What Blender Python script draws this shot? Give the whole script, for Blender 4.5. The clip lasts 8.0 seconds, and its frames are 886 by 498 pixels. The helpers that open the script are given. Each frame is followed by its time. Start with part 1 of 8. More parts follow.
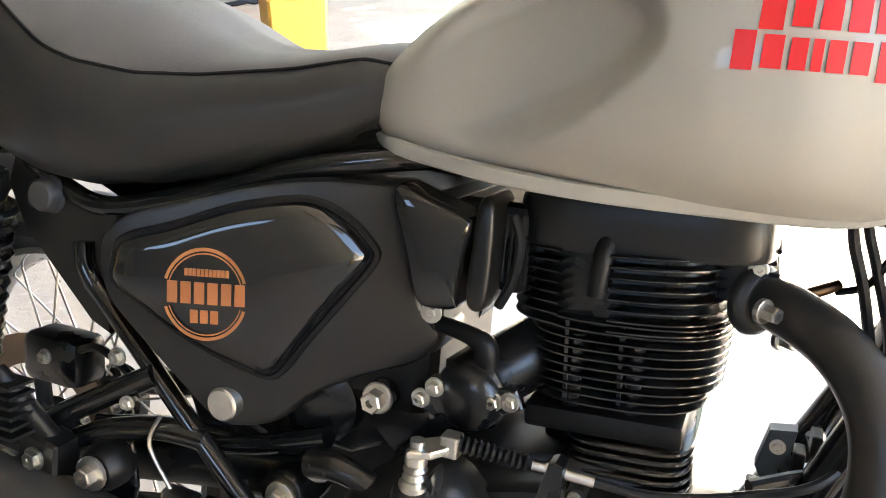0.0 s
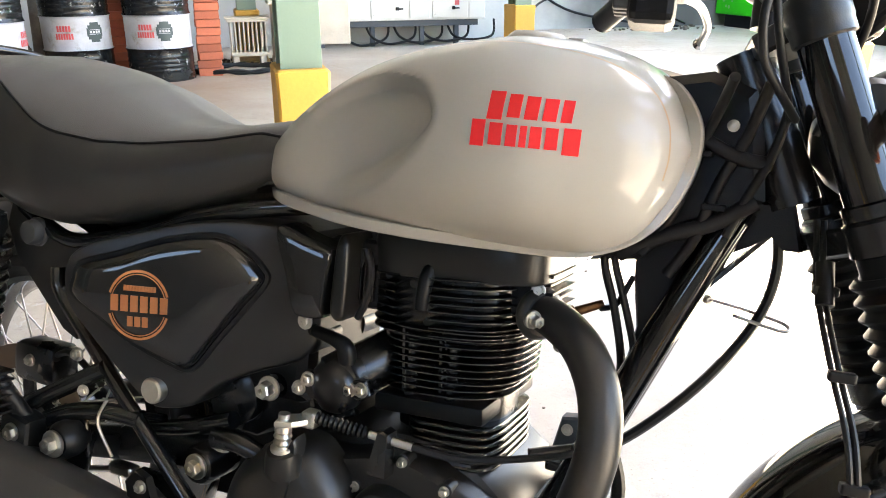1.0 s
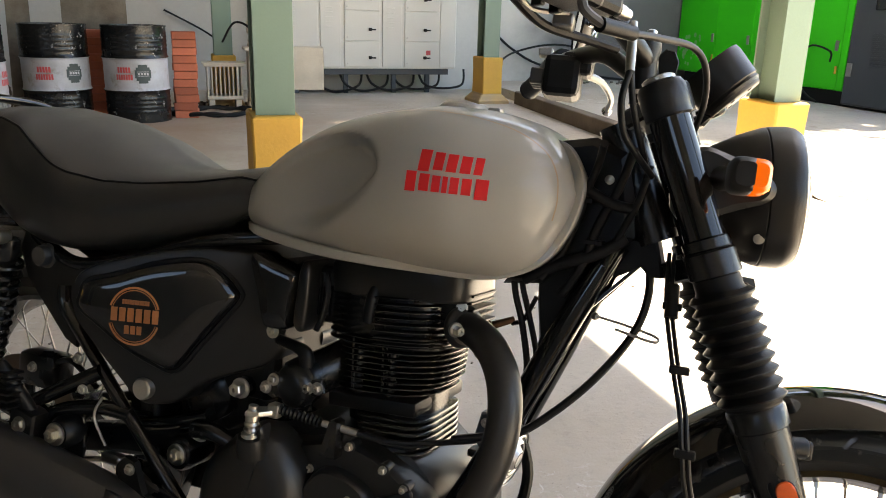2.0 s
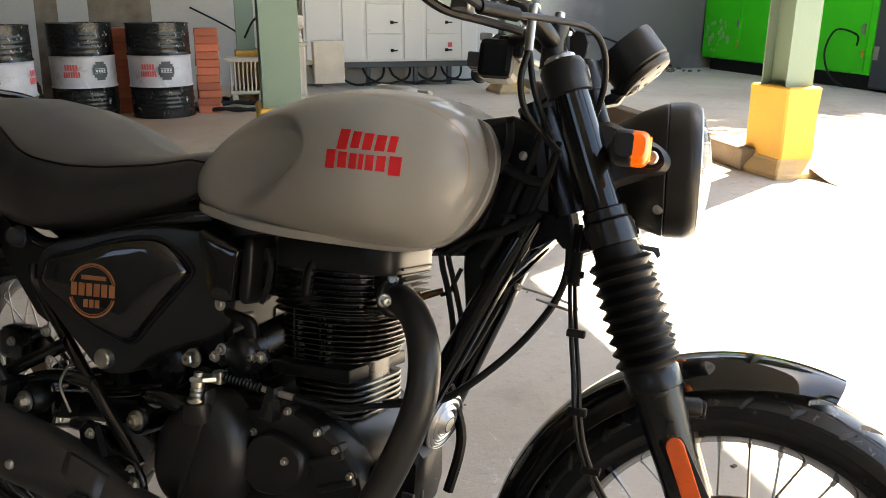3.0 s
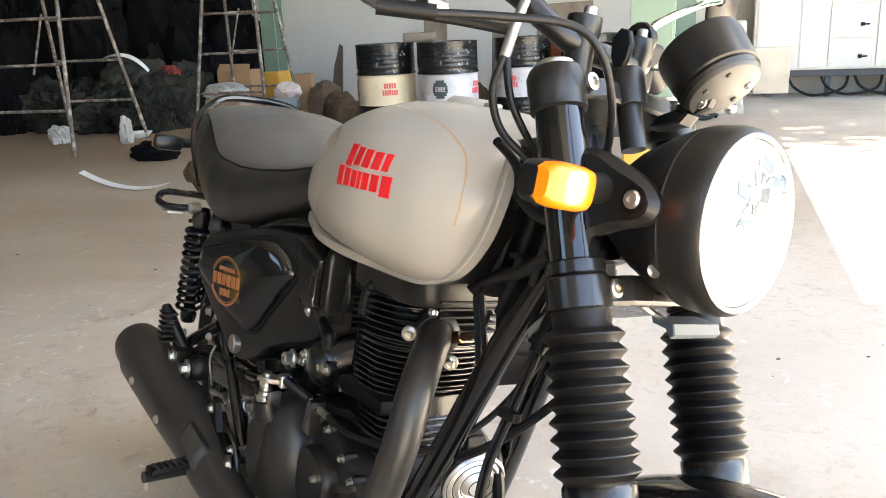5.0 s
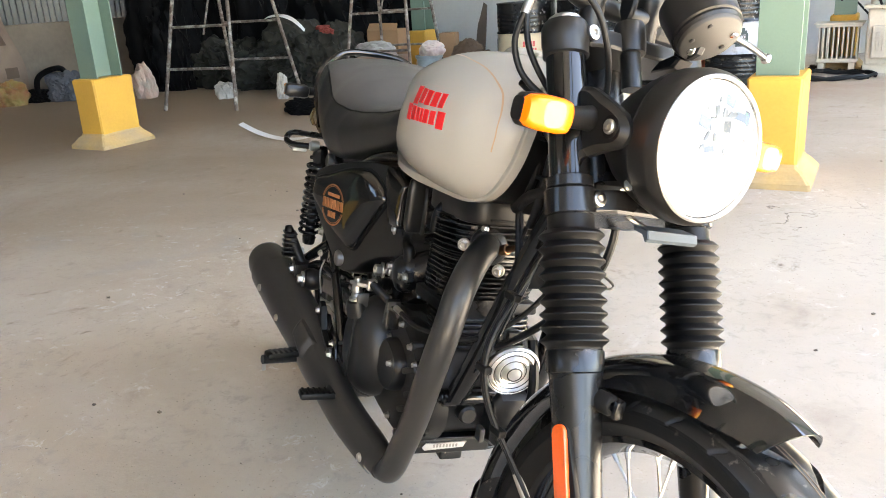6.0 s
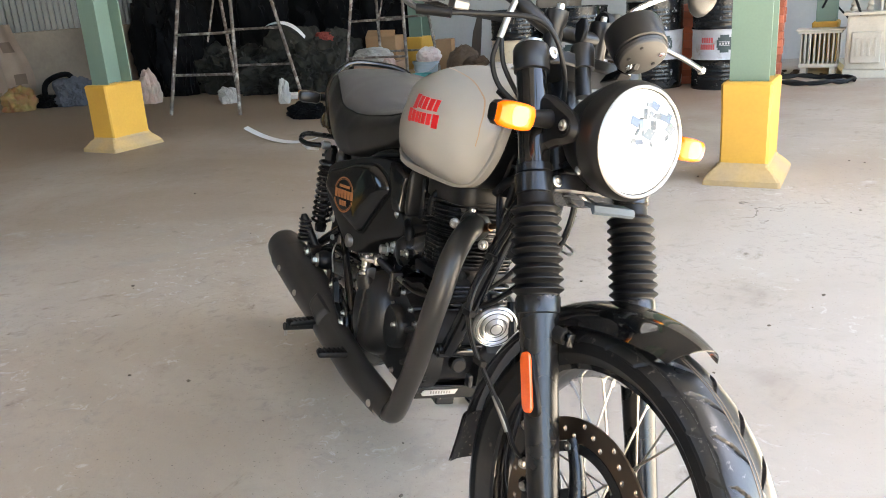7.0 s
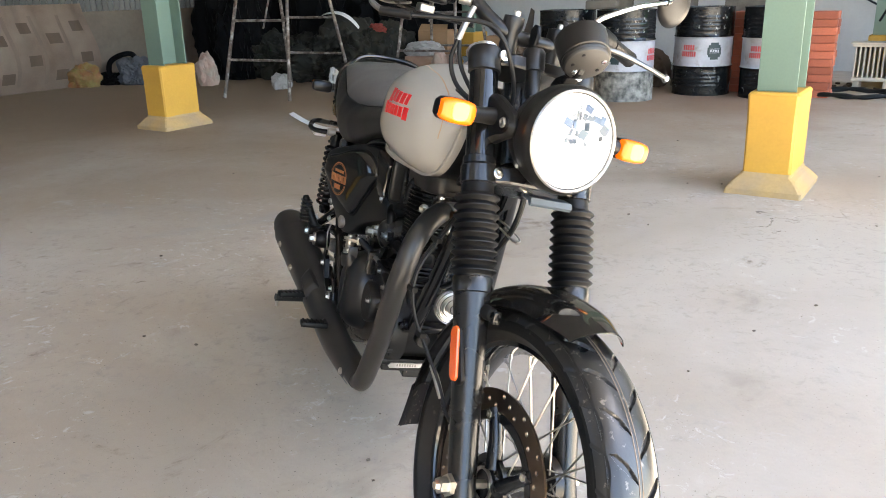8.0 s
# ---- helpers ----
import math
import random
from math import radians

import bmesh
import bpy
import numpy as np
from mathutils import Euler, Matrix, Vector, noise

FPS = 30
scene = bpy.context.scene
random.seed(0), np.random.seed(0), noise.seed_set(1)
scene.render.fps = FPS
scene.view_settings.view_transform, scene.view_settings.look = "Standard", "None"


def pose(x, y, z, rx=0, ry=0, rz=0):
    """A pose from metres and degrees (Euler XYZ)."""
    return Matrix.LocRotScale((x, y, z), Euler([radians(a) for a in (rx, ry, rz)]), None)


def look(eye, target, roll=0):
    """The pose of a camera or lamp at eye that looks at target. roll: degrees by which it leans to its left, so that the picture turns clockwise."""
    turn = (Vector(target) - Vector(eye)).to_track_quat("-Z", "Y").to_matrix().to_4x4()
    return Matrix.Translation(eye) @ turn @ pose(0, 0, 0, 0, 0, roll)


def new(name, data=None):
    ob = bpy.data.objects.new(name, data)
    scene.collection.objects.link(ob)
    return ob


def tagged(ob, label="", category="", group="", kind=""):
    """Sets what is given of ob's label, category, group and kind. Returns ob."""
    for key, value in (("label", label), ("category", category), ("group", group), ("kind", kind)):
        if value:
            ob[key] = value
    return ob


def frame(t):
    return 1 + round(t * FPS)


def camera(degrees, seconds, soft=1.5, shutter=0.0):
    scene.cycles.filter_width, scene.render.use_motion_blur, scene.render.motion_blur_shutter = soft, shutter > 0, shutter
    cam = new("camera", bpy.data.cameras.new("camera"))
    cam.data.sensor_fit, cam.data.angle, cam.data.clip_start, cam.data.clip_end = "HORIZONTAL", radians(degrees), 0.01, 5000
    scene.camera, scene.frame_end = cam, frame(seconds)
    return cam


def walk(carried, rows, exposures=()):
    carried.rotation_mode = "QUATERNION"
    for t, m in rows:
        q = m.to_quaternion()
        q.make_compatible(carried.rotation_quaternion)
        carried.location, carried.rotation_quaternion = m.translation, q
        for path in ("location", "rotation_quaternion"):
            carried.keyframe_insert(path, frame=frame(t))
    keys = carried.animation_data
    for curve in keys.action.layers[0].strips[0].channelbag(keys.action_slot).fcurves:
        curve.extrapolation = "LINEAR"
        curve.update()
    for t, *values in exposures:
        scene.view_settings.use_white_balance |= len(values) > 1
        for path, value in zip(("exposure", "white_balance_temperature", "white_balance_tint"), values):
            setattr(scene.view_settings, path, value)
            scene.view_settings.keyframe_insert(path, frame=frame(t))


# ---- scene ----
cam = camera(58.1, 8.0, 0.95)
PATH = [
    (0, (-0.035, -0.013, 0.967), (-0.099, 1.81, 0.147), -0.1),
    (0.5, (0.099, -0.142, 0.986), (-0.013, 1.715, 0.252), 0.3),
    (1, (0.174, -0.247, 1.029), (0.027, 1.628, 0.35), -0.2),
    (1.2, (0.195, -0.28, 1.053), (0.048, 1.601, 0.389), -0.5),
    (2.3, (0.253, -0.524, 1.082), (0.194, 1.395, 0.523), 1.8),
    (2.5, (0.278, -0.539, 1.083), (0.223, 1.378, 0.517), 1.4),
    (3, (0.395, -0.528, 1.075), (0.23, 1.376, 0.483), 0.2),
    (3.5, (0.57, -0.458, 1.078), (0.13, 1.405, 0.499), -0.6),
    (4, (0.666, -0.352, 1.078), (0.015, 1.46, 0.539), -1.9),
    (5.3, (0.983, -0.162, 1.048), (-0.366, 1.199, 0.476), -2.7),
    (5.5, (1.049, -0.174, 1.049), (-0.365, 1.11, 0.455), -2.8),
    (5.9, (1.138, -0.228, 1.052), (-0.324, 0.986, 0.431), -3.6),
    (6, (1.153, -0.253, 1.051), (-0.307, 0.965, 0.432), -3.7),
    (6.5, (1.276, -0.379, 1.067), (-0.185, 0.842, 0.457), -3.9),
    (7, (1.38, -0.44, 1.091), (-0.078, 0.786, 0.481), -3.8),
    (7.5, (1.472, -0.431, 1.102), (0.009, 0.788, 0.49), -3.1),
    (8, (1.596, -0.382, 1.1), (0.058, 0.739, 0.484), -1.5),
]
EXPOSURES = [(0, 5.24, 7150, 10), (0.5, 5.0, 7150, 10), (1.2, 4.72, 7300, 10), (2.3, 3.26, 7850, 10), (3.0, 3.42, 7800, 10), (4.2, 3.86, 7550, 10), (5.3, 4.78, 7250, 10), (6.2, 4.64, 7250, 10), (7.0, 4.38, 7100, 10), (8, 4.28, 6950, 10)]
walk(cam, [(t, look(eye, target, roll)) for t, eye, target, roll in PATH], EXPOSURES)

# ---- light ----
SUN_AZ, SUN_EL = Vector((0.62, 0.78, 0.0)).normalized(), radians(61)
sun_dir = SUN_AZ * math.cos(SUN_EL) + Vector((0, 0, math.sin(SUN_EL)))
world = bpy.data.worlds.new("sky")
scene.world = world
world.use_nodes = True
sky = world.node_tree.nodes.new("ShaderNodeTexSky")
sky.sky_type, sky.sun_disc = "NISHITA", False
sky.sun_elevation, sky.sun_rotation = SUN_EL, math.atan2(SUN_AZ.x, SUN_AZ.y)
world.node_tree.links.new(sky.outputs[0], world.node_tree.nodes["Background"].inputs[0])
world.node_tree.nodes["Background"].inputs[1].default_value = 0.08
sun = new("sun", bpy.data.lights.new("sun", "SUN"))
sun.data.energy, sun.data.angle, sun.data.color = 5.0, radians(0.5), (1.0, 0.95, 0.88)
sun.matrix_world = look((0, 0, 30), Vector((0, 0, 30)) - sun_dir)


# ---- materials ----
def material(name, color, rough=0.5, metal=0.0, vary=0.12, scale=8.0, fine=120.0, bump=0.15, second=None, amount=0.5,
             coat=0.0, spec=0.4, trans=0.0, per_object=0.0, depth=0.002, speck=None):
    """A surface with stains at a large scale, grain at a small one and a fine relief."""
    m = bpy.data.materials.new(name)
    m.use_nodes = True
    nt, n = m.node_tree, m.node_tree.nodes
    b = n["Principled BSDF"]
    tc = n.new("ShaderNodeTexCoord")
    big, small = n.new("ShaderNodeTexNoise"), n.new("ShaderNodeTexNoise")
    big.inputs["Scale"].default_value, big.inputs["Detail"].default_value = scale, 6
    small.inputs["Scale"].default_value, small.inputs["Detail"].default_value = fine, 3
    for t in (big, small):
        nt.links.new(tc.outputs["Object"], t.inputs["Vector"])
    ramp = n.new("ShaderNodeValToRGB")
    ramp.color_ramp.elements[0].position, ramp.color_ramp.elements[1].position = 0.35, 0.68
    dark = second or [c * (1 - 2 * vary) for c in color]
    ramp.color_ramp.elements[0].color = (*[a + (q - a) * amount for a, q in zip(color, dark)], 1)
    ramp.color_ramp.elements[1].color = (*color, 1)
    nt.links.new(big.outputs["Fac"], ramp.inputs[0])
    mix = n.new("ShaderNodeMix")
    mix.data_type, mix.blend_type = "RGBA", "MULTIPLY"
    mix.inputs["Factor"].default_value = 1.0
    grain = n.new("ShaderNodeMapRange")
    grain.inputs["To Min"].default_value, grain.inputs["To Max"].default_value = 1 - vary, 1 + vary
    nt.links.new(small.outputs["Fac"], grain.inputs["Value"])
    nt.links.new(ramp.outputs[0], mix.inputs[6])
    nt.links.new(grain.outputs[0], mix.inputs[7])
    out = mix.outputs[2]
    if per_object:
        info, hsv = n.new("ShaderNodeObjectInfo"), n.new("ShaderNodeHueSaturation")
        rng = n.new("ShaderNodeMapRange")
        rng.inputs["To Min"].default_value, rng.inputs["To Max"].default_value = 1 - per_object, 1 + per_object
        nt.links.new(info.outputs["Random"], rng.inputs["Value"])
        nt.links.new(rng.outputs[0], hsv.inputs["Value"])
        nt.links.new(out, hsv.inputs["Color"])
        out = hsv.outputs[0]
    if speck:
        sc, lo, hi, tint = speck
        sn, st, sm = n.new("ShaderNodeTexNoise"), n.new("ShaderNodeMapRange"), n.new("ShaderNodeMix")
        sn.inputs["Scale"].default_value, sn.inputs["Detail"].default_value, sn.inputs["Roughness"].default_value = sc, 5, 0.62
        nt.links.new(tc.outputs["Object"], sn.inputs["Vector"])
        st.inputs["From Min"].default_value, st.inputs["From Max"].default_value = lo, hi
        nt.links.new(sn.outputs["Fac"], st.inputs["Value"])
        sm.data_type = "RGBA"
        nt.links.new(st.outputs[0], sm.inputs[0])
        nt.links.new(out, sm.inputs[6])
        sm.inputs[7].default_value = (*tint, 1)
        out = sm.outputs[2]
    nt.links.new(out, b.inputs["Base Color"])
    b.inputs["Metallic"].default_value = metal
    b.inputs["Specular IOR Level"].default_value = spec
    b.inputs["Coat Weight"].default_value = coat
    b.inputs["Coat Roughness"].default_value = 0.04
    b.inputs["Transmission Weight"].default_value = trans
    rr = n.new("ShaderNodeMapRange")
    rr.inputs["To Min"].default_value, rr.inputs["To Max"].default_value = max(0.0, rough * (1 - vary * 1.5)), min(1.0, rough * (1 + vary * 1.5))
    nt.links.new(big.outputs["Fac"], rr.inputs["Value"])
    nt.links.new(rr.outputs[0], b.inputs["Roughness"])
    if bump:
        bm_ = n.new("ShaderNodeBump")
        bm_.inputs["Strength"].default_value, bm_.inputs["Distance"].default_value = bump, depth
        nt.links.new(small.outputs["Fac"], bm_.inputs["Height"])
        nt.links.new(bm_.outputs[0], b.inputs["Normal"])
    return m


def glowing(name, color, strength, base=(0.8, 0.3, 0.02)):
    m = material(name, base, 0.25, vary=0.03, bump=0)
    b = m.node_tree.nodes["Principled BSDF"]
    b.inputs["Emission Color"].default_value, b.inputs["Emission Strength"].default_value = (*color, 1), strength
    return m


SILVER = material("silver_beige_paint", (0.318, 0.297, 0.262), 0.5, 0.0, 0.03, 3, 900, 0.03, coat=0.55, spec=0.15)
SEAT_TOP = material("grained_grey_vinyl", (0.072, 0.067, 0.060), 0.5, 0, 0.1, 6, 700, 0.5, depth=0.0008)
SEAT_SIDE = material("black_vinyl", (0.016, 0.0155, 0.014), 0.42, 0, 0.1, 6, 600, 0.4, depth=0.0006)
SATIN = material("satin_black_paint", (0.006, 0.006, 0.006), 0.27, 0.0, 0.12, 12, 500, 0.12, depth=0.0005, spec=0.5)
MATTE = material("matte_black_paint", (0.0072, 0.0068, 0.0062), 0.36, 0.0, 0.12, 10, 700, 0.25, depth=0.0005, spec=0.38)
GLOSS = material("gloss_black_paint", (0.006, 0.006, 0.006), 0.06, 0.0, 0.05, 5, 300, 0.0, spec=0.5)
RUBBER = material("black_rubber", (0.004, 0.004, 0.004), 0.44, 0, 0.15, 15, 500, 0.3, depth=0.0006, spec=0.22)
TYRE = material("tyre_rubber", (0.0055, 0.0055, 0.0055), 0.48, 0, 0.2, 10, 250, 0.15, depth=0.0008, second=(0.010, 0.0095, 0.009), spec=0.2, speck=(55, 0.64, 0.74, (0.06, 0.054, 0.045)))
FACET = material("moulded_reflector_facet", (0.12, 0.14, 0.16), 0.22, 0.3, 0.05, 20, 300, 0.0)
EXHAUST = material("heat_proof_black_coating", (0.022, 0.0205, 0.0186), 0.38, 0.0, 0.14, 8, 600, 0.2, depth=0.0005, spec=0.45, second=(0.032, 0.028, 0.023))
ENGINEBLACK = material("black_engine_coating", (0.0092, 0.0087, 0.008), 0.40, 0.0, 0.14, 9, 600, 0.3, depth=0.0006, spec=0.46)
FINBLACK = material("black_enamelled_fins", (0.012, 0.0118, 0.0115), 0.24, 0.0, 0.12, 14, 400, 0.1, depth=0.0005, spec=0.5, coat=0.25)
TREAD = material("dusty_tyre_tread", (0.015, 0.0145, 0.014), 0.30, 0, 0.2, 9, 250, 0.2, depth=0.0008, second=(0.009, 0.009, 0.0085), amount=0.9, spec=0.62, speck=(70, 0.61, 0.70, (0.15, 0.135, 0.115)))
DUSTLINE = material("brown_dust_line", (0.17, 0.13, 0.10), 0.8, 0, 0.2, 30, 300, 0.1)
LEVER = material("worn_dark_alloy", (0.17, 0.17, 0.165), 0.3, 1.0, 0.1, 20, 300, 0.1, depth=0.0004)
FLAP = material("dusty_rubber_flap", (0.008, 0.008, 0.008), 0.5, 0, 0.15, 15, 500, 0.3, depth=0.0006, spec=0.3, speck=(90, 0.60, 0.66, (0.16, 0.14, 0.12)))
STEEL = material("zinc_steel", (0.55, 0.53, 0.49), 0.3, 1.0, 0.1, 40, 400, 0.1, depth=0.0005)
CHROME = material("chrome", (0.55, 0.55, 0.55), 0.08, 1.0, 0.03, 20, 300, 0.0)
HORNPLATE = material("plated_steel", (0.72, 0.71, 0.69), 0.38, 1.0, 0.05, 20, 300, 0.05, depth=0.0004)
ALLOY = material("dull_alloy", (0.38, 0.37, 0.35), 0.42, 1.0, 0.12, 20, 300, 0.2, depth=0.0005)
GREYCAP = material("dark_grey_plastic", (0.045, 0.043, 0.04), 0.5, 0.0, 0.1, 20, 500, 0.15, depth=0.0004)
BRACKET = material("blue_grey_painted_steel", (0.045, 0.058, 0.07), 0.55, 0.0, 0.1, 20, 300, 0.1, depth=0.0005)
COPPER = material("copper_foil_print", (0.46, 0.18, 0.075), 0.38, 0.75, 0.06, 20, 300, 0.0)
REDINK = material("red_enamel", (0.58, 0.012, 0.015), 0.45, 0.0, 0.05, 20, 400, 0.0)
STRIPE = material("brown_pinstripe", (0.33, 0.21, 0.13), 0.4, 0.2, 0.05, 20, 300, 0.0)
BRONZE = material("heat_tinted_steel", (0.20, 0.11, 0.06), 0.4, 1.0, 0.25, 60, 400, 0.2, depth=0.0005)
REFLECTOR = material("orange_reflector", (0.75, 0.11, 0.02), 0.2, 0.0, 0.08, 30, 260, 0.5, coat=0.7, depth=0.001)
AMBER = material("amber_plastic", (0.9, 0.30, 0.02), 0.2, 0.0, 0.05, 20, 200, 0.2, coat=0.6)
AMBER_LIT = glowing("lit_amber_plastic", (1.0, 0.13, 0.002), 0.055, (0.55, 0.11, 0.006))
BULB_LIT = glowing("lit_amber_bulb", (1.0, 0.40, 0.04), 0.24, (0.8, 0.4, 0.05))
LAMP_LIT = glowing("lit_headlamp_reflector", (1.0, 0.99, 0.97), 0.10, (0.35, 0.35, 0.35))
MIRROR_GLASS = material("mirror_glass", (0.8, 0.82, 0.84), 0.03, 1.0, 0.02, 10, 100, 0.0)
GREYPLAST = material("grey_underside_plastic", (0.034, 0.032, 0.029), 0.5, 0.0, 0.08, 10, 500, 0.2, depth=0.0005)
DISC = material("drilled_disc_steel", (0.16, 0.12, 0.09), 0.35, 1.0, 0.12, 20, 600, 0.15, depth=0.0004)
CABLE = material("black_cable_sheath", (0.008, 0.008, 0.008), 0.45, 0, 0.1, 20, 300, 0.1, depth=0.0004, spec=0.25)



def concrete():
    """Worn floor: dust clouds, brown stains, pale scuffs, sand grain and wandering hairline cracks."""
    m = bpy.data.materials.new("worn_dusty_concrete")
    m.use_nodes = True
    nt, n = m.node_tree, m.node_tree.nodes
    b = n["Principled BSDF"]
    tc = n.new("ShaderNodeTexCoord")

    def cloud(scale, detail, rough=0.55, warp=0.0):
        t = n.new("ShaderNodeTexNoise")
        t.inputs["Scale"].default_value, t.inputs["Detail"].default_value = scale, detail
        t.inputs["Roughness"].default_value, t.inputs["Distortion"].default_value = rough, warp
        nt.links.new(tc.outputs["Object"], t.inputs["Vector"])
        return t.outputs["Fac"]

    def step(src, a, c):
        r = n.new("ShaderNodeMapRange")
        r.interpolation_type = "SMOOTHSTEP"
        r.inputs["From Min"].default_value, r.inputs["From Max"].default_value = a, c
        nt.links.new(src, r.inputs["Value"])
        return r.outputs[0]

    def blend(fac, one, two):
        x = n.new("ShaderNodeMix")
        x.data_type = "RGBA"
        nt.links.new(fac, x.inputs[0])
        for k, q in ((6, one), (7, two)):
            if isinstance(q, tuple):
                x.inputs[k].default_value = (*q, 1)
            else:
                nt.links.new(q, x.inputs[k])
        return x.outputs[2]

    def times(p, q):
        x = n.new("ShaderNodeMath")
        x.operation = "MULTIPLY"
        nt.links.new(p, x.inputs[0])
        nt.links.new(q, x.inputs[1])
        return x.outputs[0]
    col = blend(step(cloud(0.55, 6, 0.6, 0.4), 0.32, 0.68), (0.395, 0.328, 0.255), (0.50, 0.446, 0.375))
    col = blend(times(step(cloud(1.7, 5, 0.6, 1.2), 0.58, 0.80), step(cloud(9, 4), 0.30, 0.6)), col, (0.25, 0.195, 0.145))
    col = blend(times(step(cloud(2.6, 5, 0.65, 0.8), 0.60, 0.78), step(cloud(14, 3), 0.35, 0.65)), col, (0.56, 0.535, 0.49))
    col = blend(step(cloud(38, 5, 0.7), 0.62, 0.80), col, (0.30, 0.255, 0.205))
    col = blend(step(cloud(120, 2), 0.66, 0.74), col, (0.16, 0.13, 0.10))
    col = blend(times(step(cloud(21, 8, 0.75, 0.5), 0.50, 0.68), step(cloud(2.1, 3), 0.35, 0.6)), col, (0.34, 0.295, 0.245))
    col = blend(times(step(cloud(17, 8, 0.75, 0.9), 0.56, 0.66), step(cloud(1.3, 4), 0.45, 0.62)), col, (0.60, 0.57, 0.53))
    col = blend(step(cloud(64, 3, 0.6), 0.71, 0.75), col, (0.22, 0.185, 0.15))
    # smeared oil and rust, and faint grey-blue wet marks
    col = blend(times(step(cloud(2.3, 8, 0.68, 1.6), 0.60, 0.72), step(cloud(19, 7, 0.72), 0.40, 0.62)), col, (0.19, 0.145, 0.105))
    col = blend(times(step(cloud(1.15, 5, 0.55, 0.7), 0.62, 0.76), step(cloud(7, 4), 0.3, 0.7)), col, (0.33, 0.325, 0.305))
    # trodden brown dirt with the light's falloff painted in round the heap and the ladders, red dust before the drums
    # the grey by the open side is cool daylight put into the floor colour
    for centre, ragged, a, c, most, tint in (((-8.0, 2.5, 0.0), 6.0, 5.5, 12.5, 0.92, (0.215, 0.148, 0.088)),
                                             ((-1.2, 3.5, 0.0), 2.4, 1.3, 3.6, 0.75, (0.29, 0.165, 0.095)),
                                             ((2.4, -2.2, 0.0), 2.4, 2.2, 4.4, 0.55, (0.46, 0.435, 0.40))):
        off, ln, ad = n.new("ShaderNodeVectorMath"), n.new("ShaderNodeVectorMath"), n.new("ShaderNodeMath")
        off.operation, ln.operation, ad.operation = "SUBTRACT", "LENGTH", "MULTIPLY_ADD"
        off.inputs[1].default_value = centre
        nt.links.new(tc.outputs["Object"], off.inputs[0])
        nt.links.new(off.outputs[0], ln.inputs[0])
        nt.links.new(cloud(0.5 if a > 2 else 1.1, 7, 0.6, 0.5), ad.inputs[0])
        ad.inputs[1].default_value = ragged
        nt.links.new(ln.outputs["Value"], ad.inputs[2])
        dirt_and_light = n.new("ShaderNodeMapRange")
        dirt_and_light.interpolation_type = "SMOOTHSTEP"
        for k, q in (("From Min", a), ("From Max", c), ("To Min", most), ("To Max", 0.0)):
            dirt_and_light.inputs[k].default_value = q
        nt.links.new(ad.outputs[0], dirt_and_light.inputs["Value"])
        col = blend(dirt_and_light.outputs[0], col, tint)
    warp = n.new("ShaderNodeVectorMath")
    warp.operation = "ADD"
    wn = n.new("ShaderNodeTexNoise")
    wn.inputs["Scale"].default_value, wn.inputs["Detail"].default_value = 3.5, 6
    nt.links.new(tc.outputs["Object"], wn.inputs["Vector"])
    nt.links.new(tc.outputs["Object"], warp.inputs[0])
    nt.links.new(wn.outputs["Color"], warp.inputs[1])
    vor = n.new("ShaderNodeTexVoronoi")
    vor.feature = "DISTANCE_TO_EDGE"
    vor.inputs["Scale"].default_value = 0.8
    nt.links.new(warp.outputs[0], vor.inputs["Vector"])
    crack = n.new("ShaderNodeMapRange")
    crack.inputs["From Min"].default_value, crack.inputs["From Max"].default_value = 0.001, 0.006
    crack.inputs["To Min"].default_value, crack.inputs["To Max"].default_value = 1.0, 0.0
    nt.links.new(vor.outputs["Distance"], crack.inputs["Value"])
    line = times(crack.outputs[0], step(cloud(0.7, 3), 0.57, 0.66))
    col = blend(line, col, (0.13, 0.105, 0.085))
    nt.links.new(col, b.inputs["Base Color"])
    b.inputs["Roughness"].default_value = 0.72
    b.inputs["Specular IOR Level"].default_value = 0.35
    bump = n.new("ShaderNodeBump")
    bump.inputs["Strength"].default_value, bump.inputs["Distance"].default_value = 0.55, 0.006
    nt.links.new(cloud(30, 8, 0.7), bump.inputs["Height"])
    nt.links.new(bump.outputs[0], b.inputs["Normal"])
    return m


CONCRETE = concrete()


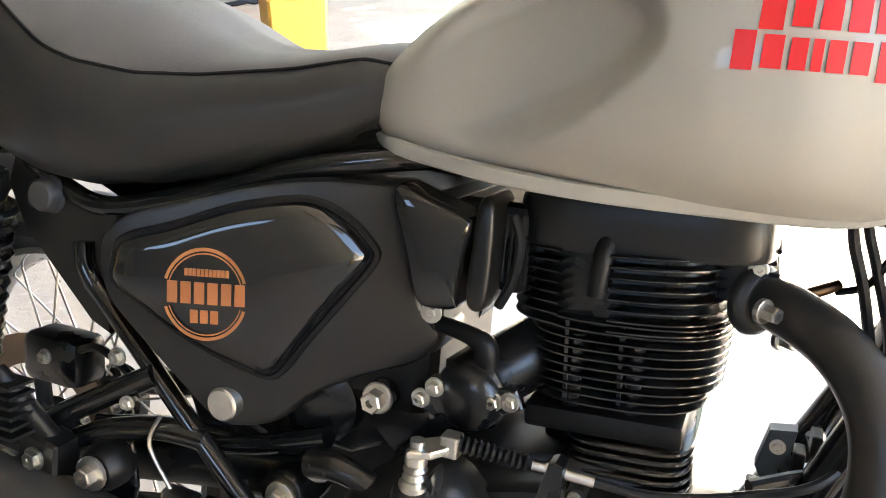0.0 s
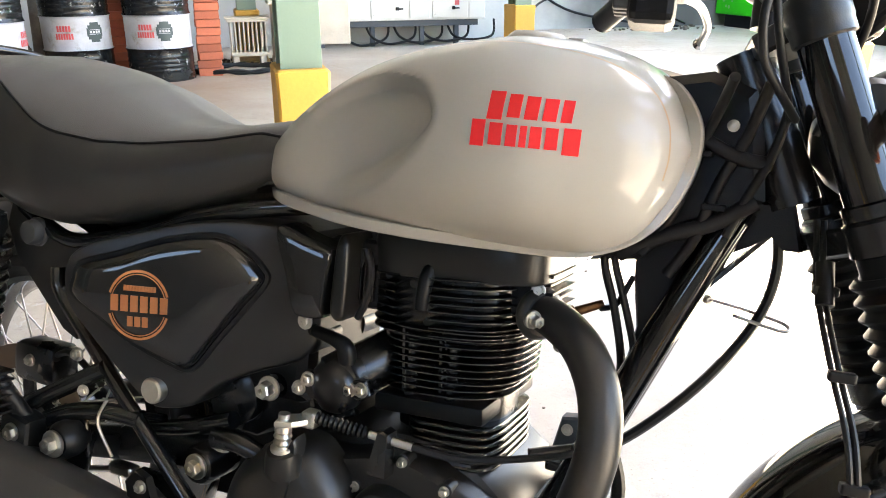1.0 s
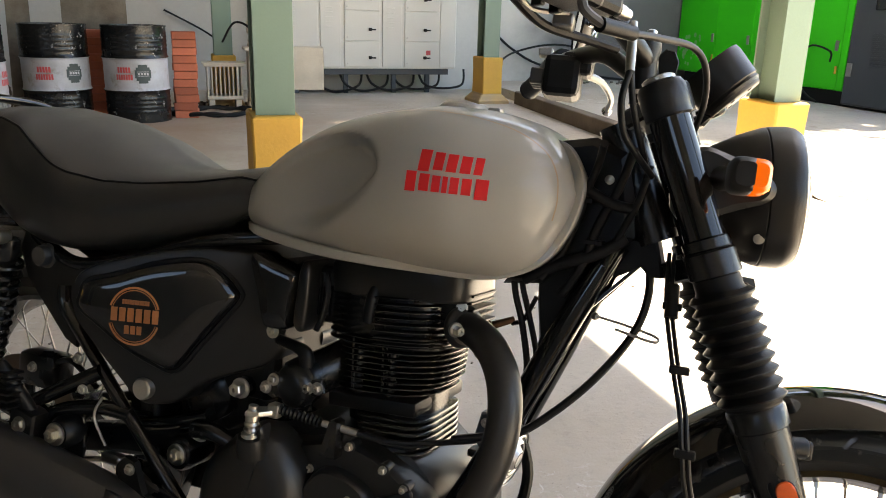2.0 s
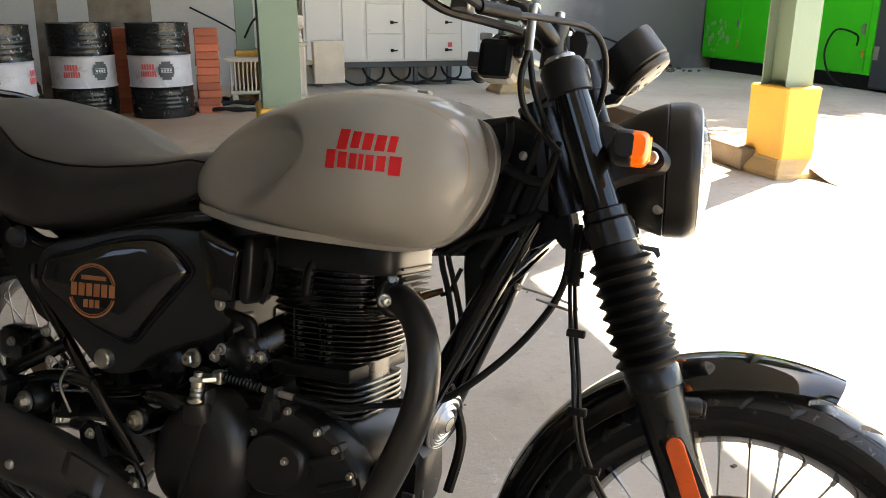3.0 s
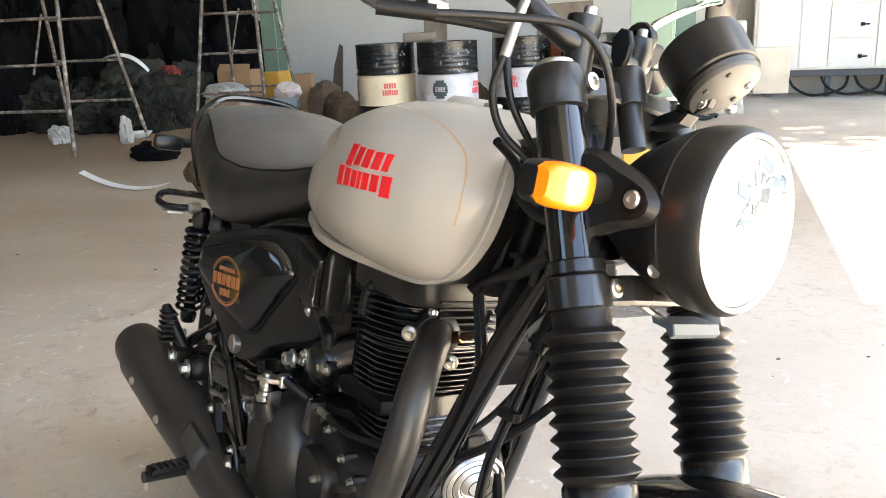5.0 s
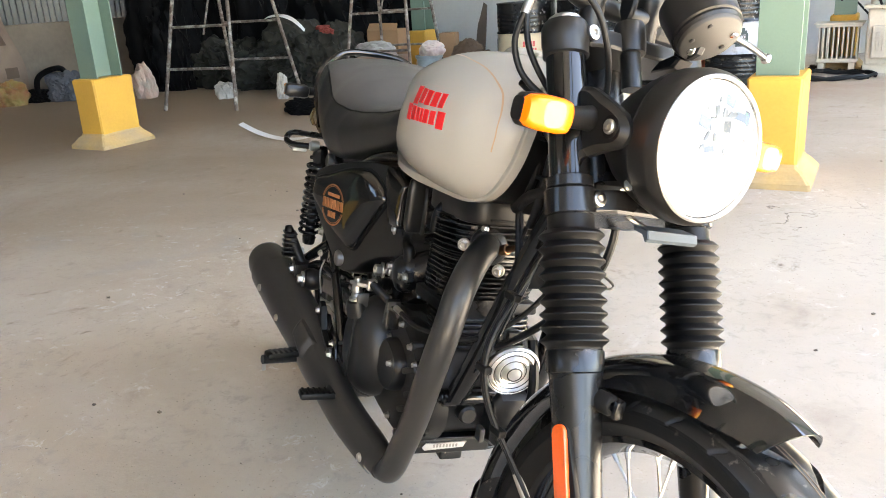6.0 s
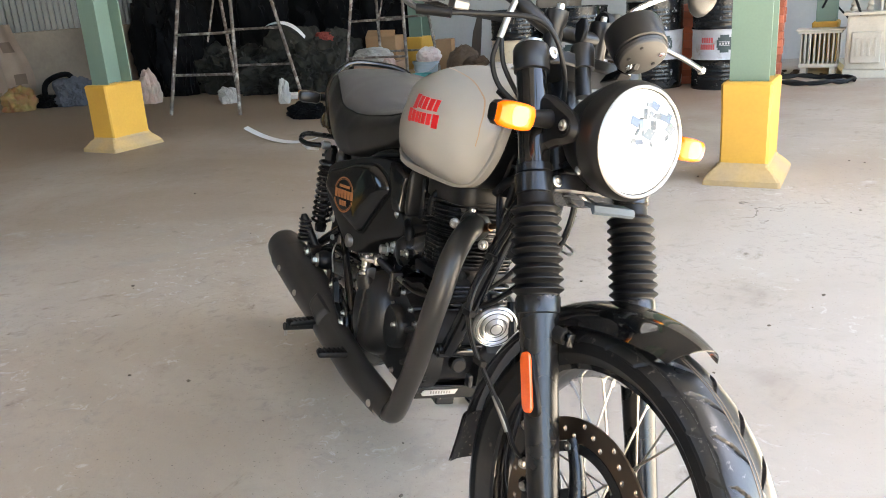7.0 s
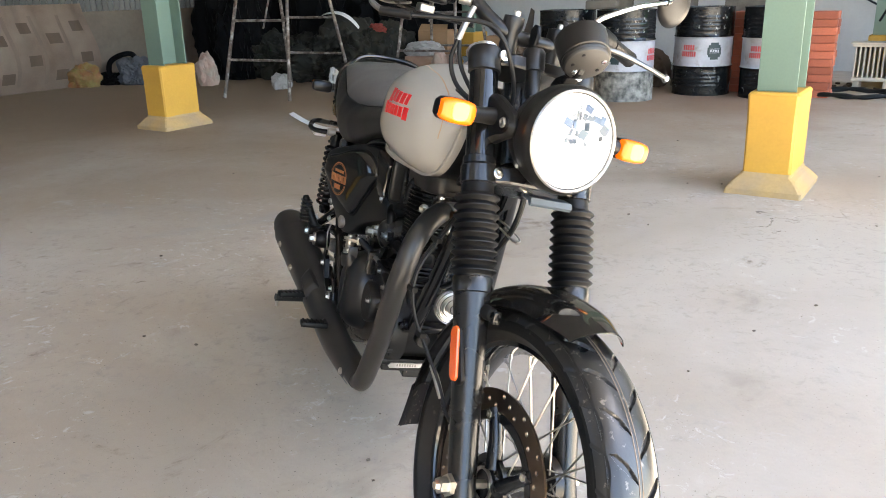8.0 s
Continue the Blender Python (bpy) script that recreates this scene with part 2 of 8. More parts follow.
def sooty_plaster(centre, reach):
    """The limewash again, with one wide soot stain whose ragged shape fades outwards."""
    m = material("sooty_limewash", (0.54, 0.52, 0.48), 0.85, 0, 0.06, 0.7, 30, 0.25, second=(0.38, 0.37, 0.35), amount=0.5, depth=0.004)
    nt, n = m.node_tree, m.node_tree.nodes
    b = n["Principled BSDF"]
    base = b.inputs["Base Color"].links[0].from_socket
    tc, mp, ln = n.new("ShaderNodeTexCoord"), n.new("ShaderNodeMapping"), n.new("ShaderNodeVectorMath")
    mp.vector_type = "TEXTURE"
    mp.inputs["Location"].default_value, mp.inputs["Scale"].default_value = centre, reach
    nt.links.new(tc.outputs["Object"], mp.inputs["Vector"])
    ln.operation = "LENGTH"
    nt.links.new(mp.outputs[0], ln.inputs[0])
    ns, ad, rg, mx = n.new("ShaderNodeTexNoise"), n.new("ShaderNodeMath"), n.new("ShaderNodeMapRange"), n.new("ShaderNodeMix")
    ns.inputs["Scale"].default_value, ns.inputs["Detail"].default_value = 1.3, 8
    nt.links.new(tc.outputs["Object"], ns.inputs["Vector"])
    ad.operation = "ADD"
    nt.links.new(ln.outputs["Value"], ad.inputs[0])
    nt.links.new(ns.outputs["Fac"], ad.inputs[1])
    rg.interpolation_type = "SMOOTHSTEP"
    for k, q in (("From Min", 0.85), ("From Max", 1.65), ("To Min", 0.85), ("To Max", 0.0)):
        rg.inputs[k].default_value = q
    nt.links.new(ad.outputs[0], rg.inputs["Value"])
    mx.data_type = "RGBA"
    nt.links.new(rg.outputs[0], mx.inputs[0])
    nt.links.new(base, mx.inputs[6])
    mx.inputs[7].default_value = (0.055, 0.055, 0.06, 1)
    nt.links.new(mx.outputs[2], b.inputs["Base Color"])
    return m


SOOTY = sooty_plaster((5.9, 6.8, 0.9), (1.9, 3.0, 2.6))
GREYWALL = material("grey_plaster", (0.36, 0.345, 0.32), 0.85, 0, 0.06, 0.7, 30, 0.25, second=(0.28, 0.265, 0.24), amount=0.5, depth=0.004)
MASONRY = material("rough_cement_plaster", (0.19, 0.158, 0.125), 0.9, 0, 0.12, 1.2, 18, 0.5, second=(0.12, 0.098, 0.078), amount=0.7, depth=0.01, spec=0.08)
GREENPAINT = material("grey_green_steel_paint", (0.15, 0.215, 0.165), 0.5, 0, 0.06, 2, 90, 0.15, depth=0.001)
YELLOW = material("ochre_yellow_wall_paint", (0.60, 0.335, 0.05), 0.62, 0, 0.07, 3, 60, 0.3, second=(0.50, 0.27, 0.05), amount=0.6, depth=0.003)
CEMENT = material("worn_yellow_cement", (0.50, 0.335, 0.135), 0.8, 0, 0.12, 3.5, 60, 0.5, second=(0.37, 0.275, 0.17), amount=0.9, depth=0.004)
KERB = material("brown_cement", (0.19, 0.15, 0.115), 0.9, 0, 0.18, 4, 60, 0.5, second=(0.11, 0.085, 0.065), amount=0.7, depth=0.004, spec=0.08)
BROKEN = material("broken_dirty_cement", (0.30, 0.255, 0.20), 0.95, 0, 0.2, 7, 60, 0.6, second=(0.13, 0.105, 0.08), amount=0.9, depth=0.01, speck=(24, 0.55, 0.62, (0.10, 0.08, 0.06)), spec=0.08)
DUSTY = material("dusty_black_casting", (0.009, 0.009, 0.009), 0.4, 0, 0.15, 12, 500, 0.2, depth=0.0006, spec=0.4, speck=(80, 0.64, 0.70, (0.16, 0.13, 0.10)))
SHEET = material("galvanised_sheet", (0.065, 0.068, 0.066), 0.36, 0.4, 0.15, 1.5, 60, 0.1, depth=0.001)
ROOFING = material("painted_roof_sheet", (0.17, 0.172, 0.17), 0.5, 0.0, 0.1, 1.0, 60, 0.1, depth=0.001)
PANELGREY = material("cream_grey_enamel", (0.62, 0.60, 0.55), 0.45, 0, 0.04, 2, 60, 0.06, depth=0.0008)
CREAM = material("dusty_cream_enamel", (0.58, 0.52, 0.42), 0.55, 0, 0.1, 4, 60, 0.15, second=(0.36, 0.30, 0.23), amount=0.6, depth=0.001)
BRICK = material("red_brick", (0.46, 0.13, 0.07), 0.85, 0, 0.15, 9, 80, 0.6, per_object=0.25, depth=0.004)
DRUMBLACK = material("black_drum_enamel", (0.012, 0.012, 0.012), 0.25, 0, 0.2, 6, 60, 0.1, depth=0.001, speck=(16, 0.63, 0.69, (0.30, 0.29, 0.27)))
DRUMWHITE = material("bluish_white_drum_enamel", (0.52, 0.53, 0.56), 0.4, 0, 0.08, 5, 60, 0.1, second=(0.33, 0.32, 0.32), amount=0.7, depth=0.001, speck=(9, 0.56, 0.72, (0.30, 0.27, 0.23)))
DRUMCREAM = material("cream_drum_enamel", (0.62, 0.54, 0.38), 0.4, 0, 0.08, 5, 60, 0.1, depth=0.001, speck=(7, 0.55, 0.74, (0.30, 0.24, 0.17)))
DRUMDUST = material("dirt_caked_drum_enamel", (0.05, 0.05, 0.045), 0.6, 0, 0.3, 14, 60, 0.3, second=(0.40, 0.38, 0.33), amount=0.9, depth=0.002)
PINKINK = material("faded_red_print", (0.60, 0.10, 0.10), 0.5, 0, 0.1, 20, 90, 0.0)
DARKINK = material("dark_green_print", (0.04, 0.06, 0.06), 0.5, 0, 0.1, 20, 90, 0.0)
GENGREEN = material("bright_green_powder_coat", (0.006, 0.66, 0.010), 0.5, 0, 0.05, 2, 80, 0.08, depth=0.0008)
STICKER = material("pale_green_sticker", (0.25, 0.62, 0.22), 0.5, 0, 0.1, 6, 80, 0.0)
GENGREY = material("dark_slate_powder_coat", (0.05, 0.06, 0.075), 0.45, 0, 0.06, 2, 80, 0.08, depth=0.0008)
RUSTED = material("paint_spattered_rusty_steel", (0.085, 0.058, 0.044), 0.7, 0.2, 0.25, 25, 120, 0.4, depth=0.002, second=(0.16, 0.135, 0.115), amount=0.9, speck=(11, 0.50, 0.66, (0.36, 0.33, 0.29)))
WOOD = material("weathered_board", (0.21, 0.175, 0.135), 0.8, 0, 0.2, 5, 60, 0.4, second=(0.11, 0.088, 0.066), amount=0.9, depth=0.003, spec=0.08)
CARTONRED = material("faded_red_cardboard", (0.30, 0.17, 0.12), 0.8, 0, 0.1, 6, 80, 0.2, second=(0.34, 0.24, 0.17), amount=0.8, depth=0.002)
CLOTHPINK = material("pale_pink_cloth", (0.55, 0.42, 0.38), 0.85, 0, 0.12, 8, 120, 0.3, second=(0.60, 0.56, 0.52), amount=0.9, depth=0.003)
PALEBLUE = material("pale_blue_plastic", (0.34, 0.40, 0.43), 0.5, 0, 0.1, 10, 100, 0.1)
DARKWOOD = material("dark_splintered_wood", (0.085, 0.062, 0.045), 0.8, 0, 0.2, 12, 140, 0.5, depth=0.003)
CARTON = material("brown_cardboard", (0.33, 0.20, 0.11), 0.85, 0, 0.12, 5, 80, 0.2, depth=0.001, spec=0.08)
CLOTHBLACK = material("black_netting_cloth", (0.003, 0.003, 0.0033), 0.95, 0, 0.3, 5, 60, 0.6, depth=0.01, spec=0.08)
CLOTHOLIVE = material("dusty_olive_tarpaulin", (0.032, 0.031, 0.025), 0.8, 0, 0.2, 4, 40, 0.5, second=(0.015, 0.014, 0.012), amount=0.9, per_object=0.45, depth=0.01, spec=0.08)
CLOTHBROWN = material("brown_dusty_cloth", (0.12, 0.085, 0.06), 0.9, 0, 0.2, 5, 50, 0.5, per_object=0.3, depth=0.01, spec=0.08)
SACKPINK = material("pink_printed_sack", (0.42, 0.27, 0.22), 0.7, 0, 0.2, 9, 60, 0.3, second=(0.36, 0.31, 0.25), amount=0.9, depth=0.004)
SACKYELLOW = material("yellow_printed_sack", (0.20, 0.155, 0.05), 0.6, 0, 0.2, 9, 60, 0.3, second=(0.22, 0.075, 0.035), amount=0.9, depth=0.004)
WHITEPLASTIC = material("scuffed_white_plastic", (0.72, 0.71, 0.69), 0.45, 0, 0.08, 8, 90, 0.1, depth=0.001)
CLOTHGREY = material("blue_grey_rag", (0.085, 0.088, 0.10), 0.9, 0, 0.2, 9, 60, 0.4, depth=0.005, spec=0.08)
RAGRED = material("dull_red_rag", (0.22, 0.05, 0.04), 0.9, 0, 0.15, 9, 60, 0.3, depth=0.004, spec=0.08)
BAGWHITE = material("dusty_white_bag", (0.35, 0.33, 0.30), 0.55, 0, 0.15, 8, 60, 0.2, depth=0.003)
BANDCLOTH = material("brown_banded_fabric", (0.115, 0.085, 0.064), 0.9, 0, 0.12, 3, 80, 0.3, depth=0.003, spec=0.08)
LEAF = material("green_leaf", (0.05, 0.09, 0.025), 0.6, 0, 0.2, 3, 60, 0.2, depth=0.002)
BARK = material("grey_brown_bark", (0.14, 0.10, 0.07), 0.9, 0, 0.2, 5, 40, 0.6, depth=0.01)
FADEDBAND = material("faded_band_fabric", (0.18, 0.137, 0.106), 0.9, 0, 0.12, 3, 80, 0.3, depth=0.003, spec=0.08)
PATTERNED = material("patterned_beige_fabric", (0.215, 0.165, 0.13), 0.9, 0, 0.12, 2, 80, 0.3, second=(0.14, 0.10, 0.075), amount=0.8, depth=0.003, spec=0.08)
TEAL = material("teal_plastic", (0.04, 0.22, 0.22), 0.4, 0, 0.1, 8, 80, 0.1, depth=0.001)


# ---- mesh tools ----
def mesh_of(verts, faces, mat, smooth=True, name="mesh"):
    me = bpy.data.meshes.new(name)
    me.from_pydata([tuple(map(float, v)) for v in verts], [], faces)
    me.materials.append(mat)
    if smooth:
        me.polygons.foreach_set("use_smooth", [True] * len(me.polygons))
        me.update()
        me.set_sharp_from_angle(angle=radians(38))
    me.update()
    return me


class Shape:
    """Gathers vertices and faces of one mesh."""

    def __init__(self):
        self.v, self.f = [], []

    def add(self, verts, faces):
        o = len(self.v)
        self.v += [tuple(p) for p in verts]
        self.f += [tuple(i + o for i in f) for f in faces]
        return self

    def join(self, other, m=None):
        return self.add([m @ Vector(p) for p in other.v] if m else other.v, other.f)

    def moved(self, m):
        self.v = [tuple(m @ Vector(p)) for p in self.v]
        return self


def part(name, shape, mat, parent=None, label="", m=None, smooth=True):
    """One mesh object under a thing or a part."""
    me = shape if isinstance(shape, bpy.types.Mesh) else mesh_of(shape.v, shape.f, mat, smooth, name)
    ob = new(name, me)
    if parent:
        ob.parent = parent
    if m is not None:
        ob.matrix_basis = m
    return tagged(ob, label)


def thing(name, label, category, m=None, group="", kind=""):
    ob = new(name)
    ob.empty_display_size = 0.1
    if m is not None:
        ob.matrix_basis = m
    return tagged(ob, label, category, group, kind)


def grid_faces(rows, cols, close_u=False, close_v=False):
    f = []
    for i in range(rows if close_u else rows - 1):
        for j in range(cols if close_v else cols - 1):
            a, b = i * cols + j, i * cols + (j + 1) % cols
            c, d = ((i + 1) % rows) * cols + (j + 1) % cols, ((i + 1) % rows) * cols + j
            f.append((a, b, c, d))
    return f


def catmull(pts, n=6, closed=False):
    p = [Vector(q) for q in pts]
    out, k = [], len(p)
    for i in range(k if closed else k - 1):
        a, b, c, d = (p[(i - 1) % k], p[i], p[(i + 1) % k], p[(i + 2) % k]) if closed else (p[max(i - 1, 0)], p[i], p[i + 1], p[min(i + 2, k - 1)])
        for s in range(n):
            t = s / n
            out.append(0.5 * ((2 * b) + (c - a) * t + (2 * a - 5 * b + 4 * c - d) * t * t + (3 * b - a - 3 * c + d) * t ** 3))
    if not closed:
        out.append(p[-1])
    return out


def tube(pts, r, sides=12, smooth=6, closed=False, ry=None):
    """A round bar along a smooth curve; r is a number or a list, one a point of the curve given."""
    path = catmull(pts, smooth, closed) if smooth > 1 else [Vector(p) for p in pts]
    n = len(path)
    if isinstance(r, (int, float)):
        rad = [r] * n
    else:
        rad = [float(np.interp(i / (n - 1) * (len(r) - 1), range(len(r)), r)) for i in range(n)]
    s = Shape()
    up, verts = None, []
    for i, p in enumerate(path):
        a, b = (path[(i - 1) % n], path[(i + 1) % n]) if closed else (path[max(i - 1, 0)], path[min(i + 1, n - 1)])
        d = (b - a).normalized()
        if up is None:
            up = d.orthogonal().normalized()
        up = (up - d * up.dot(d)).normalized()
        side = d.cross(up)
        for k in range(sides):
            w = 2 * math.pi * k / sides
            verts.append(p + (up * math.cos(w) + side * math.sin(w)) * rad[i])
    s.add(verts, grid_faces(n, sides, closed, True))
    if not closed:
        s.f += [tuple(reversed(range(sides))), tuple(range((n - 1) * sides, n * sides))]
    return s


def lathe(profile, axis_from, axis_to, sides=32, cap=True):
    """Turns (distance along, radius) round the line from axis_from towards axis_to."""
    o, d = Vector(axis_from), (Vector(axis_to) - Vector(axis_from)).normalized()
    u_ = d.orthogonal().normalized()
    w_ = d.cross(u_)
    v = [o + d * x + (u_ * math.cos(2 * math.pi * k / sides) + w_ * math.sin(2 * math.pi * k / sides)) * r for x, r in profile for k in range(sides)]
    s = Shape().add(v, grid_faces(len(profile), sides, False, True))
    if cap:
        n = len(profile)
        s.f += [tuple(reversed(range(sides))), tuple(range((n - 1) * sides, n * sides))]
    return s


def box(x0, x1, y0, y1, z0, z1, bevel=0.0):
    """A box with chamfered edges."""
    b = min(bevel, (x1 - x0) / 3, (y1 - y0) / 3, (z1 - z0) / 3)
    bm = bmesh.new()
    bmesh.ops.create_cube(bm, size=1.0)
    for q in bm.verts:
        q.co = Vector(((x0 + x1) / 2 + q.co.x * (x1 - x0), (y0 + y1) / 2 + q.co.y * (y1 - y0), (z0 + z1) / 2 + q.co.z * (z1 - z0)))
    if b > 0:
        bmesh.ops.bevel(bm, geom=bm.edges[:], offset=b, segments=2, profile=0.5, affect="EDGES")
    return from_bm(bm)


def from_bm(bm):
    bm.verts.index_update()
    s = Shape().add([v.co.copy() for v in bm.verts], [[v.index for v in f.verts] for f in bm.faces])
    bm.free()
    return s


def slab(outline, y0, y1, bevel=0.003, axis="y"):
    """An outline in the x-z plane (or u-v for other axes) given thickness from y0 to y1, edges rounded."""
    cx, cz = sum(p[0] for p in outline) / len(outline), sum(p[1] for p in outline) / len(outline)

    def ring(y, inset):
        out = []
        for a, c in outline:
            l_ = math.hypot(a - cx, c - cz) or 1
            k = max(0.0, 1 - inset / l_)
            out.append((cx + (a - cx) * k, y, cz + (c - cz) * k))
        return out
    sgn = 1 if y1 > y0 else -1
    rings = [ring(y0, bevel), ring(y0 + sgn * bevel, 0), ring(y1 - sgn * bevel, 0), ring(y1 - sgn * bevel * 0.3, bevel * 0.3), ring(y1, bevel)]
    n = len(outline)
    s = Shape().add([p for r in rings for p in r], grid_faces(len(rings), n, False, True))
    s.f += [tuple(reversed(range(n))), tuple(range((len(rings) - 1) * n, len(rings) * n))]
    if axis == "z":
        s.v = [(x, z, y) for x, y, z in s.v]
    if axis == "x":
        s.v = [(y, x, z) for x, y, z in s.v]
    return s


def dome(outline, y_of, bulge, rings=((1.0, 0.0), (0.985, 0.35), (0.95, 0.6), (0.88, 0.8), (0.75, 0.92), (0.5, 0.98), (0.2, 1.0)), back=0.012, n=6):
    """A swollen panel: the outline in the x-z plane at y_of(x, z), bulging by that much towards -y."""
    o = [(p.x, p.z) for p in catmull([(a, 0, c) for a, c in outline], n, True)]
    cx, cz = sum(p[0] for p in o) / len(o), sum(p[1] for p in o) / len(o)
    v = [(a, y_of(a, c) + back, c) for a, c in o]
    for k, h in rings:
        for a, c in o:
            x, z = cx + (a - cx) * k, cz + (c - cz) * k
            v.append((x, y_of(x, z) - bulge * h, z))
    m = len(o)
    s = Shape().add(v, grid_faces(len(rings) + 1, m, False, True))
    s.f.append(tuple(range(len(rings) * m, (len(rings) + 1) * m)))
    s.f.append(tuple(reversed(range(m))))
    return s


def bolt(p, direction, r=0.006, h=0.006, washer=1.5, sides=6):
    """A hexagon head on a washer."""
    p, d = Vector(p), Vector(direction).normalized()
    s = lathe([(0, r * washer), (h * 0.25, r * washer), (h * 0.3, r * washer * 0.9)], p, p + d, 14)
    s.join(lathe([(h * 0.25, r), (h * 0.9, r), (h, r * 0.85), (h, r * 0.4), (h * 0.7, r * 0.38)], p, p + d, sides if sides > 3 else 12))
    return s


def mirror_y(s):
    return Shape().add([(x, -y, z) for x, y, z in s.v], [tuple(reversed(f)) for f in s.f])


def bars_block(x0, x1, z0, z1, count, y_of, thick, gap=0.22, lean=0.0):
    """Plain upright bars side by side in the space of a word."""
    s = Shape()
    w = (x1 - x0) / count
    for i in range(count):
        a, b = x0 + w * (i + gap / 2), x0 + w * (i + 1 - gap / 2)
        nx = 3
        v = []
        for back in (0, 1):
            for k in range(nx + 1):
                for z, sh in ((z0, 0), (z1, lean)):
                    x = a + (b - a) * k / nx + sh
                    v.append((x, y_of(x, z) - thick * (1 - back), z))
        n = (nx + 1) * 2
        f = []
        for k in range(nx):
            q = k * 2
            f += [(q, q + 2, q + 3, q + 1), (n + q, n + q + 1, n + q + 3, n + q + 2), (q, n + q, n + q + 2, q + 2), (q + 1, q + 3, n + q + 3, n + q + 1)]
        f += [(0, 1, n + 1, n), (2 * nx, n + 2 * nx, n + 2 * nx + 1, 2 * nx + 1)]
        s.add(v, f)
    return s


# ---- the shed: its own axes u (towards the open side) and v (towards the back wall) ----
BLD = pose(-0.85, 3.71, 0, 0, 0, 20.3)


def at(u, v, z=0.0, turn=0.0):
    return BLD @ pose(u, v, z, 0, 0, turn)


def structure(name, shape, mat, label, category, m=None, smooth=False):
    ob = part(name, shape, mat, None, label, BLD if m is None else m, smooth)
    return tagged(ob, category=category, kind="structure")


def ground_sheet():
    s = Shape()
    n, size = 60, 70.0
    v = [(-size + 2 * size * i / n, -size + 2 * size * j / n, 0) for i in range(n + 1) for j in range(n + 1)]
    return s.add(v, grid_faces(n + 1, n + 1))


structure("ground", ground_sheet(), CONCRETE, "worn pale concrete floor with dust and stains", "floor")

# outside platform behind the kerb, its broken front edge sloping down
platform = slab([(3.15, 0.55), (16.0, 0.55), (16.0, 7.1), (3.62, 7.1), (3.54, 5.0)], -0.1, 0.115, 0.002, "z")
structure("pavement", platform, CONCRETE, "raised concrete apron outside the shed", "pavement")
structure("kerb", box(-0.07, 0.07, 0.0, 4.77, -0.05, 0.15, 0.015), KERB, "brown cement kerb between two pillars", "kerb", at(3.085, 0.15, 0, -4.9))

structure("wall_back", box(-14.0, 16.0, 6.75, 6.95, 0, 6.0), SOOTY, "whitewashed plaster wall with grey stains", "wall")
# unseen wall, added; its openings set the fill light and the panel reflections
structure("wall_front", box(-9.55, 3.3, -9.6, -9.4, 0, 3.3, 0.01).join(box(-9.55, 0.6, -9.59, -9.41, 4.9, 6.0)).join(box(-9.55, -7.6, -9.59, -9.41, 3.3, 4.9)).join(box(-4.2, 0.6, -9.59, -9.41, 3.3, 4.9)), GREYWALL, "unseen plain grey wall with an open strip, added to shape the light", "wall")
structure("wall_left", box(-9.55, -9.35, -9.4, 6.75, 0, 0.95, 0.01), MASONRY, "low rough cement wall under metal sheeting", "wall")


def corrugated(length, z0, z1, pitch=0.09, amp=0.018):
    n = int(length / pitch * 6)
    v = []
    for i in range(n + 1):
        y = length * i / n
        x = amp * math.sin(2 * math.pi * y / pitch)
        v += [(x, y, z0), (x, y, z1)]
    f = [(2 * i, 2 * i + 2, 2 * i + 3, 2 * i + 1) for i in range(n)]
    return Shape().add(v, f)


structure("wall_sheeting", corrugated(16.15, 0.93, 6.0), SHEET, "grey corrugated metal sheeting above a low wall", "wall", at(-9.45, -9.4), True)
structure("ceiling", box(-9.6, 3.72, -9.5, 6.95, 6.0, 6.1), ROOFING, "grey metal sheet roof of the shed", "roof")


def h_beam(h0, h1, w=0.2, d=0.25, t=0.012):
    """Steel column: two flanges facing v, a web between."""
    s = box(-w / 2, w / 2, -d / 2, -d / 2 + t, h0, h1, 0.002)
    s.join(box(-w / 2, w / 2, d / 2 - t, d / 2, h0, h1, 0.002))
    s.join(box(-t / 2 - 0.03, t / 2 - 0.03, -d / 2 + t, d / 2 - t, h0, h1, 0.0))
    return s


def pedestal(w=0.25, d=0.38, h=0.545, skirt=None):
    prof = skirt or [(0.09, 0.0), (0.13, 0.0), (h * 0.75, 0.0), (h - 0.012, 0.004), (h, -0.006)]
    v = []
    rng = random.Random(5)
    for z, out in prof:
        a, b = w / 2 + out, d / 2 + out
        c = 0.012
        for x, y in ((-a + c, -b), (a - c, -b), (a, -b + c), (a, b - c), (a - c, b), (-a + c, b), (-a, b - c), (-a, -b + c)):
            j = 0.004 if z < 0.12 else 0.0015
            v.append((x + rng.uniform(-j, j), y + rng.uniform(-j, j), z))
    n = 8
    s = Shape().add(v, grid_faces(len(prof), n, False, True))
    s.f.append(tuple(range((len(prof) - 1) * n, len(prof) * n)))
    return s


def pedestal_skirt():
    return pedestal(skirt=[(0.0, 0.075), (0.03, 0.072), (0.05, 0.055), (0.085, 0.026), (0.10, 0.008), (0.115, 0.003), (0.116, -0.01)])


def pillar_at(u, v, label, h=6.0, base=0.545):
    p = thing("pillar", label, "pillar", at(u, v), "shed pillars", "structure")
    body = pedestal(h=base)
    part("pedestal", body, YELLOW, p, "yellow painted concrete base", smooth=False)
    part("skirt", pedestal_skirt(), CEMENT, p, "flared cement skirt with worn yellow paint", smooth=False)
    part("column", h_beam(0.5, h), GREENPAINT, p, "grey-green painted steel column", smooth=False)
    return p


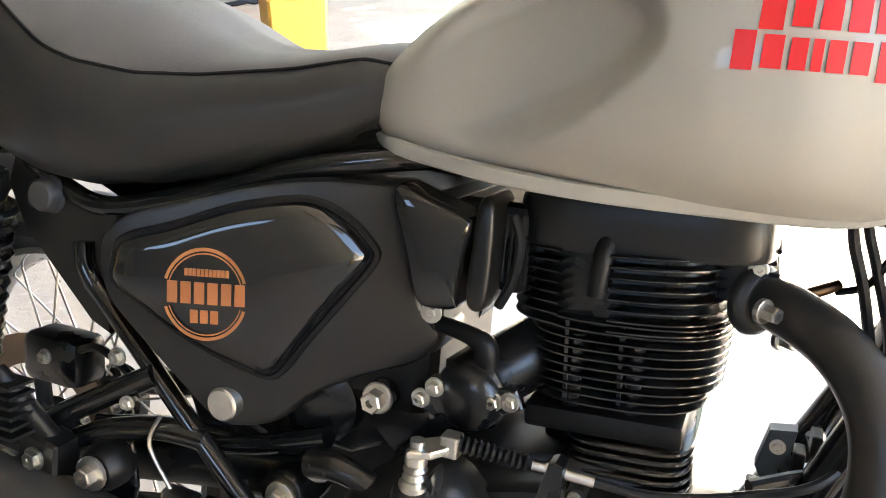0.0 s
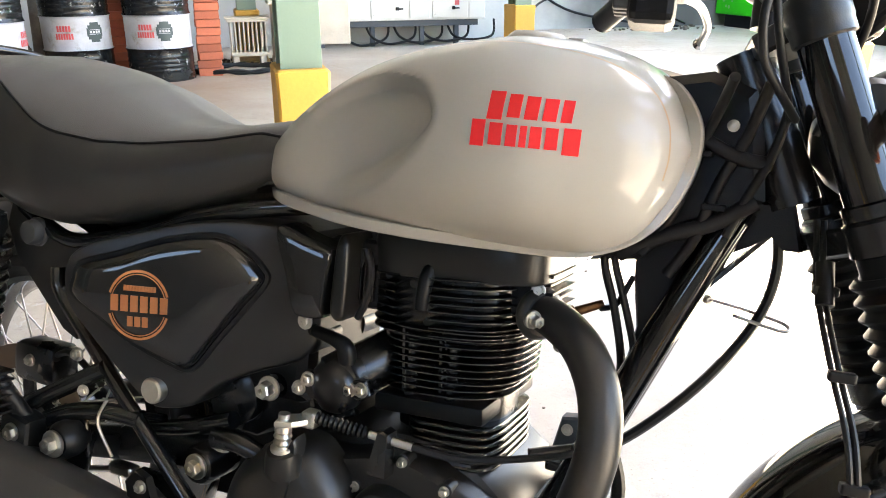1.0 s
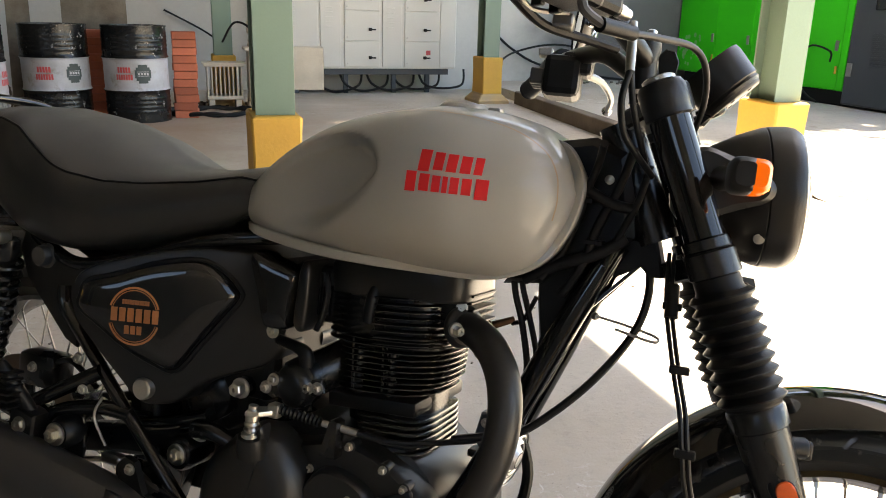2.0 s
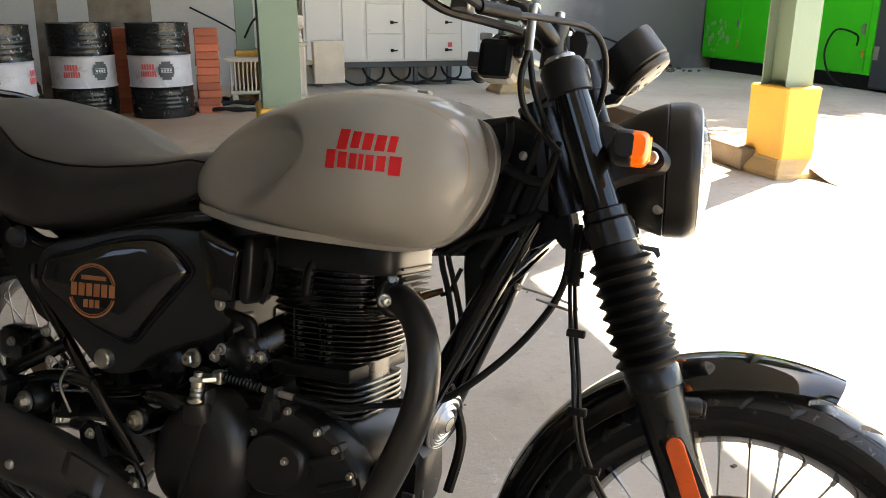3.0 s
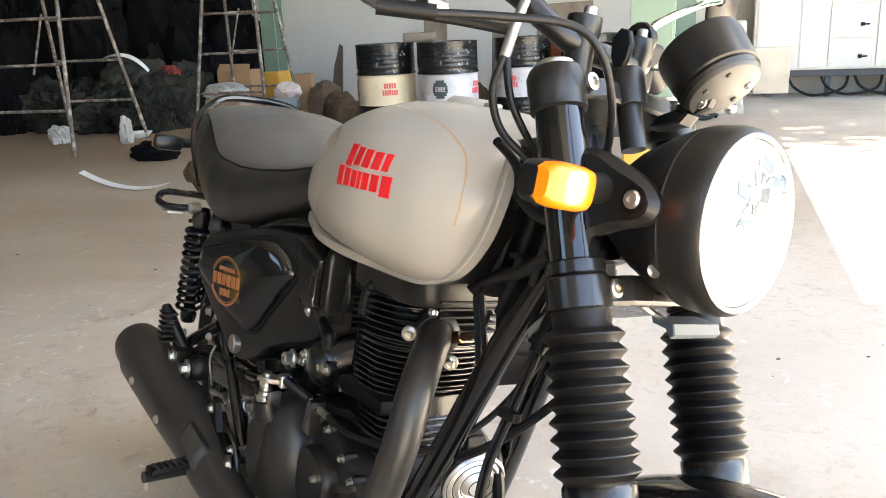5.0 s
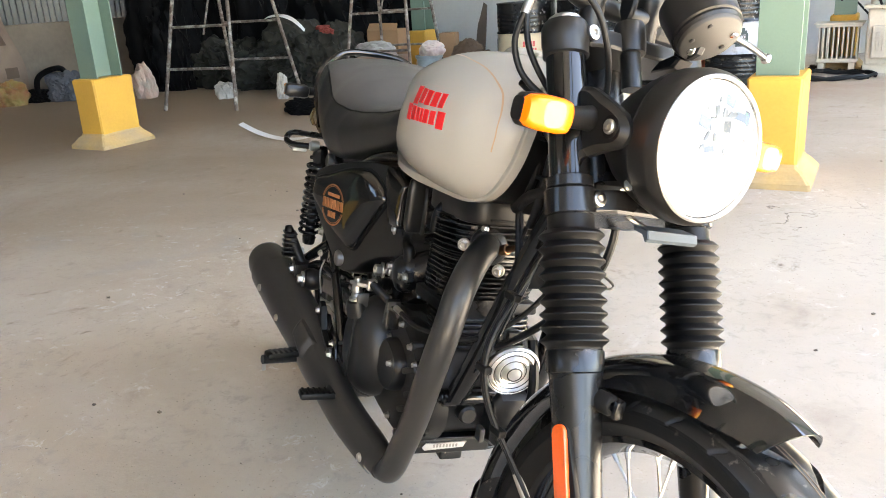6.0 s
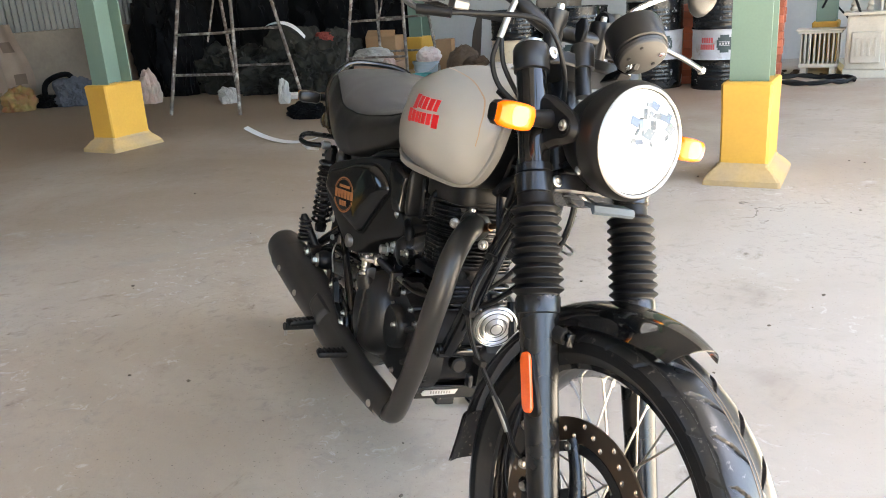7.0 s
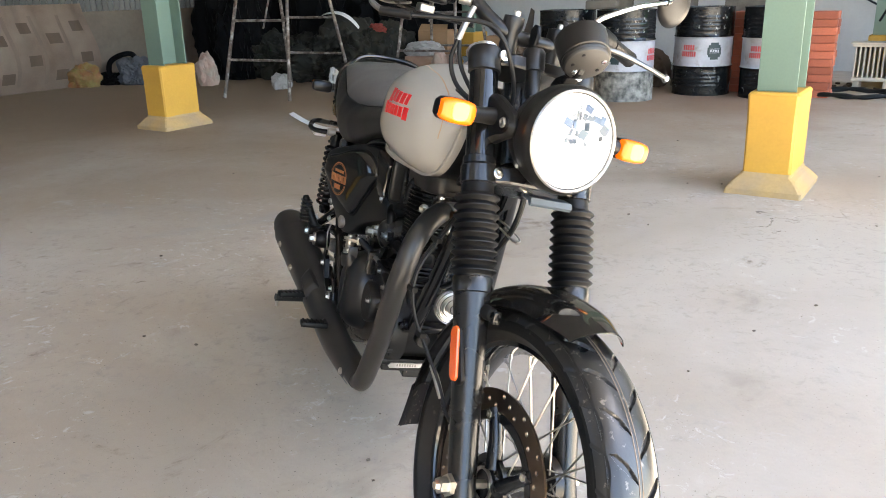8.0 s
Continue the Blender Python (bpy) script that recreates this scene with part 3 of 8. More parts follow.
PILLARS = [(0, 0), (-5.1, 0), (3.235, 0.08, 0.57), (3.15, 5.15), (0, 5.2), (-5.1, 5.2), (0, -5.1), (-5.1, -5.1), (3.15, -5.1)]
for pu, pv, *base in PILLARS:
    pillar_at(pu, pv, "green steel column on a yellow painted concrete base", 6.0, *base)


# ---- drums ----
def drum(label, band_mat, low_mat, red_left, dark_left, m):
    """An oil drum: rolled rims, two hoops, ribs, a printed band."""
    d = thing("oil_drum", label, "oil drum", m, "oil drums along the wall")
    R, H = 0.2925, 0.88

    def wall(z0, z1, step=0.01):
        prof, z = [], z0
        while z < z1 - 1e-6:
            r = R - 0.004
            for hoop in (0.29, 0.59):
                r += 0.012 * math.exp(-((z - hoop) / 0.012) ** 2)
            for lo in (0.10, 0.14, 0.18, 0.22, 0.66, 0.70, 0.74, 0.78):
                r += 0.004 * math.exp(-((z - lo) / 0.009) ** 2)
            prof.append((z, r))
            z += step
        prof.append((z1, R - 0.004))
        return prof
    part("bottom_band", lathe([(0.0, R - 0.02), (0.0, R), (0.014, R), (0.016, R - 0.004)] + wall(0.02, 0.295), (0, 0, 0), (0, 0, 1), 48, False), low_mat, d)
    part("label_band", lathe(wall(0.295, 0.587), (0, 0, 0), (0, 0, 1), 48, False), band_mat, d)
    top = wall(0.587, 0.862) + [(0.864, R), (0.878, R), (0.88, R - 0.006), (0.876, R - 0.014), (0.858, R - 0.016), (0.857, 0.01)]
    part("top_band", lathe(top, (0, 0, 0), (0, 0, 1), 48, True), DRUMBLACK, d)
    part("bung", lathe([(0.855, 0.03), (0.872, 0.03), (0.874, 0.02)], (0.17, 0.05, 0), (0.17, 0.05, 1), 16), STEEL, d)

    def patch(a0, a1, z0, z1, k=6, r=R + 0.0035):
        v = []
        for rr in (r, r - 0.006):
            for i in range(k + 1):
                a = radians(a0 + (a1 - a0) * i / k)
                v += [(rr * math.cos(a), rr * math.sin(a), z0), (rr * math.cos(a), rr * math.sin(a), z1)]
        n = (k + 1) * 2
        f = [(2 * i, 2 * i + 2, 2 * i + 3, 2 * i + 1) for i in range(k)]
        return Shape().add(v[:n], f)
    for row, (z0, z1, cnt, wid) in enumerate(((0.46, 0.51, 5, 24), (0.395, 0.445, 7, 30))):
        for i in range(cnt):
            a = red_left + wid * (i / cnt - 0.5)
            part("printed_bar", patch(a, a + wid / cnt * 0.78, z0, z1, 2), PINKINK, d)
    for row in range(7):
        z0 = 0.365 + 0.024 * row
        w_ = (8, 12, 14, 14, 14, 12, 8)[row]
        part("printed_mark", patch(dark_left - w_, dark_left + w_, z0, z0 + 0.0245, 6), DARKINK, d)
    for a0, a1, z0, z1 in ((-10, 10, 0.43, 0.434), (-10, 10, 0.468, 0.472), (-9, -5.5, 0.441, 0.461), (-4, -0.5, 0.441, 0.461), (1, 4.5, 0.441, 0.461), (6, 9, 0.441, 0.461)):
        part("printed_bar", patch(dark_left + a0, dark_left + a1, z0, z1, 5, R + 0.0055), band_mat, d)
    return d


# angles point towards the camera's side of each drum
drum("black oil drum with a white printed band", DRUMWHITE, DRUMBLACK, 252, 284, at(-0.86, 3.95))
drum("black oil drum with a white printed band", DRUMWHITE, DRUMBLACK, 258, 308, at(-1.56, 4.0))
drum("dirty black oil drum with a white printed band", DRUMWHITE, DRUMDUST, 352, 272, at(-2.13, 3.25))
drum("black oil drum with a cream printed band", DRUMCREAM, DRUMBLACK, 298, 200, at(-2.80, 3.32))


# ---- brick stack beside the drums ----
def brick_stack(m):
    st = thing("brick_stack", "stack of loose red bricks beside the oil drums", "brick stack", m)
    me = mesh_of(*(lambda s: (s.v, s.f))(box(-0.11, 0.11, -0.05, 0.05, 0, 0.072, 0.006)), BRICK, False, "brick")
    rng = random.Random(3)
    for row in range(11):
        for k in range(2):
            b = part("brick", me, BRICK, st)
            b.matrix_basis = pose(rng.uniform(-0.012, 0.012), -0.055 + 0.11 * k + rng.uniform(-0.004, 0.004), row * 0.075, 0, 0, rng.uniform(-3, 3))
    return st


brick_stack(at(-0.42, 4.1))
brick_stack(at(-1.2, 4.3))

# boards leaning on the wall behind the drums
for (bu, bv, w, h, t) in ((-1.25, 4.6, 0.62, 1.22, 14), (-1.93, 4.5, 0.22, 1.12, 10), (-2.65, 4.35, 0.28, 1.12, 8)):
    b = part("board", slab([(-w / 2, 0), (w / 2, 0.01), (w / 2 - 0.01, h), (-w / 2 + 0.005, h - 0.015)], -0.012, 0.012, 0.003), WOOD, None,
             "weathered brown board leaning behind oil drums", at(bu, bv, 0, 0) @ pose(0, 0, 0, -8, 0, 0), False)
    tagged(b, category="board")
stone = part("block", box(-0.16, 0.16, -0.1, 0.1, 0, 0.09, 0.02), MASONRY, None, "grey stone block lying on a drum", at(-2.45, 3.4, 0.88, 12), False)
tagged(stone, category="stone")


# ---- electrical panel, radiator and transformer ----
def switch_panel(m):
    """Wall cabinet on legs: three bays of doors with turn handles."""
    p = thing("switchboard", "cream-grey steel electrical switchboard on legs", "switchboard", m)
    part("body", box(0.75, 3.08, 0, 0.42, 0.32, 2.05, 0.008), PANELGREY, p, smooth=False)
    part("plinth", box(0.85, 3.0, 0.06, 0.38, 0.24, 0.32, 0.004), GENGREY, p, smooth=False)
    for x in (0.95, 1.6, 2.25, 2.72):
        part("leg", box(x - 0.03, x + 0.03, 0.1, 0.16, 0, 0.25, 0.004), GENGREY, p, smooth=False)
    bays = ((0.78, 1.23, 1), (1.25, 1.52, 1), (1.56, 2.03, 4), (2.06, 2.33, 1), (2.36, 2.84, 4))
    for x0, x1, rows in bays:
        zs = np.linspace(0.34, 2.03, 1 + rows) if rows == 1 else [0.34, 0.67, 1.05, 1.43, 2.03]
        for z0, z1 in zip(zs[:-1], zs[1:]):
            d = part("door", box(x0 + 0.006, x1 - 0.006, -0.018, 0.003, z0 + 0.006, z1 - 0.006, 0.004), PANELGREY, p, smooth=False)
            if rows > 1:
                hx = x1 - 0.13 if x0 < 2 else x0 + 0.28
                h = box(hx - 0.02, hx + 0.02, -0.05, -0.018, (z0 + z1) / 2 - 0.06, (z0 + z1) / 2 - 0.02, 0.006)
                h.join(box(hx - 0.008, hx + 0.07, -0.07, -0.045, (z0 + z1) / 2 - 0.05, (z0 + z1) / 2 - 0.032, 0.004))
                part("handle", h, RUBBER, d, "black turn handle", smooth=False)
                part("lock", lathe([(0, 0.012), (0.006, 0.012), (0.007, 0.008)], (x0 + 0.04, -0.018, z0 + 0.05), (x0 + 0.04, -0.03, z0 + 0.05), 12), STEEL, d)
            else:
                for k in range(10):
                    zz = z0 + 0.5 + k * 0.06 + (0.12 if k > 4 else 0)
                    part("louvre", box(x0 + 0.06, x0 + 0.16, -0.026, -0.017, zz, zz + 0.012, 0.002), PANELGREY, d, smooth=False)
    part("end_frame", box(2.855, 3.07, -0.012, 0.003, 0.34, 2.04, 0.004), PANELGREY, p, smooth=False)
    part("meter_window", box(2.48, 2.76, -0.0235, -0.018, 1.55, 1.78, 0.004), GENGREY, p, "small meter window", smooth=False)
    part("notice", box(2.66, 2.72, -0.0225, -0.0185, 0.5, 0.56), PINKINK, p, "small red warning square", smooth=False)
    return p


switch_panel(at(0, 6.2))


def radiator(m):
    r = thing("oil_radiator", "old cream transformer cooling radiator with fins", "radiator", m)
    part("base", box(-0.19, 0.19, -0.14, 0.14, 0.10, 0.14, 0.01), CREAM, r, smooth=False)
    for x in (-0.14, 0.14):
        part("foot", box(x - 0.03, x + 0.03, -0.12, 0.12, 0.0, 0.105, 0.005), CREAM, r, smooth=False)
    part("header", box(-0.21, 0.21, -0.14, 0.14, 0.445, 0.475, 0.008), CREAM, r, smooth=False)
    part("header_lip", box(-0.23, 0.23, -0.155, 0.155, 0.474, 0.49, 0.005), CREAM, r, smooth=False)
    fin = mesh_of(*(lambda s: (s.v, s.f))(box(-0.009, 0.009, -0.12, 0.12, 0.13, 0.45, 0.006)), CREAM, False, "fin")
    for k in range(9):
        f = part("fin", fin, CREAM, r)
        f.matrix_basis = pose(-0.176 + k * 0.044, 0, 0)
    return r


radiator(at(-0.02, 4.82))


def transformer(m):
    t = thing("transformer", "small cream oil-filled electrical transformer", "transformer", m)
    part("tank", box(-0.19, 0.19, -0.16, 0.16, 0.08, 0.62, 0.02), CREAM, t, smooth=False)
    part("lid", box(-0.23, 0.23, -0.2, 0.2, 0.62, 0.65, 0.006), CREAM, t, smooth=False)
    part("skid", box(-0.2, 0.2, -0.14, -0.08, 0.0, 0.09, 0.008), CREAM, t, smooth=False)
    part("skid", box(-0.2, 0.2, 0.08, 0.14, 0.0, 0.09, 0.008), CREAM, t, smooth=False)
    plate = box(-0.14, 0.13, -0.195, -0.16, 0.15, 0.46, 0.02)
    for k in range(4):
        plate.join(box(-0.10 + k * 0.055, -0.075 + k * 0.055, -0.203, -0.193, 0.22, 0.40, 0.004))
    part("cover", plate, CREAM, t, smooth=False)
    for x in (-0.15, 0.0, 0.15):
        part("bushing", lathe([(0, 0.03), (0.03, 0.035), (0.05, 0.022), (0.07, 0.032), (0.09, 0.02), (0.13, 0.015)], (x, 0.05, 0.65), (x, 0.05, 1), 14), CREAM, t)
    part("conservator", lathe([(0, 0.06), (0.02, 0.075), (0.36, 0.075), (0.38, 0.06)], (-0.19, -0.02, 0.86), (0.19, -0.02, 0.86), 20), CREAM, t)
    part("pipe", tube([(0.1, -0.02, 0.65), (0.1, -0.02, 0.8)], 0.015, 10, 1), CREAM, t)
    part("meter_box", box(0.28, 0.62, -0.1, 0.1, 0.2, 0.66, 0.012), CREAM, t, smooth=False)
    part("bracket", box(0.18, 0.3, -0.03, 0.03, 0.4, 0.45, 0.004), CREAM, t, smooth=False)
    return t


transformer(at(0.42, 4.75))

# cables
def cable(pts, r, label, m=BLD):
    ob = part("cable", tube(pts, r, 8, 8), CABLE, None, label, m)
    return tagged(ob, category="cable")


cable([(0.5 * math.cos(a) * (1 + 0.05 * math.sin(3 * a)) - 0.15, 0.28 * math.sin(a) + 4.25, 0.02 + 0.012 * (i % 3)) for i, a in enumerate(np.linspace(0, 12.2, 40))], 0.017, "coil of thick black cable on the floor")
for k in range(5):
    x = 1.15 + k * 0.36
    cable([(x, 6.35, 0.3), (x + 0.08, 6.3, 0.12), (x + 0.3, 6.25, 0.02 + 0.01 * k), (x + 0.62, 6.3, 0.10), (x + 0.68, 6.4, 0.3)], 0.016, "black cable hanging under the switchboard")
cable([(0.35, 4.6, 0.62), (0.25, 4.5, 0.85), (0.1, 4.62, 0.9), (-0.02, 4.75, 0.7)], 0.012, "black cable between transformer and radiator")
cable([(3.55, 6.72, 3.0), (3.62, 6.7, 1.2), (4.3, 6.68, 0.45), (5.4, 6.6, 0.2), (6.1, 6.45, 0.14)], 0.018, "thick black cable hanging down a wall")
cable([(3.3, 5.4, 0.35), (4.0, 6.3, 0.55), (5.0, 6.62, 0.62), (6.3, 6.6, 0.16)], 0.015, "black cable slung along a wall")
cable([(-0.62, 6.7, 1.0), (-0.1, 6.66, 0.72), (0.2, 6.4, 0.45)], 0.012, "thin dark cable against a wall")


# ---- generator in its green canopy on the apron ----
def generator(m):
    g = thing("generator", "bright green generator canopy with a dark grey control end", "generator", m)
    part("base_frame", box(0.04, 1.3, 0.04, 5.3, 0.0, 0.17, 0.01), RUBBER, g, "black base frame", smooth=False)
    part("canopy", box(0, 1.34, 2.06, 5.5, 0.17, 2.0, 0.02), GENGREEN, g, "bright green panels", smooth=False)
    e = part("end_section", box(-0.03, 1.35, 0.0, 2.05, 0.03, 2.02, 0.02), GENGREY, g, "dark grey control section", smooth=False)
    part("edge_strip", box(-0.025, 0.02, 2.06, 2.16, 0.172, 1.99, 0.012), GENGREEN, g, smooth=False)
    for y0 in (2.18, 3.0, 3.78, 4.56):
        d = part("door", box(-0.007, 0.004, y0, y0 + 0.77, 0.21, 1.96, 0.003), GENGREEN, g, smooth=False)
        part("latch", box(-0.02, -0.006, y0 + 0.04, y0 + 0.09, 0.62, 0.74, 0.004), ALLOY, d, smooth=False)
        for z in (0.36, 1.45):
            part("hinge", box(-0.018, -0.006, y0 + 0.02, y0 + 0.05, z, z + 0.09, 0.003), YELLOW if z < 1 else ALLOY, d, smooth=False)
    for k in range(9):
        part("louvre", box(-0.042, -0.02, 0.5, 1.72, 0.48 + k * 0.042, 0.5 + k * 0.042, 0.003), GENGREY, e, smooth=False)
    part("window", box(-0.04, -0.02, 1.3, 1.75, 1.08, 1.6, 0.01), GLOSS, e, "dark control window", smooth=False)
    part("notice", box(-0.04, -0.028, 0.75, 1.15, 1.02, 1.24), YELLOW, e, "yellow notice as a plain patch", smooth=False)
    part("maker_plate", box(-0.038, -0.028, 0.9, 1.4, 0.9, 0.96), ALLOY, e, "plain pale plate", smooth=False)
    part("hinge", box(-0.045, -0.02, 1.95, 2.02, 0.35, 0.5, 0.004), ALLOY, e, smooth=False)
    rng = random.Random(17)
    for k in range(26):
        a, r_ = rng.uniform(0, 6.28), 0.24 * math.sqrt(rng.random())
        c = (-0.0075, 5.12 + r_ * 1.25 * math.cos(a), 0.50 + r_ * math.sin(a))
        part("sticker_dot", lathe([(0, 0.022 + 0.02 * rng.random()), (0.0012, 0.02)], c, (-1, c[1], c[2]), 9), STICKER, g, smooth=False)
    part("cable_loop", tube([(-0.03, 2.3, 0.5), (-0.10, 2.25, 0.62), (-0.09, 2.6, 0.66), (-0.08, 2.75, 0.4), (-0.10, 2.6, 0.14), (-0.14, 2.3, 0.03)], 0.012, 8, 6), CABLE, g)
    return g


generator(at(6.85, 1.2, 0.115, 0))


# ---- ladders ----
def ladder(m, h=2.6, half=0.46, foot=0.62):
    """A-frame step ladder of welded, paint-spattered pipe."""
    l_ = thing("step_ladder", "rusty steel A-frame ladder spattered with white paint", "ladder", m, "step ladders")
    top_w = 0.2
    for sy in (-1, 1):
        for sx in (-1, 1):
            part("rail", tube([(sx * half, sy * foot, 0), (sx * (top_w + (half - top_w) * 0.0) * 1.0, sy * 0.06, h)], 0.019, 10, 1), RUSTED, l_)
        for k in range(1, 6):
            t = k / 6.2
            w = half + (top_w - half) * t
            y = sy * (foot + (0.06 - foot) * t)
            part("rung", tube([(-w, y, h * t), (w, y, h * t)], 0.014, 8, 1), RUSTED, l_)
    part("strut", tube([(0.12, -0.3, 1.3), (0.02, -0.42, 0.75)], 0.01, 8, 1), RUSTED, l_)
    return l_


ladder(at(-5.85, 2.28, 0, 6))
ladder(at(-4.75, 3.9, 0, 8), 2.6, 0.42, 0.55)


# ---- heap of cloth, sacks and boxes ----
def lump(name, label, category, m, size, mat, seed, rough=0.35, group="", fold=0.22):
    """A slumped soft thing: a squashed ball with sharp folds and a flat underside."""
    bm = bmesh.new()
    bmesh.ops.create_icosphere(bm, subdivisions=5, radius=1.0)
    off = Vector((seed * 3.1, seed * 1.7, seed * 2.3))
    for v in bm.verts:
        d = v.co.normalized()
        k = 1 + rough * noise.noise(d * 1.5 + off) + rough * 0.5 * noise.noise(d * 3.1 + off)
        w = noise.noise_vector(d * 2.0 + off) * 0.6
        for f, a in ((3.0, 1.0), (6.5, 0.55), (13.0, 0.3)):
            k += fold * a * (0.5 - abs(noise.noise((d + w) * f + off)) * 2.2) * 0.5
        p = d * k
        z = max(p.z, -0.55)
        v.co = Vector((p.x * size[0], p.y * size[1], max(0.0, (z + 0.55) / 1.55 * size[2])))
    s = from_bm(bm)
    ob = part(name, s, mat, None, label, m)
    return tagged(ob, category=category, group=group)


rngj = random.Random(11)
for i in range(24):
    u_, v_ = -7.7 + 1.95 * ((i * 0.618) % 1.0), 3.45 + 1.5 * rngj.random()
    big = rngj.uniform(0.28, 0.55)
    lump("tarpaulin", "crumpled dusty dark tarpaulin in a heap", "tarpaulin", at(u_, v_, 0, rngj.uniform(0, 180)),
         (big, big * 0.75, 0.35 + 0.55 * (v_ - 3.3) / 1.7 + rngj.uniform(0, 0.15)), CLOTHOLIVE, i + 1, 0.35, "heap of tarpaulins")
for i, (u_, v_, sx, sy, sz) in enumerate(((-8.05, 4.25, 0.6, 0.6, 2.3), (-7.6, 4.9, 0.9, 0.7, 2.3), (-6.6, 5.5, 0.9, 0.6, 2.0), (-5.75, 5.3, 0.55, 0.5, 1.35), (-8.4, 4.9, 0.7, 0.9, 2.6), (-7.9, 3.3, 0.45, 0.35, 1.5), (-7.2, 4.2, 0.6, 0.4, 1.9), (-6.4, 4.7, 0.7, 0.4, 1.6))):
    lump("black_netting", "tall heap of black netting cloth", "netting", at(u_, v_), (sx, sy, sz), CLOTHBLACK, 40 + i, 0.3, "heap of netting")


# ---- the motorcycle: its own axes, x forward, y to its left, z up; it leans on its side stand ----
BIKE = pose(-0.634, 0.854, 0, -12, 0, -21)
bike = thing("motorcycle", "black and silver-beige retro motorcycle leaning on its side stand", "motorcycle", BIKE)
RAKE, STEER = radians(24.5), radians(10.8)
HEAD = Vector((1.097, 0, 0.88))
AXIS = Vector((-math.sin(RAKE), 0, math.cos(RAKE)))
TURNED = Matrix.Translation((0, -0.006, 0)) @ Matrix.Translation(HEAD) @ Matrix.Rotation(STEER, 4, AXIS) @ Matrix.Translation(-HEAD)


def bpart(name, shape, mat, label="", parent=None, steered=False, smooth=True):
    return part(name, shape, mat, parent or bike, label, TURNED if steered and parent is None else None, smooth)


FORK_LEAN = math.atan(0.43)


def fork_x(z):
    return 1.209 + (0.756 - z) * 0.43


def both(make):
    """A right-hand shape and its mirror image on the left."""
    s = make()
    return (s, mirror_y(s))


# -- fuel tank --
TX = [0.500, 0.512, 0.53, 0.57, 0.62, 0.67, 0.72, 0.78, 0.834, 0.88, 0.937, 0.976, 1.002, 1.018, 1.028, 1.034]
TT = [0.785, 0.808, 0.832, 0.868, 0.902, 0.926, 0.941, 0.953, 0.959, 0.958, 0.949, 0.934, 0.914, 0.894, 0.875, 0.859]
TB = [0.763, 0.753, 0.746, 0.738, 0.733, 0.729, 0.726, 0.725, 0.724, 0.7245, 0.728, 0.742, 0.764, 0.788, 0.812, 0.836]
TW = [0.060, 0.085, 0.108, 0.132, 0.152, 0.168, 0.181, 0.193, 0.198, 0.195, 0.178, 0.162, 0.143, 0.124, 0.108, 0.093]
RECESS = [(0.44, 0.72), (0.62, 0.742), (0.69, 0.765), (0.738, 0.795), (0.772, 0.83), (0.788, 0.858), (0.772, 0.886), (0.736, 0.899), (0.69, 0.896), (0.62, 0.868), (0.54, 0.815), (0.44, 0.80)]
RECESS = [(p.x, p.z) for p in catmull([(x, 0, z) for x, z in RECESS], 3)]


def inside_depth(x, z, poly):
    """How far a point lies inside a polygon; negative outside."""
    if x < 0.45 or x > 0.85 or z > 0.95:
        return -1.0
    best, ins, n = 9.0, False, len(poly)
    for i in range(n):
        (ax, az), (bx, bz) = poly[i], poly[(i + 1) % n]
        t = max(0.0, min(1.0, ((x - ax) * (bx - ax) + (z - az) * (bz - az)) / ((bx - ax) ** 2 + (bz - az) ** 2)))
        best = min(best, math.hypot(x - ax - t * (bx - ax), z - az - t * (bz - az)))
        if (az > z) != (bz > z) and x < (bx - ax) * (z - az) / (bz - az) + ax:
            ins = not ins
    return best if ins else -best


def smooth01(a):
    a = max(0.0, min(1.0, a))
    return a * a * (3 - 2 * a)


def flow(x, xs, ys):
    """A smooth curve through the given values, with no overshoot."""
    n = len(xs)
    if x <= xs[0] or x >= xs[-1]:
        return ys[0] if x <= xs[0] else ys[-1]
    i = max(k for k in range(n - 1) if xs[k] <= x)
    slope = [(ys[k + 1] - ys[k]) / (xs[k + 1] - xs[k]) for k in range(n - 1)]

    def tangent(k):
        if k == 0 or k == n - 1:
            return slope[0] if k == 0 else slope[-1]
        a, b = slope[k - 1], slope[k]
        return 0.0 if a * b <= 0 else 2 * a * b / (a + b)
    h = xs[i + 1] - xs[i]
    t = (x - xs[i]) / h
    return ((1 + 2 * t) * (1 - t) ** 2 * ys[i] + t * (1 - t) ** 2 * h * tangent(i)
            + t * t * (3 - 2 * t) * ys[i + 1] + t * t * (t - 1) * h * tangent(i + 1))


DIMS = {}


def tank_dims(x):
    if x not in DIMS:
        DIMS[x] = (flow(x, TX, TT), flow(x, TX, TB), flow(x, TX, TW))
    return DIMS[x]


def tank_point(x, a):
    """The right side of the tank's section: a from 0 (seam) over 1 (widest) to 2 (ridge)."""
    zt, zb, w = tank_dims(x)
    zm, yb = zb + 0.44 * (zt - zb), min(0.104, 0.70 * w)
    if a <= 1:
        q = a * math.pi / 2
        y, z = yb + (w - yb) * math.sin(q) ** 1.25, zm - (zm - zb) * math.cos(q) ** 0.85
    else:
        q = (a - 1) * math.pi / 2
        y, z = w * math.cos(q) ** 0.72, zm + (zt - zm) * math.sin(q) ** 0.80
    d = inside_depth(x, z, RECESS)
    y -= 0.030 * smooth01((d + 0.006) / (0.024 + 0.016 * smooth01((0.85 - z) / 0.08))) * smooth01((x - 0.53) / 0.17) * smooth01((w - 0.05) / 0.1) * smooth01((y - 0.03) / 0.08)
    return -y, z


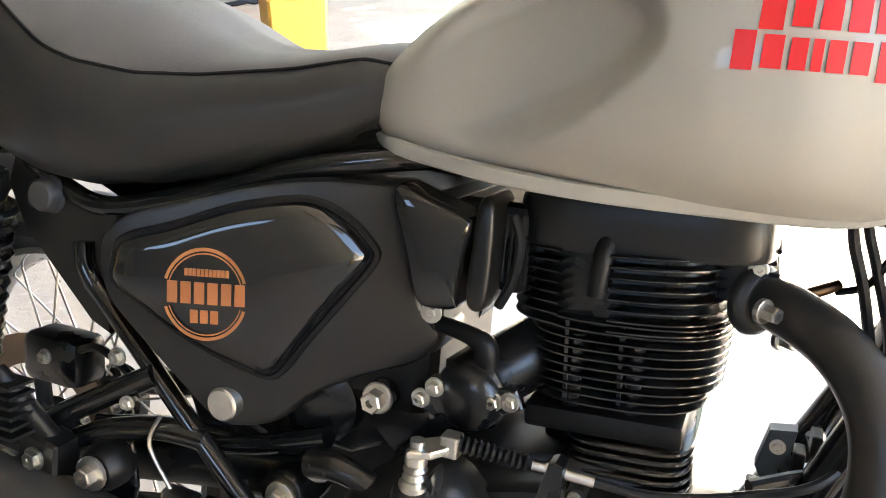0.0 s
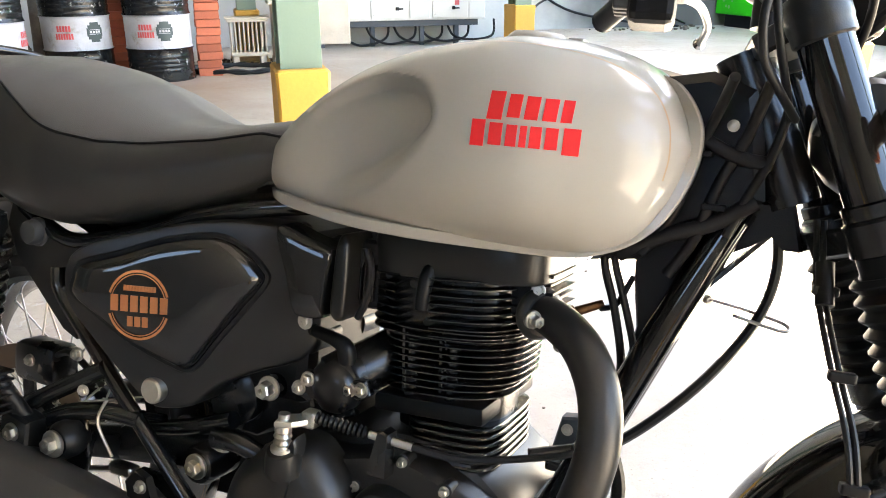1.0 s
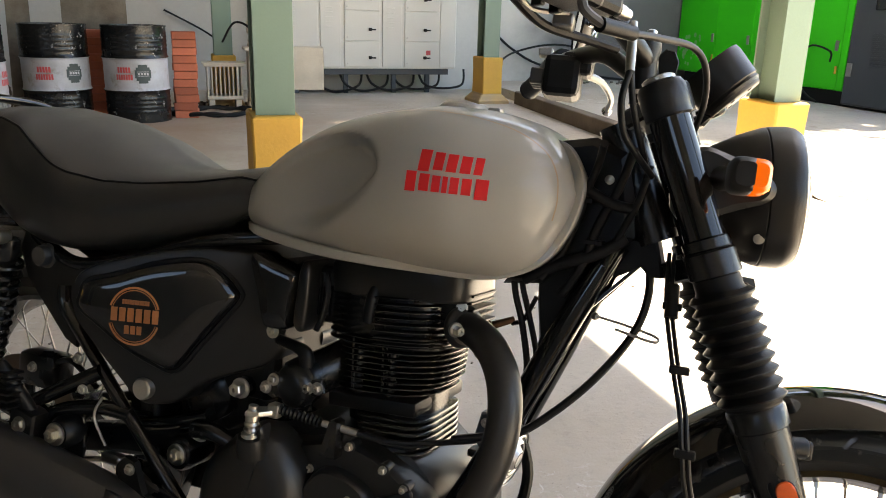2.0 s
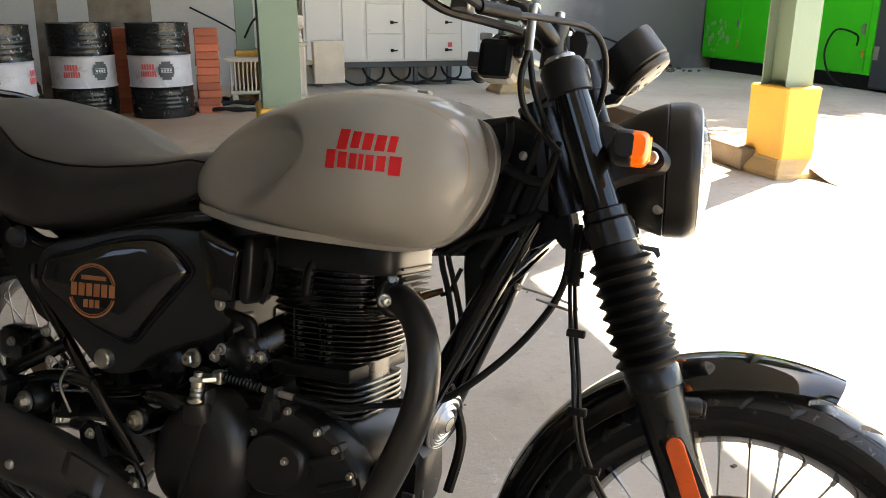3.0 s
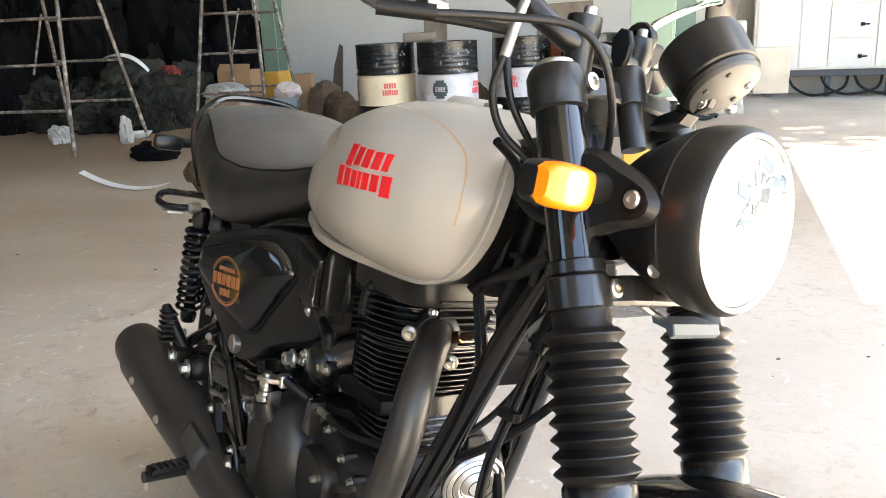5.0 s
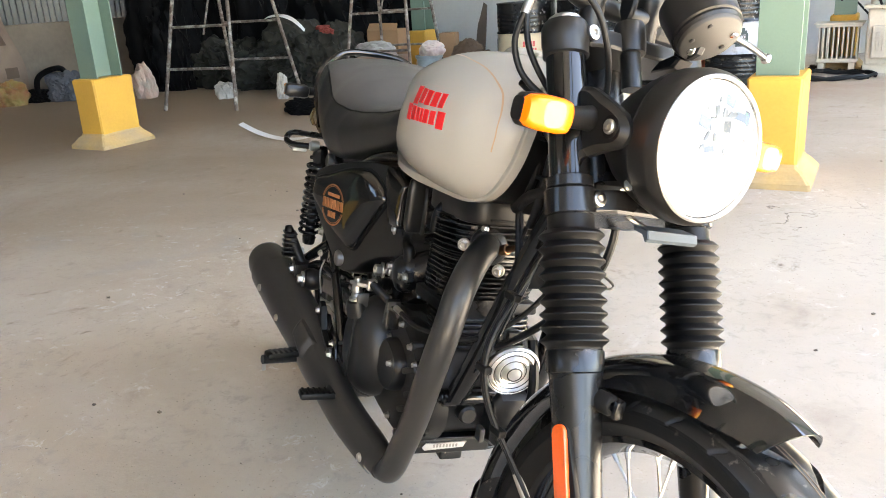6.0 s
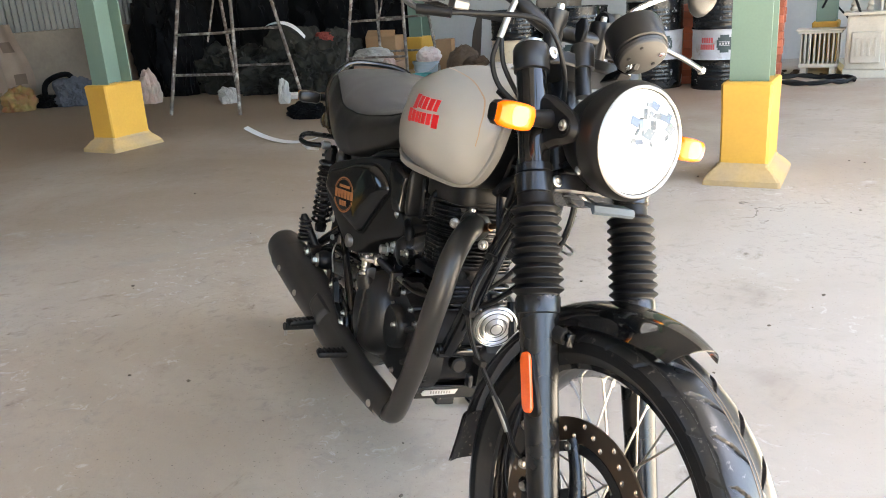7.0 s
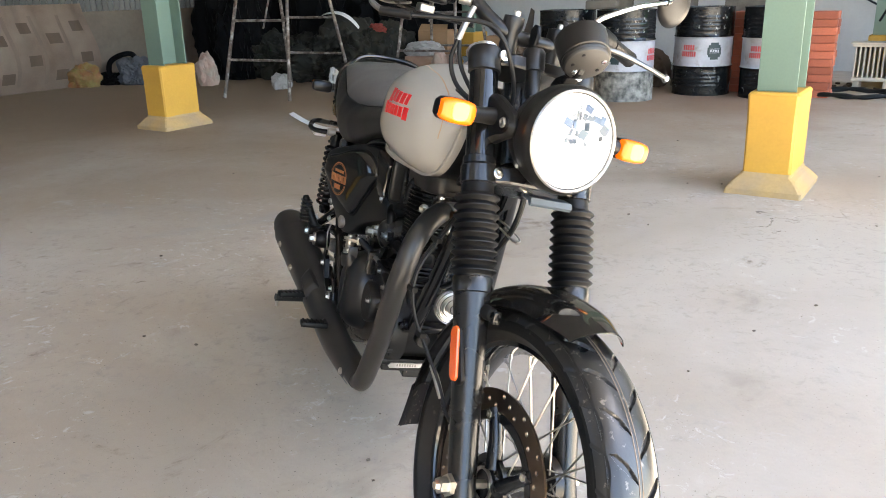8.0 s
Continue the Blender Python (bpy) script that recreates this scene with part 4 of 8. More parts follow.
def tank_side(x, z):
    """y of the tank's right side at x, z."""
    zt, zb, w = tank_dims(x)
    lo, hi = 0.0, 2.0
    for _ in range(24):
        mid = (lo + hi) / 2
        if tank_point(x, mid)[1] < z:
            lo = mid
        else:
            hi = mid
    return tank_point(x, lo)[0]


def tank_shape():
    stations = sorted(set([round(float(q), 4) for q in np.linspace(TX[0], TX[-1], 170)] + [0.5005, 0.503, 0.506]))
    angles = [2 * i / 76 for i in range(77)]
    v = []
    for x in stations:
        right = [(x, *tank_point(x, a)) for a in angles]
        v += right + [(x, -y, z) for x, y, z in reversed(right[:-1])]
    n = len(angles) * 2 - 1
    s = Shape().add(v, grid_faces(len(stations), n, False, True))
    s.f += [tuple(reversed(range(n))), tuple(range((len(stations) - 1) * n, len(stations) * n))]
    return s


tank = bpart("fuel_tank", tank_shape(), SILVER, "silver-beige painted steel tank")
# seam flange round the lower edge of each side
FL = [(0.512, 0.77), (0.52, 0.749), (0.545, 0.74), (0.584, 0.734), (0.671, 0.727), (0.743, 0.724), (0.842, 0.723), (0.925, 0.725), (0.976, 0.739), (1.01, 0.765), (1.031, 0.801), (1.041, 0.837), (1.04, 0.869), (1.028, 0.893), (1.011, 0.912), (0.996, 0.920), (0.980, 0.924)]
FLY = [(0.739, 0.102), (0.765, 0.097), (0.801, 0.090), (0.837, 0.085), (0.869, 0.077), (0.893, 0.065), (0.912, 0.052), (0.920, 0.045), (0.924, 0.038)]


FLX, FLW = [0.60, 0.742, 0.83, 0.92, 0.976], [0.140, 0.139, 0.126, 0.113, 0.107]


def flange():
    path = catmull([(x, 0, z) for x, z in FL], 6)
    v = []
    n = len(path)
    for i, p in enumerate(path):
        d = (path[min(i + 1, n - 1)] - path[max(i - 1, 0)]).normalized()
        out = Vector((d.z, 0, -d.x))
        fade = (1 - 0.5 * smooth01((i - n + 16) / 15)) * (0.15 + 0.85 * smooth01((i - 2) / 12))
        q = p - out * 0.015 * fade
        y = tank_side(min(max(q.x, 0.503), 1.03), q.z)
        y += (-flow(p.x, FLX, FLW) - y) * smooth01((p.x - 0.60) / 0.12)
        front = smooth01((p.x - 0.93) / 0.06) if i < n * 0.7 else 1.0
        y += (-flow(p.z, [k for k, _ in FLY], [k for _, k in FLY]) - y) * front
        for dy, dn in ((0.010, 0.002), (-0.004, 0.002), (-0.006, 0.0), (-0.006, -0.011 * fade), (-0.004, -0.0125 * fade), (0.008, -0.0125 * fade)):
            v.append((p.x + out.x * dn, y + dy * fade, p.z + out.z * dn))
    s = Shape().add(v, grid_faces(n, 6, False, True))
    s.f += [tuple(reversed(range(6))), tuple(range((n - 1) * 6, n * 6))]
    return s


for s_ in both(flange):
    part("seam_flange", s_, SILVER, tank)


def tunnel_sheet():
    """A black sheet for the shaded hollow under and before the tank, from one seam flange to the other."""
    ring = flange().v
    rows = [ring[6 * i] for i in range(len(ring) // 6)][8:]
    v = []
    for i, (x, y, z) in enumerate(rows):
        for k in range(9):
            s = 1 - k / 4
            v.append((x - 0.003, y * s, z))
    return Shape().add(v, grid_faces(len(rows), 9))


# the hollow's shade is put into the black of a closed sheet
part("tunnel_sheet", tunnel_sheet(), RUBBER, tank, "black sheet standing for the shaded hollow between the seam flanges")


def stripe():
    pts = [(0.70, 0.925), (0.76, 0.938), (0.82, 0.944), (0.89, 0.940), (0.95, 0.927), (0.992, 0.904), (1.013, 0.874), (1.019, 0.842), (1.016, 0.815)]
    path = catmull([(x, 0, z) for x, z in pts], 5)
    v = []
    for i, p in enumerate(path):
        d = (path[min(i + 1, len(path) - 1)] - path[max(i - 1, 0)]).normalized()
        o = Vector((-d.z, 0, d.x)) * 0.0006
        for q, lift in ((p + o, 0.0006), (p - o, 0.0006)):
            v.append((q.x, tank_side(q.x, q.z) - lift, q.z))
    return Shape().add(v, grid_faces(len(path), 2))


for s_ in both(stripe):
    part("pinstripe", s_, STRIPE, tank, "thin brown pinstripe")
part("filler_cap", lathe([(0, 0.045), (0.004, 0.045), (0.010, 0.038), (0.013, 0.036), (0.018, 0.03), (0.019, 0.0)], (0.829, 0, 0.950), (0.835, 0, 1.1), 36), SILVER, tank, "round filler cap")
part("cap_hinge", box(0.868, 0.888, -0.010, 0.010, 0.955, 0.964, 0.003), SILVER, tank)
# the maker's name as plain red shapes
EMBLEM = (
    (0.848, 0.934, 0.863, 0.885, ((0.24, -0.002, 0.004), (0.20, 0.001, 0.002), (0.20, 0.0, 0.001), (0.20, 0.0, 0.0), (0.16, 0.0, 0.0))),
    (0.834, 0.945, 0.836, 0.857, ((0.17, -0.002, 0.003), (0.16, 0.0, 0.001), (0.13, 0.0, 0.0), (0.08, 0.0, 0.0), (0.13, 0.0, 0.0), (0.14, 0.0, 0.0), (0.19, -0.004, 0.001))),
)
for x0, x1, za, zb_, bars in EMBLEM:
    x = x0
    for share, lo, hi in bars:
        w_ = share * (x1 - x0)
        part("emblem_bar", bars_block(x, x + w_, za + lo, zb_ + hi, 1, tank_side, 0.0012, 0.26), REDINK, tank)
        x += w_

# -- seat --
SX = [-0.115, -0.10, -0.06, 0.0, 0.07, 0.15, 0.235, 0.275, 0.315, 0.345, 0.375, 0.42, 0.487, 0.525, 0.55, 0.558]
ST = [0.80, 0.845, 0.885, 0.902, 0.904, 0.895, 0.874, 0.859, 0.838, 0.827, 0.822, 0.823, 0.836, 0.840, 0.838, 0.826]
SSx = [-0.115, -0.06, 0.058, 0.103, 0.140, 0.175, 0.215, 0.277, 0.343, 0.438, 0.505, 0.558]
SSz = [0.79, 0.868, 0.873, 0.861, 0.834, 0.810, 0.797, 0.789, 0.792, 0.805, 0.820, 0.815]
SBx = [-0.115, -0.06, 0.0, 0.055, 0.10, 0.157, 0.225, 0.302, 0.40, 0.48, 0.533, 0.558]
SBz = [0.775, 0.762, 0.74, 0.715, 0.690, 0.673, 0.668, 0.679, 0.706, 0.734, 0.762, 0.785]
SWx = [-0.115, -0.10, -0.06, 0.0, 0.1, 0.2, 0.3, 0.4, 0.5, 0.54, 0.558]
SWs = [0.06, 0.10, 0.145, 0.172, 0.188, 0.192, 0.180, 0.155, 0.125, 0.108, 0.085]


def seat_rows(x):
    zt, zs, zb, w = (float(np.interp(x, a, b)) for a, b in ((SX, ST), (SSx, SSz), (SBx, SBz), (SWx, SWs)))
    zs = min(zs, zt - 0.006)
    hump = smooth01((0.34 - x) / 0.16)
    ws = w * (0.80 + 0.10 * hump)
    fall = zt - zs
    top = [(0, zt + 0.003), (-ws * 0.3, zt - fall * 0.04), (-ws * 0.58, zt - fall * 0.18), (-ws * 0.80, zt - fall * 0.44), (-ws * 0.93, zt - fall * 0.72), (-ws, zs)]
    h = zs - zb
    side = [(-ws, zs), (-ws - (w - ws) * 0.55, zs - h * 0.14), (-w, zs - h * 0.38), (-w * 0.985, zs - h * 0.62), (-w * 0.93, zs - h * 0.85), (-w * 0.84, zb + 0.004), (-w * 0.70, zb)]
    return top, side, zb, w


def seat_shapes():
    xs = [float(q) for q in np.linspace(SX[0], SX[-1], 64)]
    tops, sides = [], []
    for x in xs:
        top, side, zb, w = seat_rows(x)
        t = [p for p in catmull([(x, y, z) for y, z in top], 3)]
        tops += [Vector((p.x, -p.y, p.z)) for p in reversed(t[1:])] + t
        s = [p for p in catmull([(x, y, z) for y, z in side], 3)]
        sides += s
    nt, ns = len(tops) // len(xs), len(sides) // len(xs)
    a = Shape().add(tops, grid_faces(len(xs), nt))
    r = Shape().add(sides, grid_faces(len(xs), ns))
    l_ = mirror_y(r)
    base = Shape()
    k = len(r.v)
    r.join(l_)
    for i in range(len(xs) - 1):
        p, q = i * ns + ns - 1, (i + 1) * ns + ns - 1
        r.f.append((p, q, q + k, p + k))
    r.f.append(tuple([i for i in range(ns)] + [k + ns - 1 - i for i in range(ns)]))
    e = (len(xs) - 1) * ns
    r.f.append(tuple([e + ns - 1 - i for i in range(ns)] + [k + e + i for i in range(ns)]))
    return a, r


top_s, side_s = seat_shapes()
seat = bpart("seat", side_s, SEAT_SIDE, "black vinyl dual seat with a grained grey top")
part("seat_top", top_s, SEAT_TOP, seat, "grained dark grey top cover")
seam = []
for x in np.linspace(-0.09, 0.54, 40):
    top, side, zb, w = seat_rows(float(x))
    seam.append((float(x), side[0][0] - 0.0008, side[0][1]))
for s_ in both(lambda: tube(seam, 0.0022, 6, 2)):
    part("seam_piping", s_, RUBBER, seat)
part("seat_base", slab([(-0.09, 0.76), (0.06, 0.715), (0.16, 0.672), (0.24, 0.664), (0.40, 0.70), (0.53, 0.757), (0.53, 0.775), (-0.09, 0.79)], -0.10, 0.10, 0.01), RUBBER, seat)
bpart("grab_rail", tube([(0.05, -0.165, 0.72), (0.0, -0.172, 0.80), (-0.055, -0.155, 0.853), (-0.105, -0.12, 0.882), (-0.132, -0.075, 0.906), (-0.148, 0, 0.911), (-0.132, 0.075, 0.906), (-0.105, 0.12, 0.882), (-0.055, 0.155, 0.853), (0.0, 0.172, 0.80), (0.05, 0.165, 0.72)], 0.009, 12, 8), GLOSS, "black tubular grab rail")

# -- frame tubes --
TUBES = [
    ([(0.10, -0.135, 0.690), (0.17, -0.14, 0.658), (0.235, -0.14, 0.645), (0.34, -0.13, 0.672), (0.441, -0.125, 0.707), (0.526, -0.11, 0.727), (0.62, -0.07, 0.74)], 0.012),
    ([(0.238, -0.167, 0.566), (0.303, -0.168, 0.503), (0.369, -0.17, 0.438), (0.449, -0.171, 0.361), (0.500, -0.172, 0.312)], 0.0106),
    ([(0.222, -0.165, 0.61), (0.226, -0.167, 0.585), (0.240, -0.167, 0.564)], 0.0106),
    ([(0.326, -0.175, 0.488), (0.273, -0.185, 0.457), (0.200, -0.20, 0.414)], 0.0125),
    ([(0.385, -0.17, 0.428), (0.333, -0.18, 0.431), (0.272, -0.19, 0.417), (0.215, -0.20, 0.388)], 0.0125),
    ([(0.38, -0.12, 0.412), (0.30, -0.13, 0.408), (0.22, -0.15, 0.40)], 0.007),
    ([(0.50, -0.12, 0.44), (0.42, -0.12, 0.41), (0.36, -0.12, 0.395)], 0.012),
]
for pts, r in TUBES:
    for s_ in both(lambda: tube(pts, r, 12, 6)):
        bpart("frame_tube", s_, GLOSS)
bpart("backbone_tube", tube([(1.07, 0, 0.90), (0.9, 0, 0.80), (0.62, 0, 0.755)], 0.03, 16, 6), SATIN)
plate_o = [(0.108, 0.696), (0.185, 0.659), (0.256, 0.652), (0.243, 0.62), (0.233, 0.56), (0.238, 0.505), (0.213, 0.515), (0.165, 0.56), (0.116, 0.608), (0.095, 0.655)]
for s_ in both(lambda: slab(plate_o, -0.148, -0.140, 0.002)):
    bpart("frame_gusset", s_, MATTE)
bpart("side_bolt", lathe([(0, 0.021), (0.004, 0.021), (0.006, 0.018), (0.016, 0.0175), (0.019, 0.015), (0.019, 0.0)], (0.160, -0.147, 0.650), (0.160, -0.2, 0.650), 24), GREYCAP, "large dark grey bolt cap")

# -- side panels and air box --
def panel_y(a, c):
    return -0.190 + 0.44 * (a - 0.38)


body_o = [(0.322, 0.661), (0.377, 0.681), (0.434, 0.699), (0.486, 0.708), (0.525, 0.709), (0.556, 0.704), (0.568, 0.670), (0.576, 0.626), (0.588, 0.586), (0.604, 0.564), (0.590, 0.535), (0.535, 0.513), (0.490, 0.490), (0.462, 0.462), (0.435, 0.452), (0.405, 0.455), (0.374, 0.489), (0.334, 0.539), (0.304, 0.583), (0.300, 0.632)]
gloss_o = [(0.328, 0.638), (0.369, 0.653), (0.416, 0.673), (0.459, 0.684), (0.487, 0.685), (0.513, 0.672), (0.533, 0.652), (0.539, 0.634), (0.515, 0.596), (0.487, 0.555), (0.458, 0.513), (0.429, 0.519), (0.384, 0.543), (0.345, 0.574), (0.319, 0.597), (0.320, 0.619)]
PR = ((1.0, 0.0), (0.992, 0.5), (0.975, 0.85), (0.94, 1.0), (0.7, 1.0), (0.3, 1.0))
for sgn in (1, -1):
    fix = (lambda s: s) if sgn == 1 else mirror_y
    pnl = bpart("side_panel", fix(dome(body_o, lambda a, c: panel_y(a, c) + 0.012, 0.012, PR, 0.05)), MATTE, "matte black side panel")
    g = part("gloss_cover", fix(dome(gloss_o, lambda a, c: panel_y(a, c), 0.022)), GLOSS, pnl, "gloss black cover with a copper badge")
    part("panel_groove", fix(Shape().add(*(lambda s: (s.v, s.f))(tube([(a, panel_y(a, c) + 0.000, c) for a, c in [(0.458 + (p - 0.458) * 1.03, 0.60 + (q - 0.60) * 1.03) for p, q in gloss_o]], 0.004, 6, 4, True)))), RUBBER, pnl)
    bc = (0.4065, 0.594)

    def badge_y(a, c):
        k = 0.96 - 0.10 * (abs(a - 0.42) / 0.1) ** 2 - 0.16 * (abs(c - 0.60) / 0.09) ** 2.0
        return panel_y(a, c) - 0.022 * max(0.55, k) - 0.0008

    if sgn == 1:
        for rr, wd in ((0.0455, 0.0034), (0.0405, 0.0014)):
            for a0, a1 in ((18, 162), (198, 342)):
                v = []
                for i in range(33):
                    w_ = radians(a0 + (a1 - a0) * i / 32)
                    for r_ in (rr, rr - wd):
                        x, z = bc[0] + 0.80 * r_ * math.cos(w_), bc[1] + r_ * math.sin(w_)
                        v.append((x, badge_y(x, z) - 0.0006, z))
                part("badge_ring", Shape().add(v, grid_faces(33, 2)), COPPER, g, "copper ring of the badge")
        for x0, x1, z0, z1, n_, in ((0.373, 0.442, 0.585, 0.606, 6), (0.389, 0.427, 0.612, 0.619, 11), (0.393, 0.419, 0.566, 0.579, 3)):
            for i in range(n_):
                w_ = (x1 - x0) / n_
                part("badge_bar", bars_block(x0 + i * w_, x0 + (i + 1) * w_, z0, z1, 1, badge_y, 0.0014, 0.3), COPPER, g)
    bpart("intake_cover", fix(dome([(0.563, 0.710), (0.597, 0.702), (0.630, 0.690), (0.634, 0.680), (0.629, 0.656), (0.626, 0.618), (0.626, 0.602), (0.606, 0.599), (0.590, 0.606), (0.578, 0.650)], lambda a, c: -0.118 + 0.25 * (a - 0.6), 0.012, ((1.0, 0.0), (0.985, 0.55), (0.95, 0.85), (0.9, 1.0), (0.6, 1.1), (0.25, 1.15)), 0.03)), GLOSS, "gloss black intake cover")
    boot = bpart("air_boot", fix(dome([(0.637, 0.704), (0.650, 0.704), (0.654, 0.67), (0.652, 0.612), (0.645, 0.599), (0.636, 0.599), (0.631, 0.612), (0.633, 0.66)], lambda a, c: -0.100, 0.014, back=0.05)), MATTE)
bpart("air_box", box(0.36, 0.60, -0.10, 0.10, 0.47, 0.70, 0.02), RUBBER, smooth=False)
bpart("pivot_cap", lathe([(0, 0.0175), (0.012, 0.0175), (0.0145, 0.0150), (0.0145, 0.0)], (0.412, -0.168, 0.477), (0.412, -0.3, 0.477), 24), STEEL, "bright frame pivot cap")

# -- engine --
def fin(cx, cy, hx, hy, z, t, n=2.8, cnt=48):
    """One cooling fin: a thin rounded plate."""
    ring = []
    for i in range(cnt):
        w_ = 2 * math.pi * i / cnt
        c, s = math.cos(w_), math.sin(w_)
        ring.append((cx + hx * math.copysign(abs(c) ** (2 / n), c), cy + hy * math.copysign(abs(s) ** (2 / n), s)))
    v = []
    for zz, k in ((z, 0.985), (z + t * 0.3, 1.0), (z + t * 0.7, 1.0), (z + t, 0.985)):
        v += [(cx + (a - cx) * k, cy + (b - cy) * k, zz) for a, b in ring]
    s = Shape().add(v, grid_faces(4, cnt, False, True))
    s.f += [tuple(reversed(range(cnt))), tuple(range(3 * cnt, 4 * cnt))]
    return s


def tilted(s, deg=-4.0, p=(0.775, 0, 0.45)):
    return s.moved(Matrix.Translation(p) @ Matrix.Rotation(radians(deg), 4, "Y") @ Matrix.Translation(-Vector(p)))


cyl = bpart("cylinder", tilted(fin(0.775, 0, 0.074, 0.07, 0.40, 0.31)), SATIN, "black finned air-cooled cylinder")
for k in range(10):
    part("fin", tilted(fin(0.774 + 0.001 * k, 0, 0.096 if k > 1 else 0.088, 0.092, 0.526 + k * 0.0088, 0.003)), FINBLACK, cyl)
for k in range(8):
    z = 0.600 + k * 0.0098
    for x0, x1 in ((0.672, 0.727), (0.772, 0.872)):
        s = fin(0.772, 0, 0.104, 0.096, z, 0.0032)
        part("head_fin", tilted(Shape().add([(min(max(a, x0), x1), b, c) for a, b, c in s.v], s.f)), FINBLACK, cyl)
part("base_block", tilted(box(0.698, 0.845, -0.094, 0.094, 0.498, 0.521, 0.005)), RUBBER, cyl)
for k in range(6):
    part("base_fin", tilted(fin(0.792, 0, 0.062, 0.088, 0.437 + k * 0.0098, 0.0055, 4.5)), FINBLACK, cyl)
for x in (0.735, 0.785):
    part("fin_web", tilted(box(x - 0.0018, x + 0.0018, -0.086, 0.086, 0.525, 0.605, 0.0)), SATIN, cyl, smooth=False)
for x in (0.735, 0.79):
    part("cylinder_stud", lathe([(0, 0.007), (0.09, 0.007)], (x, -0.078, 0.5), (x, -0.078, 1), 10), SATIN, cyl)
bpart("cylinder_head", tilted(fin(0.772, 0, 0.085, 0.075, 0.585, 0.10, 3.5)), SATIN)
rocker = Shape()
levels = [(0.668, 0.94), (0.670, 0.985), (0.674, 1.0), (0.700, 1.0), (0.714, 0.985), (0.725, 0.94), (0.732, 0.86), (0.735, 0.74)]
ring = [(math.copysign(abs(math.cos(w)) ** 0.42, math.cos(w)), math.copysign(abs(math.sin(w)) ** 0.42, math.sin(w))) for w in (2 * math.pi * i / 64 for i in range(64))]
rocker.add([(0.792 + 0.117 * k * a, 0.087 * k * b, z) for z, k in levels for a, b in ring], grid_faces(len(levels), 64, False, True))
rocker.f += [tuple(reversed(range(64))), tuple(range(7 * 64, 8 * 64))]
bpart("rocker_cover", tilted(rocker), MATTE, "smooth black rocker cover")
bpart("spark_plug_cap", tube([(0.752, -0.06, 0.70), (0.75, -0.088, 0.668), (0.748, -0.092, 0.63)], [0.008, 0.0095, 0.008], 12, 6), RUBBER)
bpart("plug_lead", tube([(0.752, -0.06, 0.70), (0.735, -0.05, 0.73), (0.70, -0.03, 0.75)], 0.0045, 8, 6), CABLE)
for k in range(5):
    bpart("front_fin", tilted(box(0.86, 0.911 - 0.003 * (k % 2), -0.05, 0.05, 0.634 + k * 0.0105, 0.638 + k * 0.0105, 0.0012)), RUBBER, smooth=False)
bpart("front_rib", tilted(box(0.86, 0.895, -0.052, -0.044, 0.63, 0.685, 0.002)), RUBBER, smooth=False)
for p in ((0.878, -0.05, 0.669), (0.902, -0.052, 0.652)):
    bpart("head_bolt", bolt(p, (0.2, -1, 0.1), 0.006, 0.007), STEEL, smooth=False)

# crankcase
case_o = [(0.50, 0.30), (0.515, 0.345), (0.535, 0.385), (0.562, 0.42), (0.60, 0.444), (0.66, 0.45), (0.72, 0.47), (0.77, 0.472), (0.83, 0.452), (0.872, 0.42), (0.890, 0.375), (0.890, 0.335), (0.872, 0.298), (0.845, 0.276), (0.80, 0.228), (0.66, 0.226), (0.56, 0.240), (0.515, 0.265)]
bpart("crankcase", slab(case_o, 0.125, -0.088, 0.02), ENGINEBLACK, "black engine cases")
bpart("case_web", slab([(0.875, 0.275), (0.93, 0.29), (0.938, 0.33), (0.932, 0.378), (0.918, 0.39), (0.875, 0.388)], -0.006, 0.085, 0.012), DUSTY, "dust-splashed front of the engine case")
bpart("case_gallery", lathe([(0, 0.017), (0.05, 0.017), (0.054, 0.013), (0.054, 0.0)], (0.86, -0.045, 0.342), (1.0, -0.045, 0.342), 18), ENGINEBLACK)
for k in range(2):
    bpart("case_lug", box(0.915, 0.937, -0.03 + 0.034 * k, -0.02 + 0.034 * k, 0.302, 0.328, 0.003), GREYCAP, smooth=False)
bpart("vent_pipe", tube([(0.882, -0.118, 0.37), (0.893, -0.117, 0.335), (0.888, -0.112, 0.295)], 0.0025, 8, 6), CABLE)
cover_o = [(0.512, 0.31), (0.525, 0.352), (0.545, 0.39), (0.572, 0.422), (0.61, 0.438), (0.66, 0.436), (0.72, 0.452), (0.77, 0.455), (0.825, 0.436), (0.875, 0.405), (0.90, 0.365), (0.900, 0.318), (0.868, 0.276), (0.82, 0.250), (0.70, 0.242), (0.58, 0.252), (0.53, 0.272)]
ccover = bpart("clutch_cover", dome(cover_o, lambda a, c: -0.100, 0.03, PR, 0.02, 4), ENGINEBLACK, "matte black engine side cover")
bulge_o = [(0.522, 0.30), (0.520, 0.345), (0.530, 0.385), (0.550, 0.415), (0.582, 0.440), (0.606, 0.457), (0.644, 0.459), (0.668, 0.444), (0.695, 0.408), (0.705, 0.36), (0.695, 0.305), (0.668, 0.268), (0.61, 0.250), (0.55, 0.262)]
part("clutch_dome", dome(bulge_o, lambda a, c: -0.140, 0.046, ((1.0, 0.0), (0.97, 0.26), (0.93, 0.46), (0.87, 0.65), (0.79, 0.82), (0.66, 0.94), (0.5, 0.99), (0.25, 1.0)), 0.02, 4), ENGINEBLACK, ccover)
part("dome_rib", dome([(0.600, 0.30), (0.612, 0.30), (0.646, 0.452), (0.634, 0.456)], lambda a, c: -0.178, 0.012, PR, 0.01, 4), ENGINEBLACK, ccover)
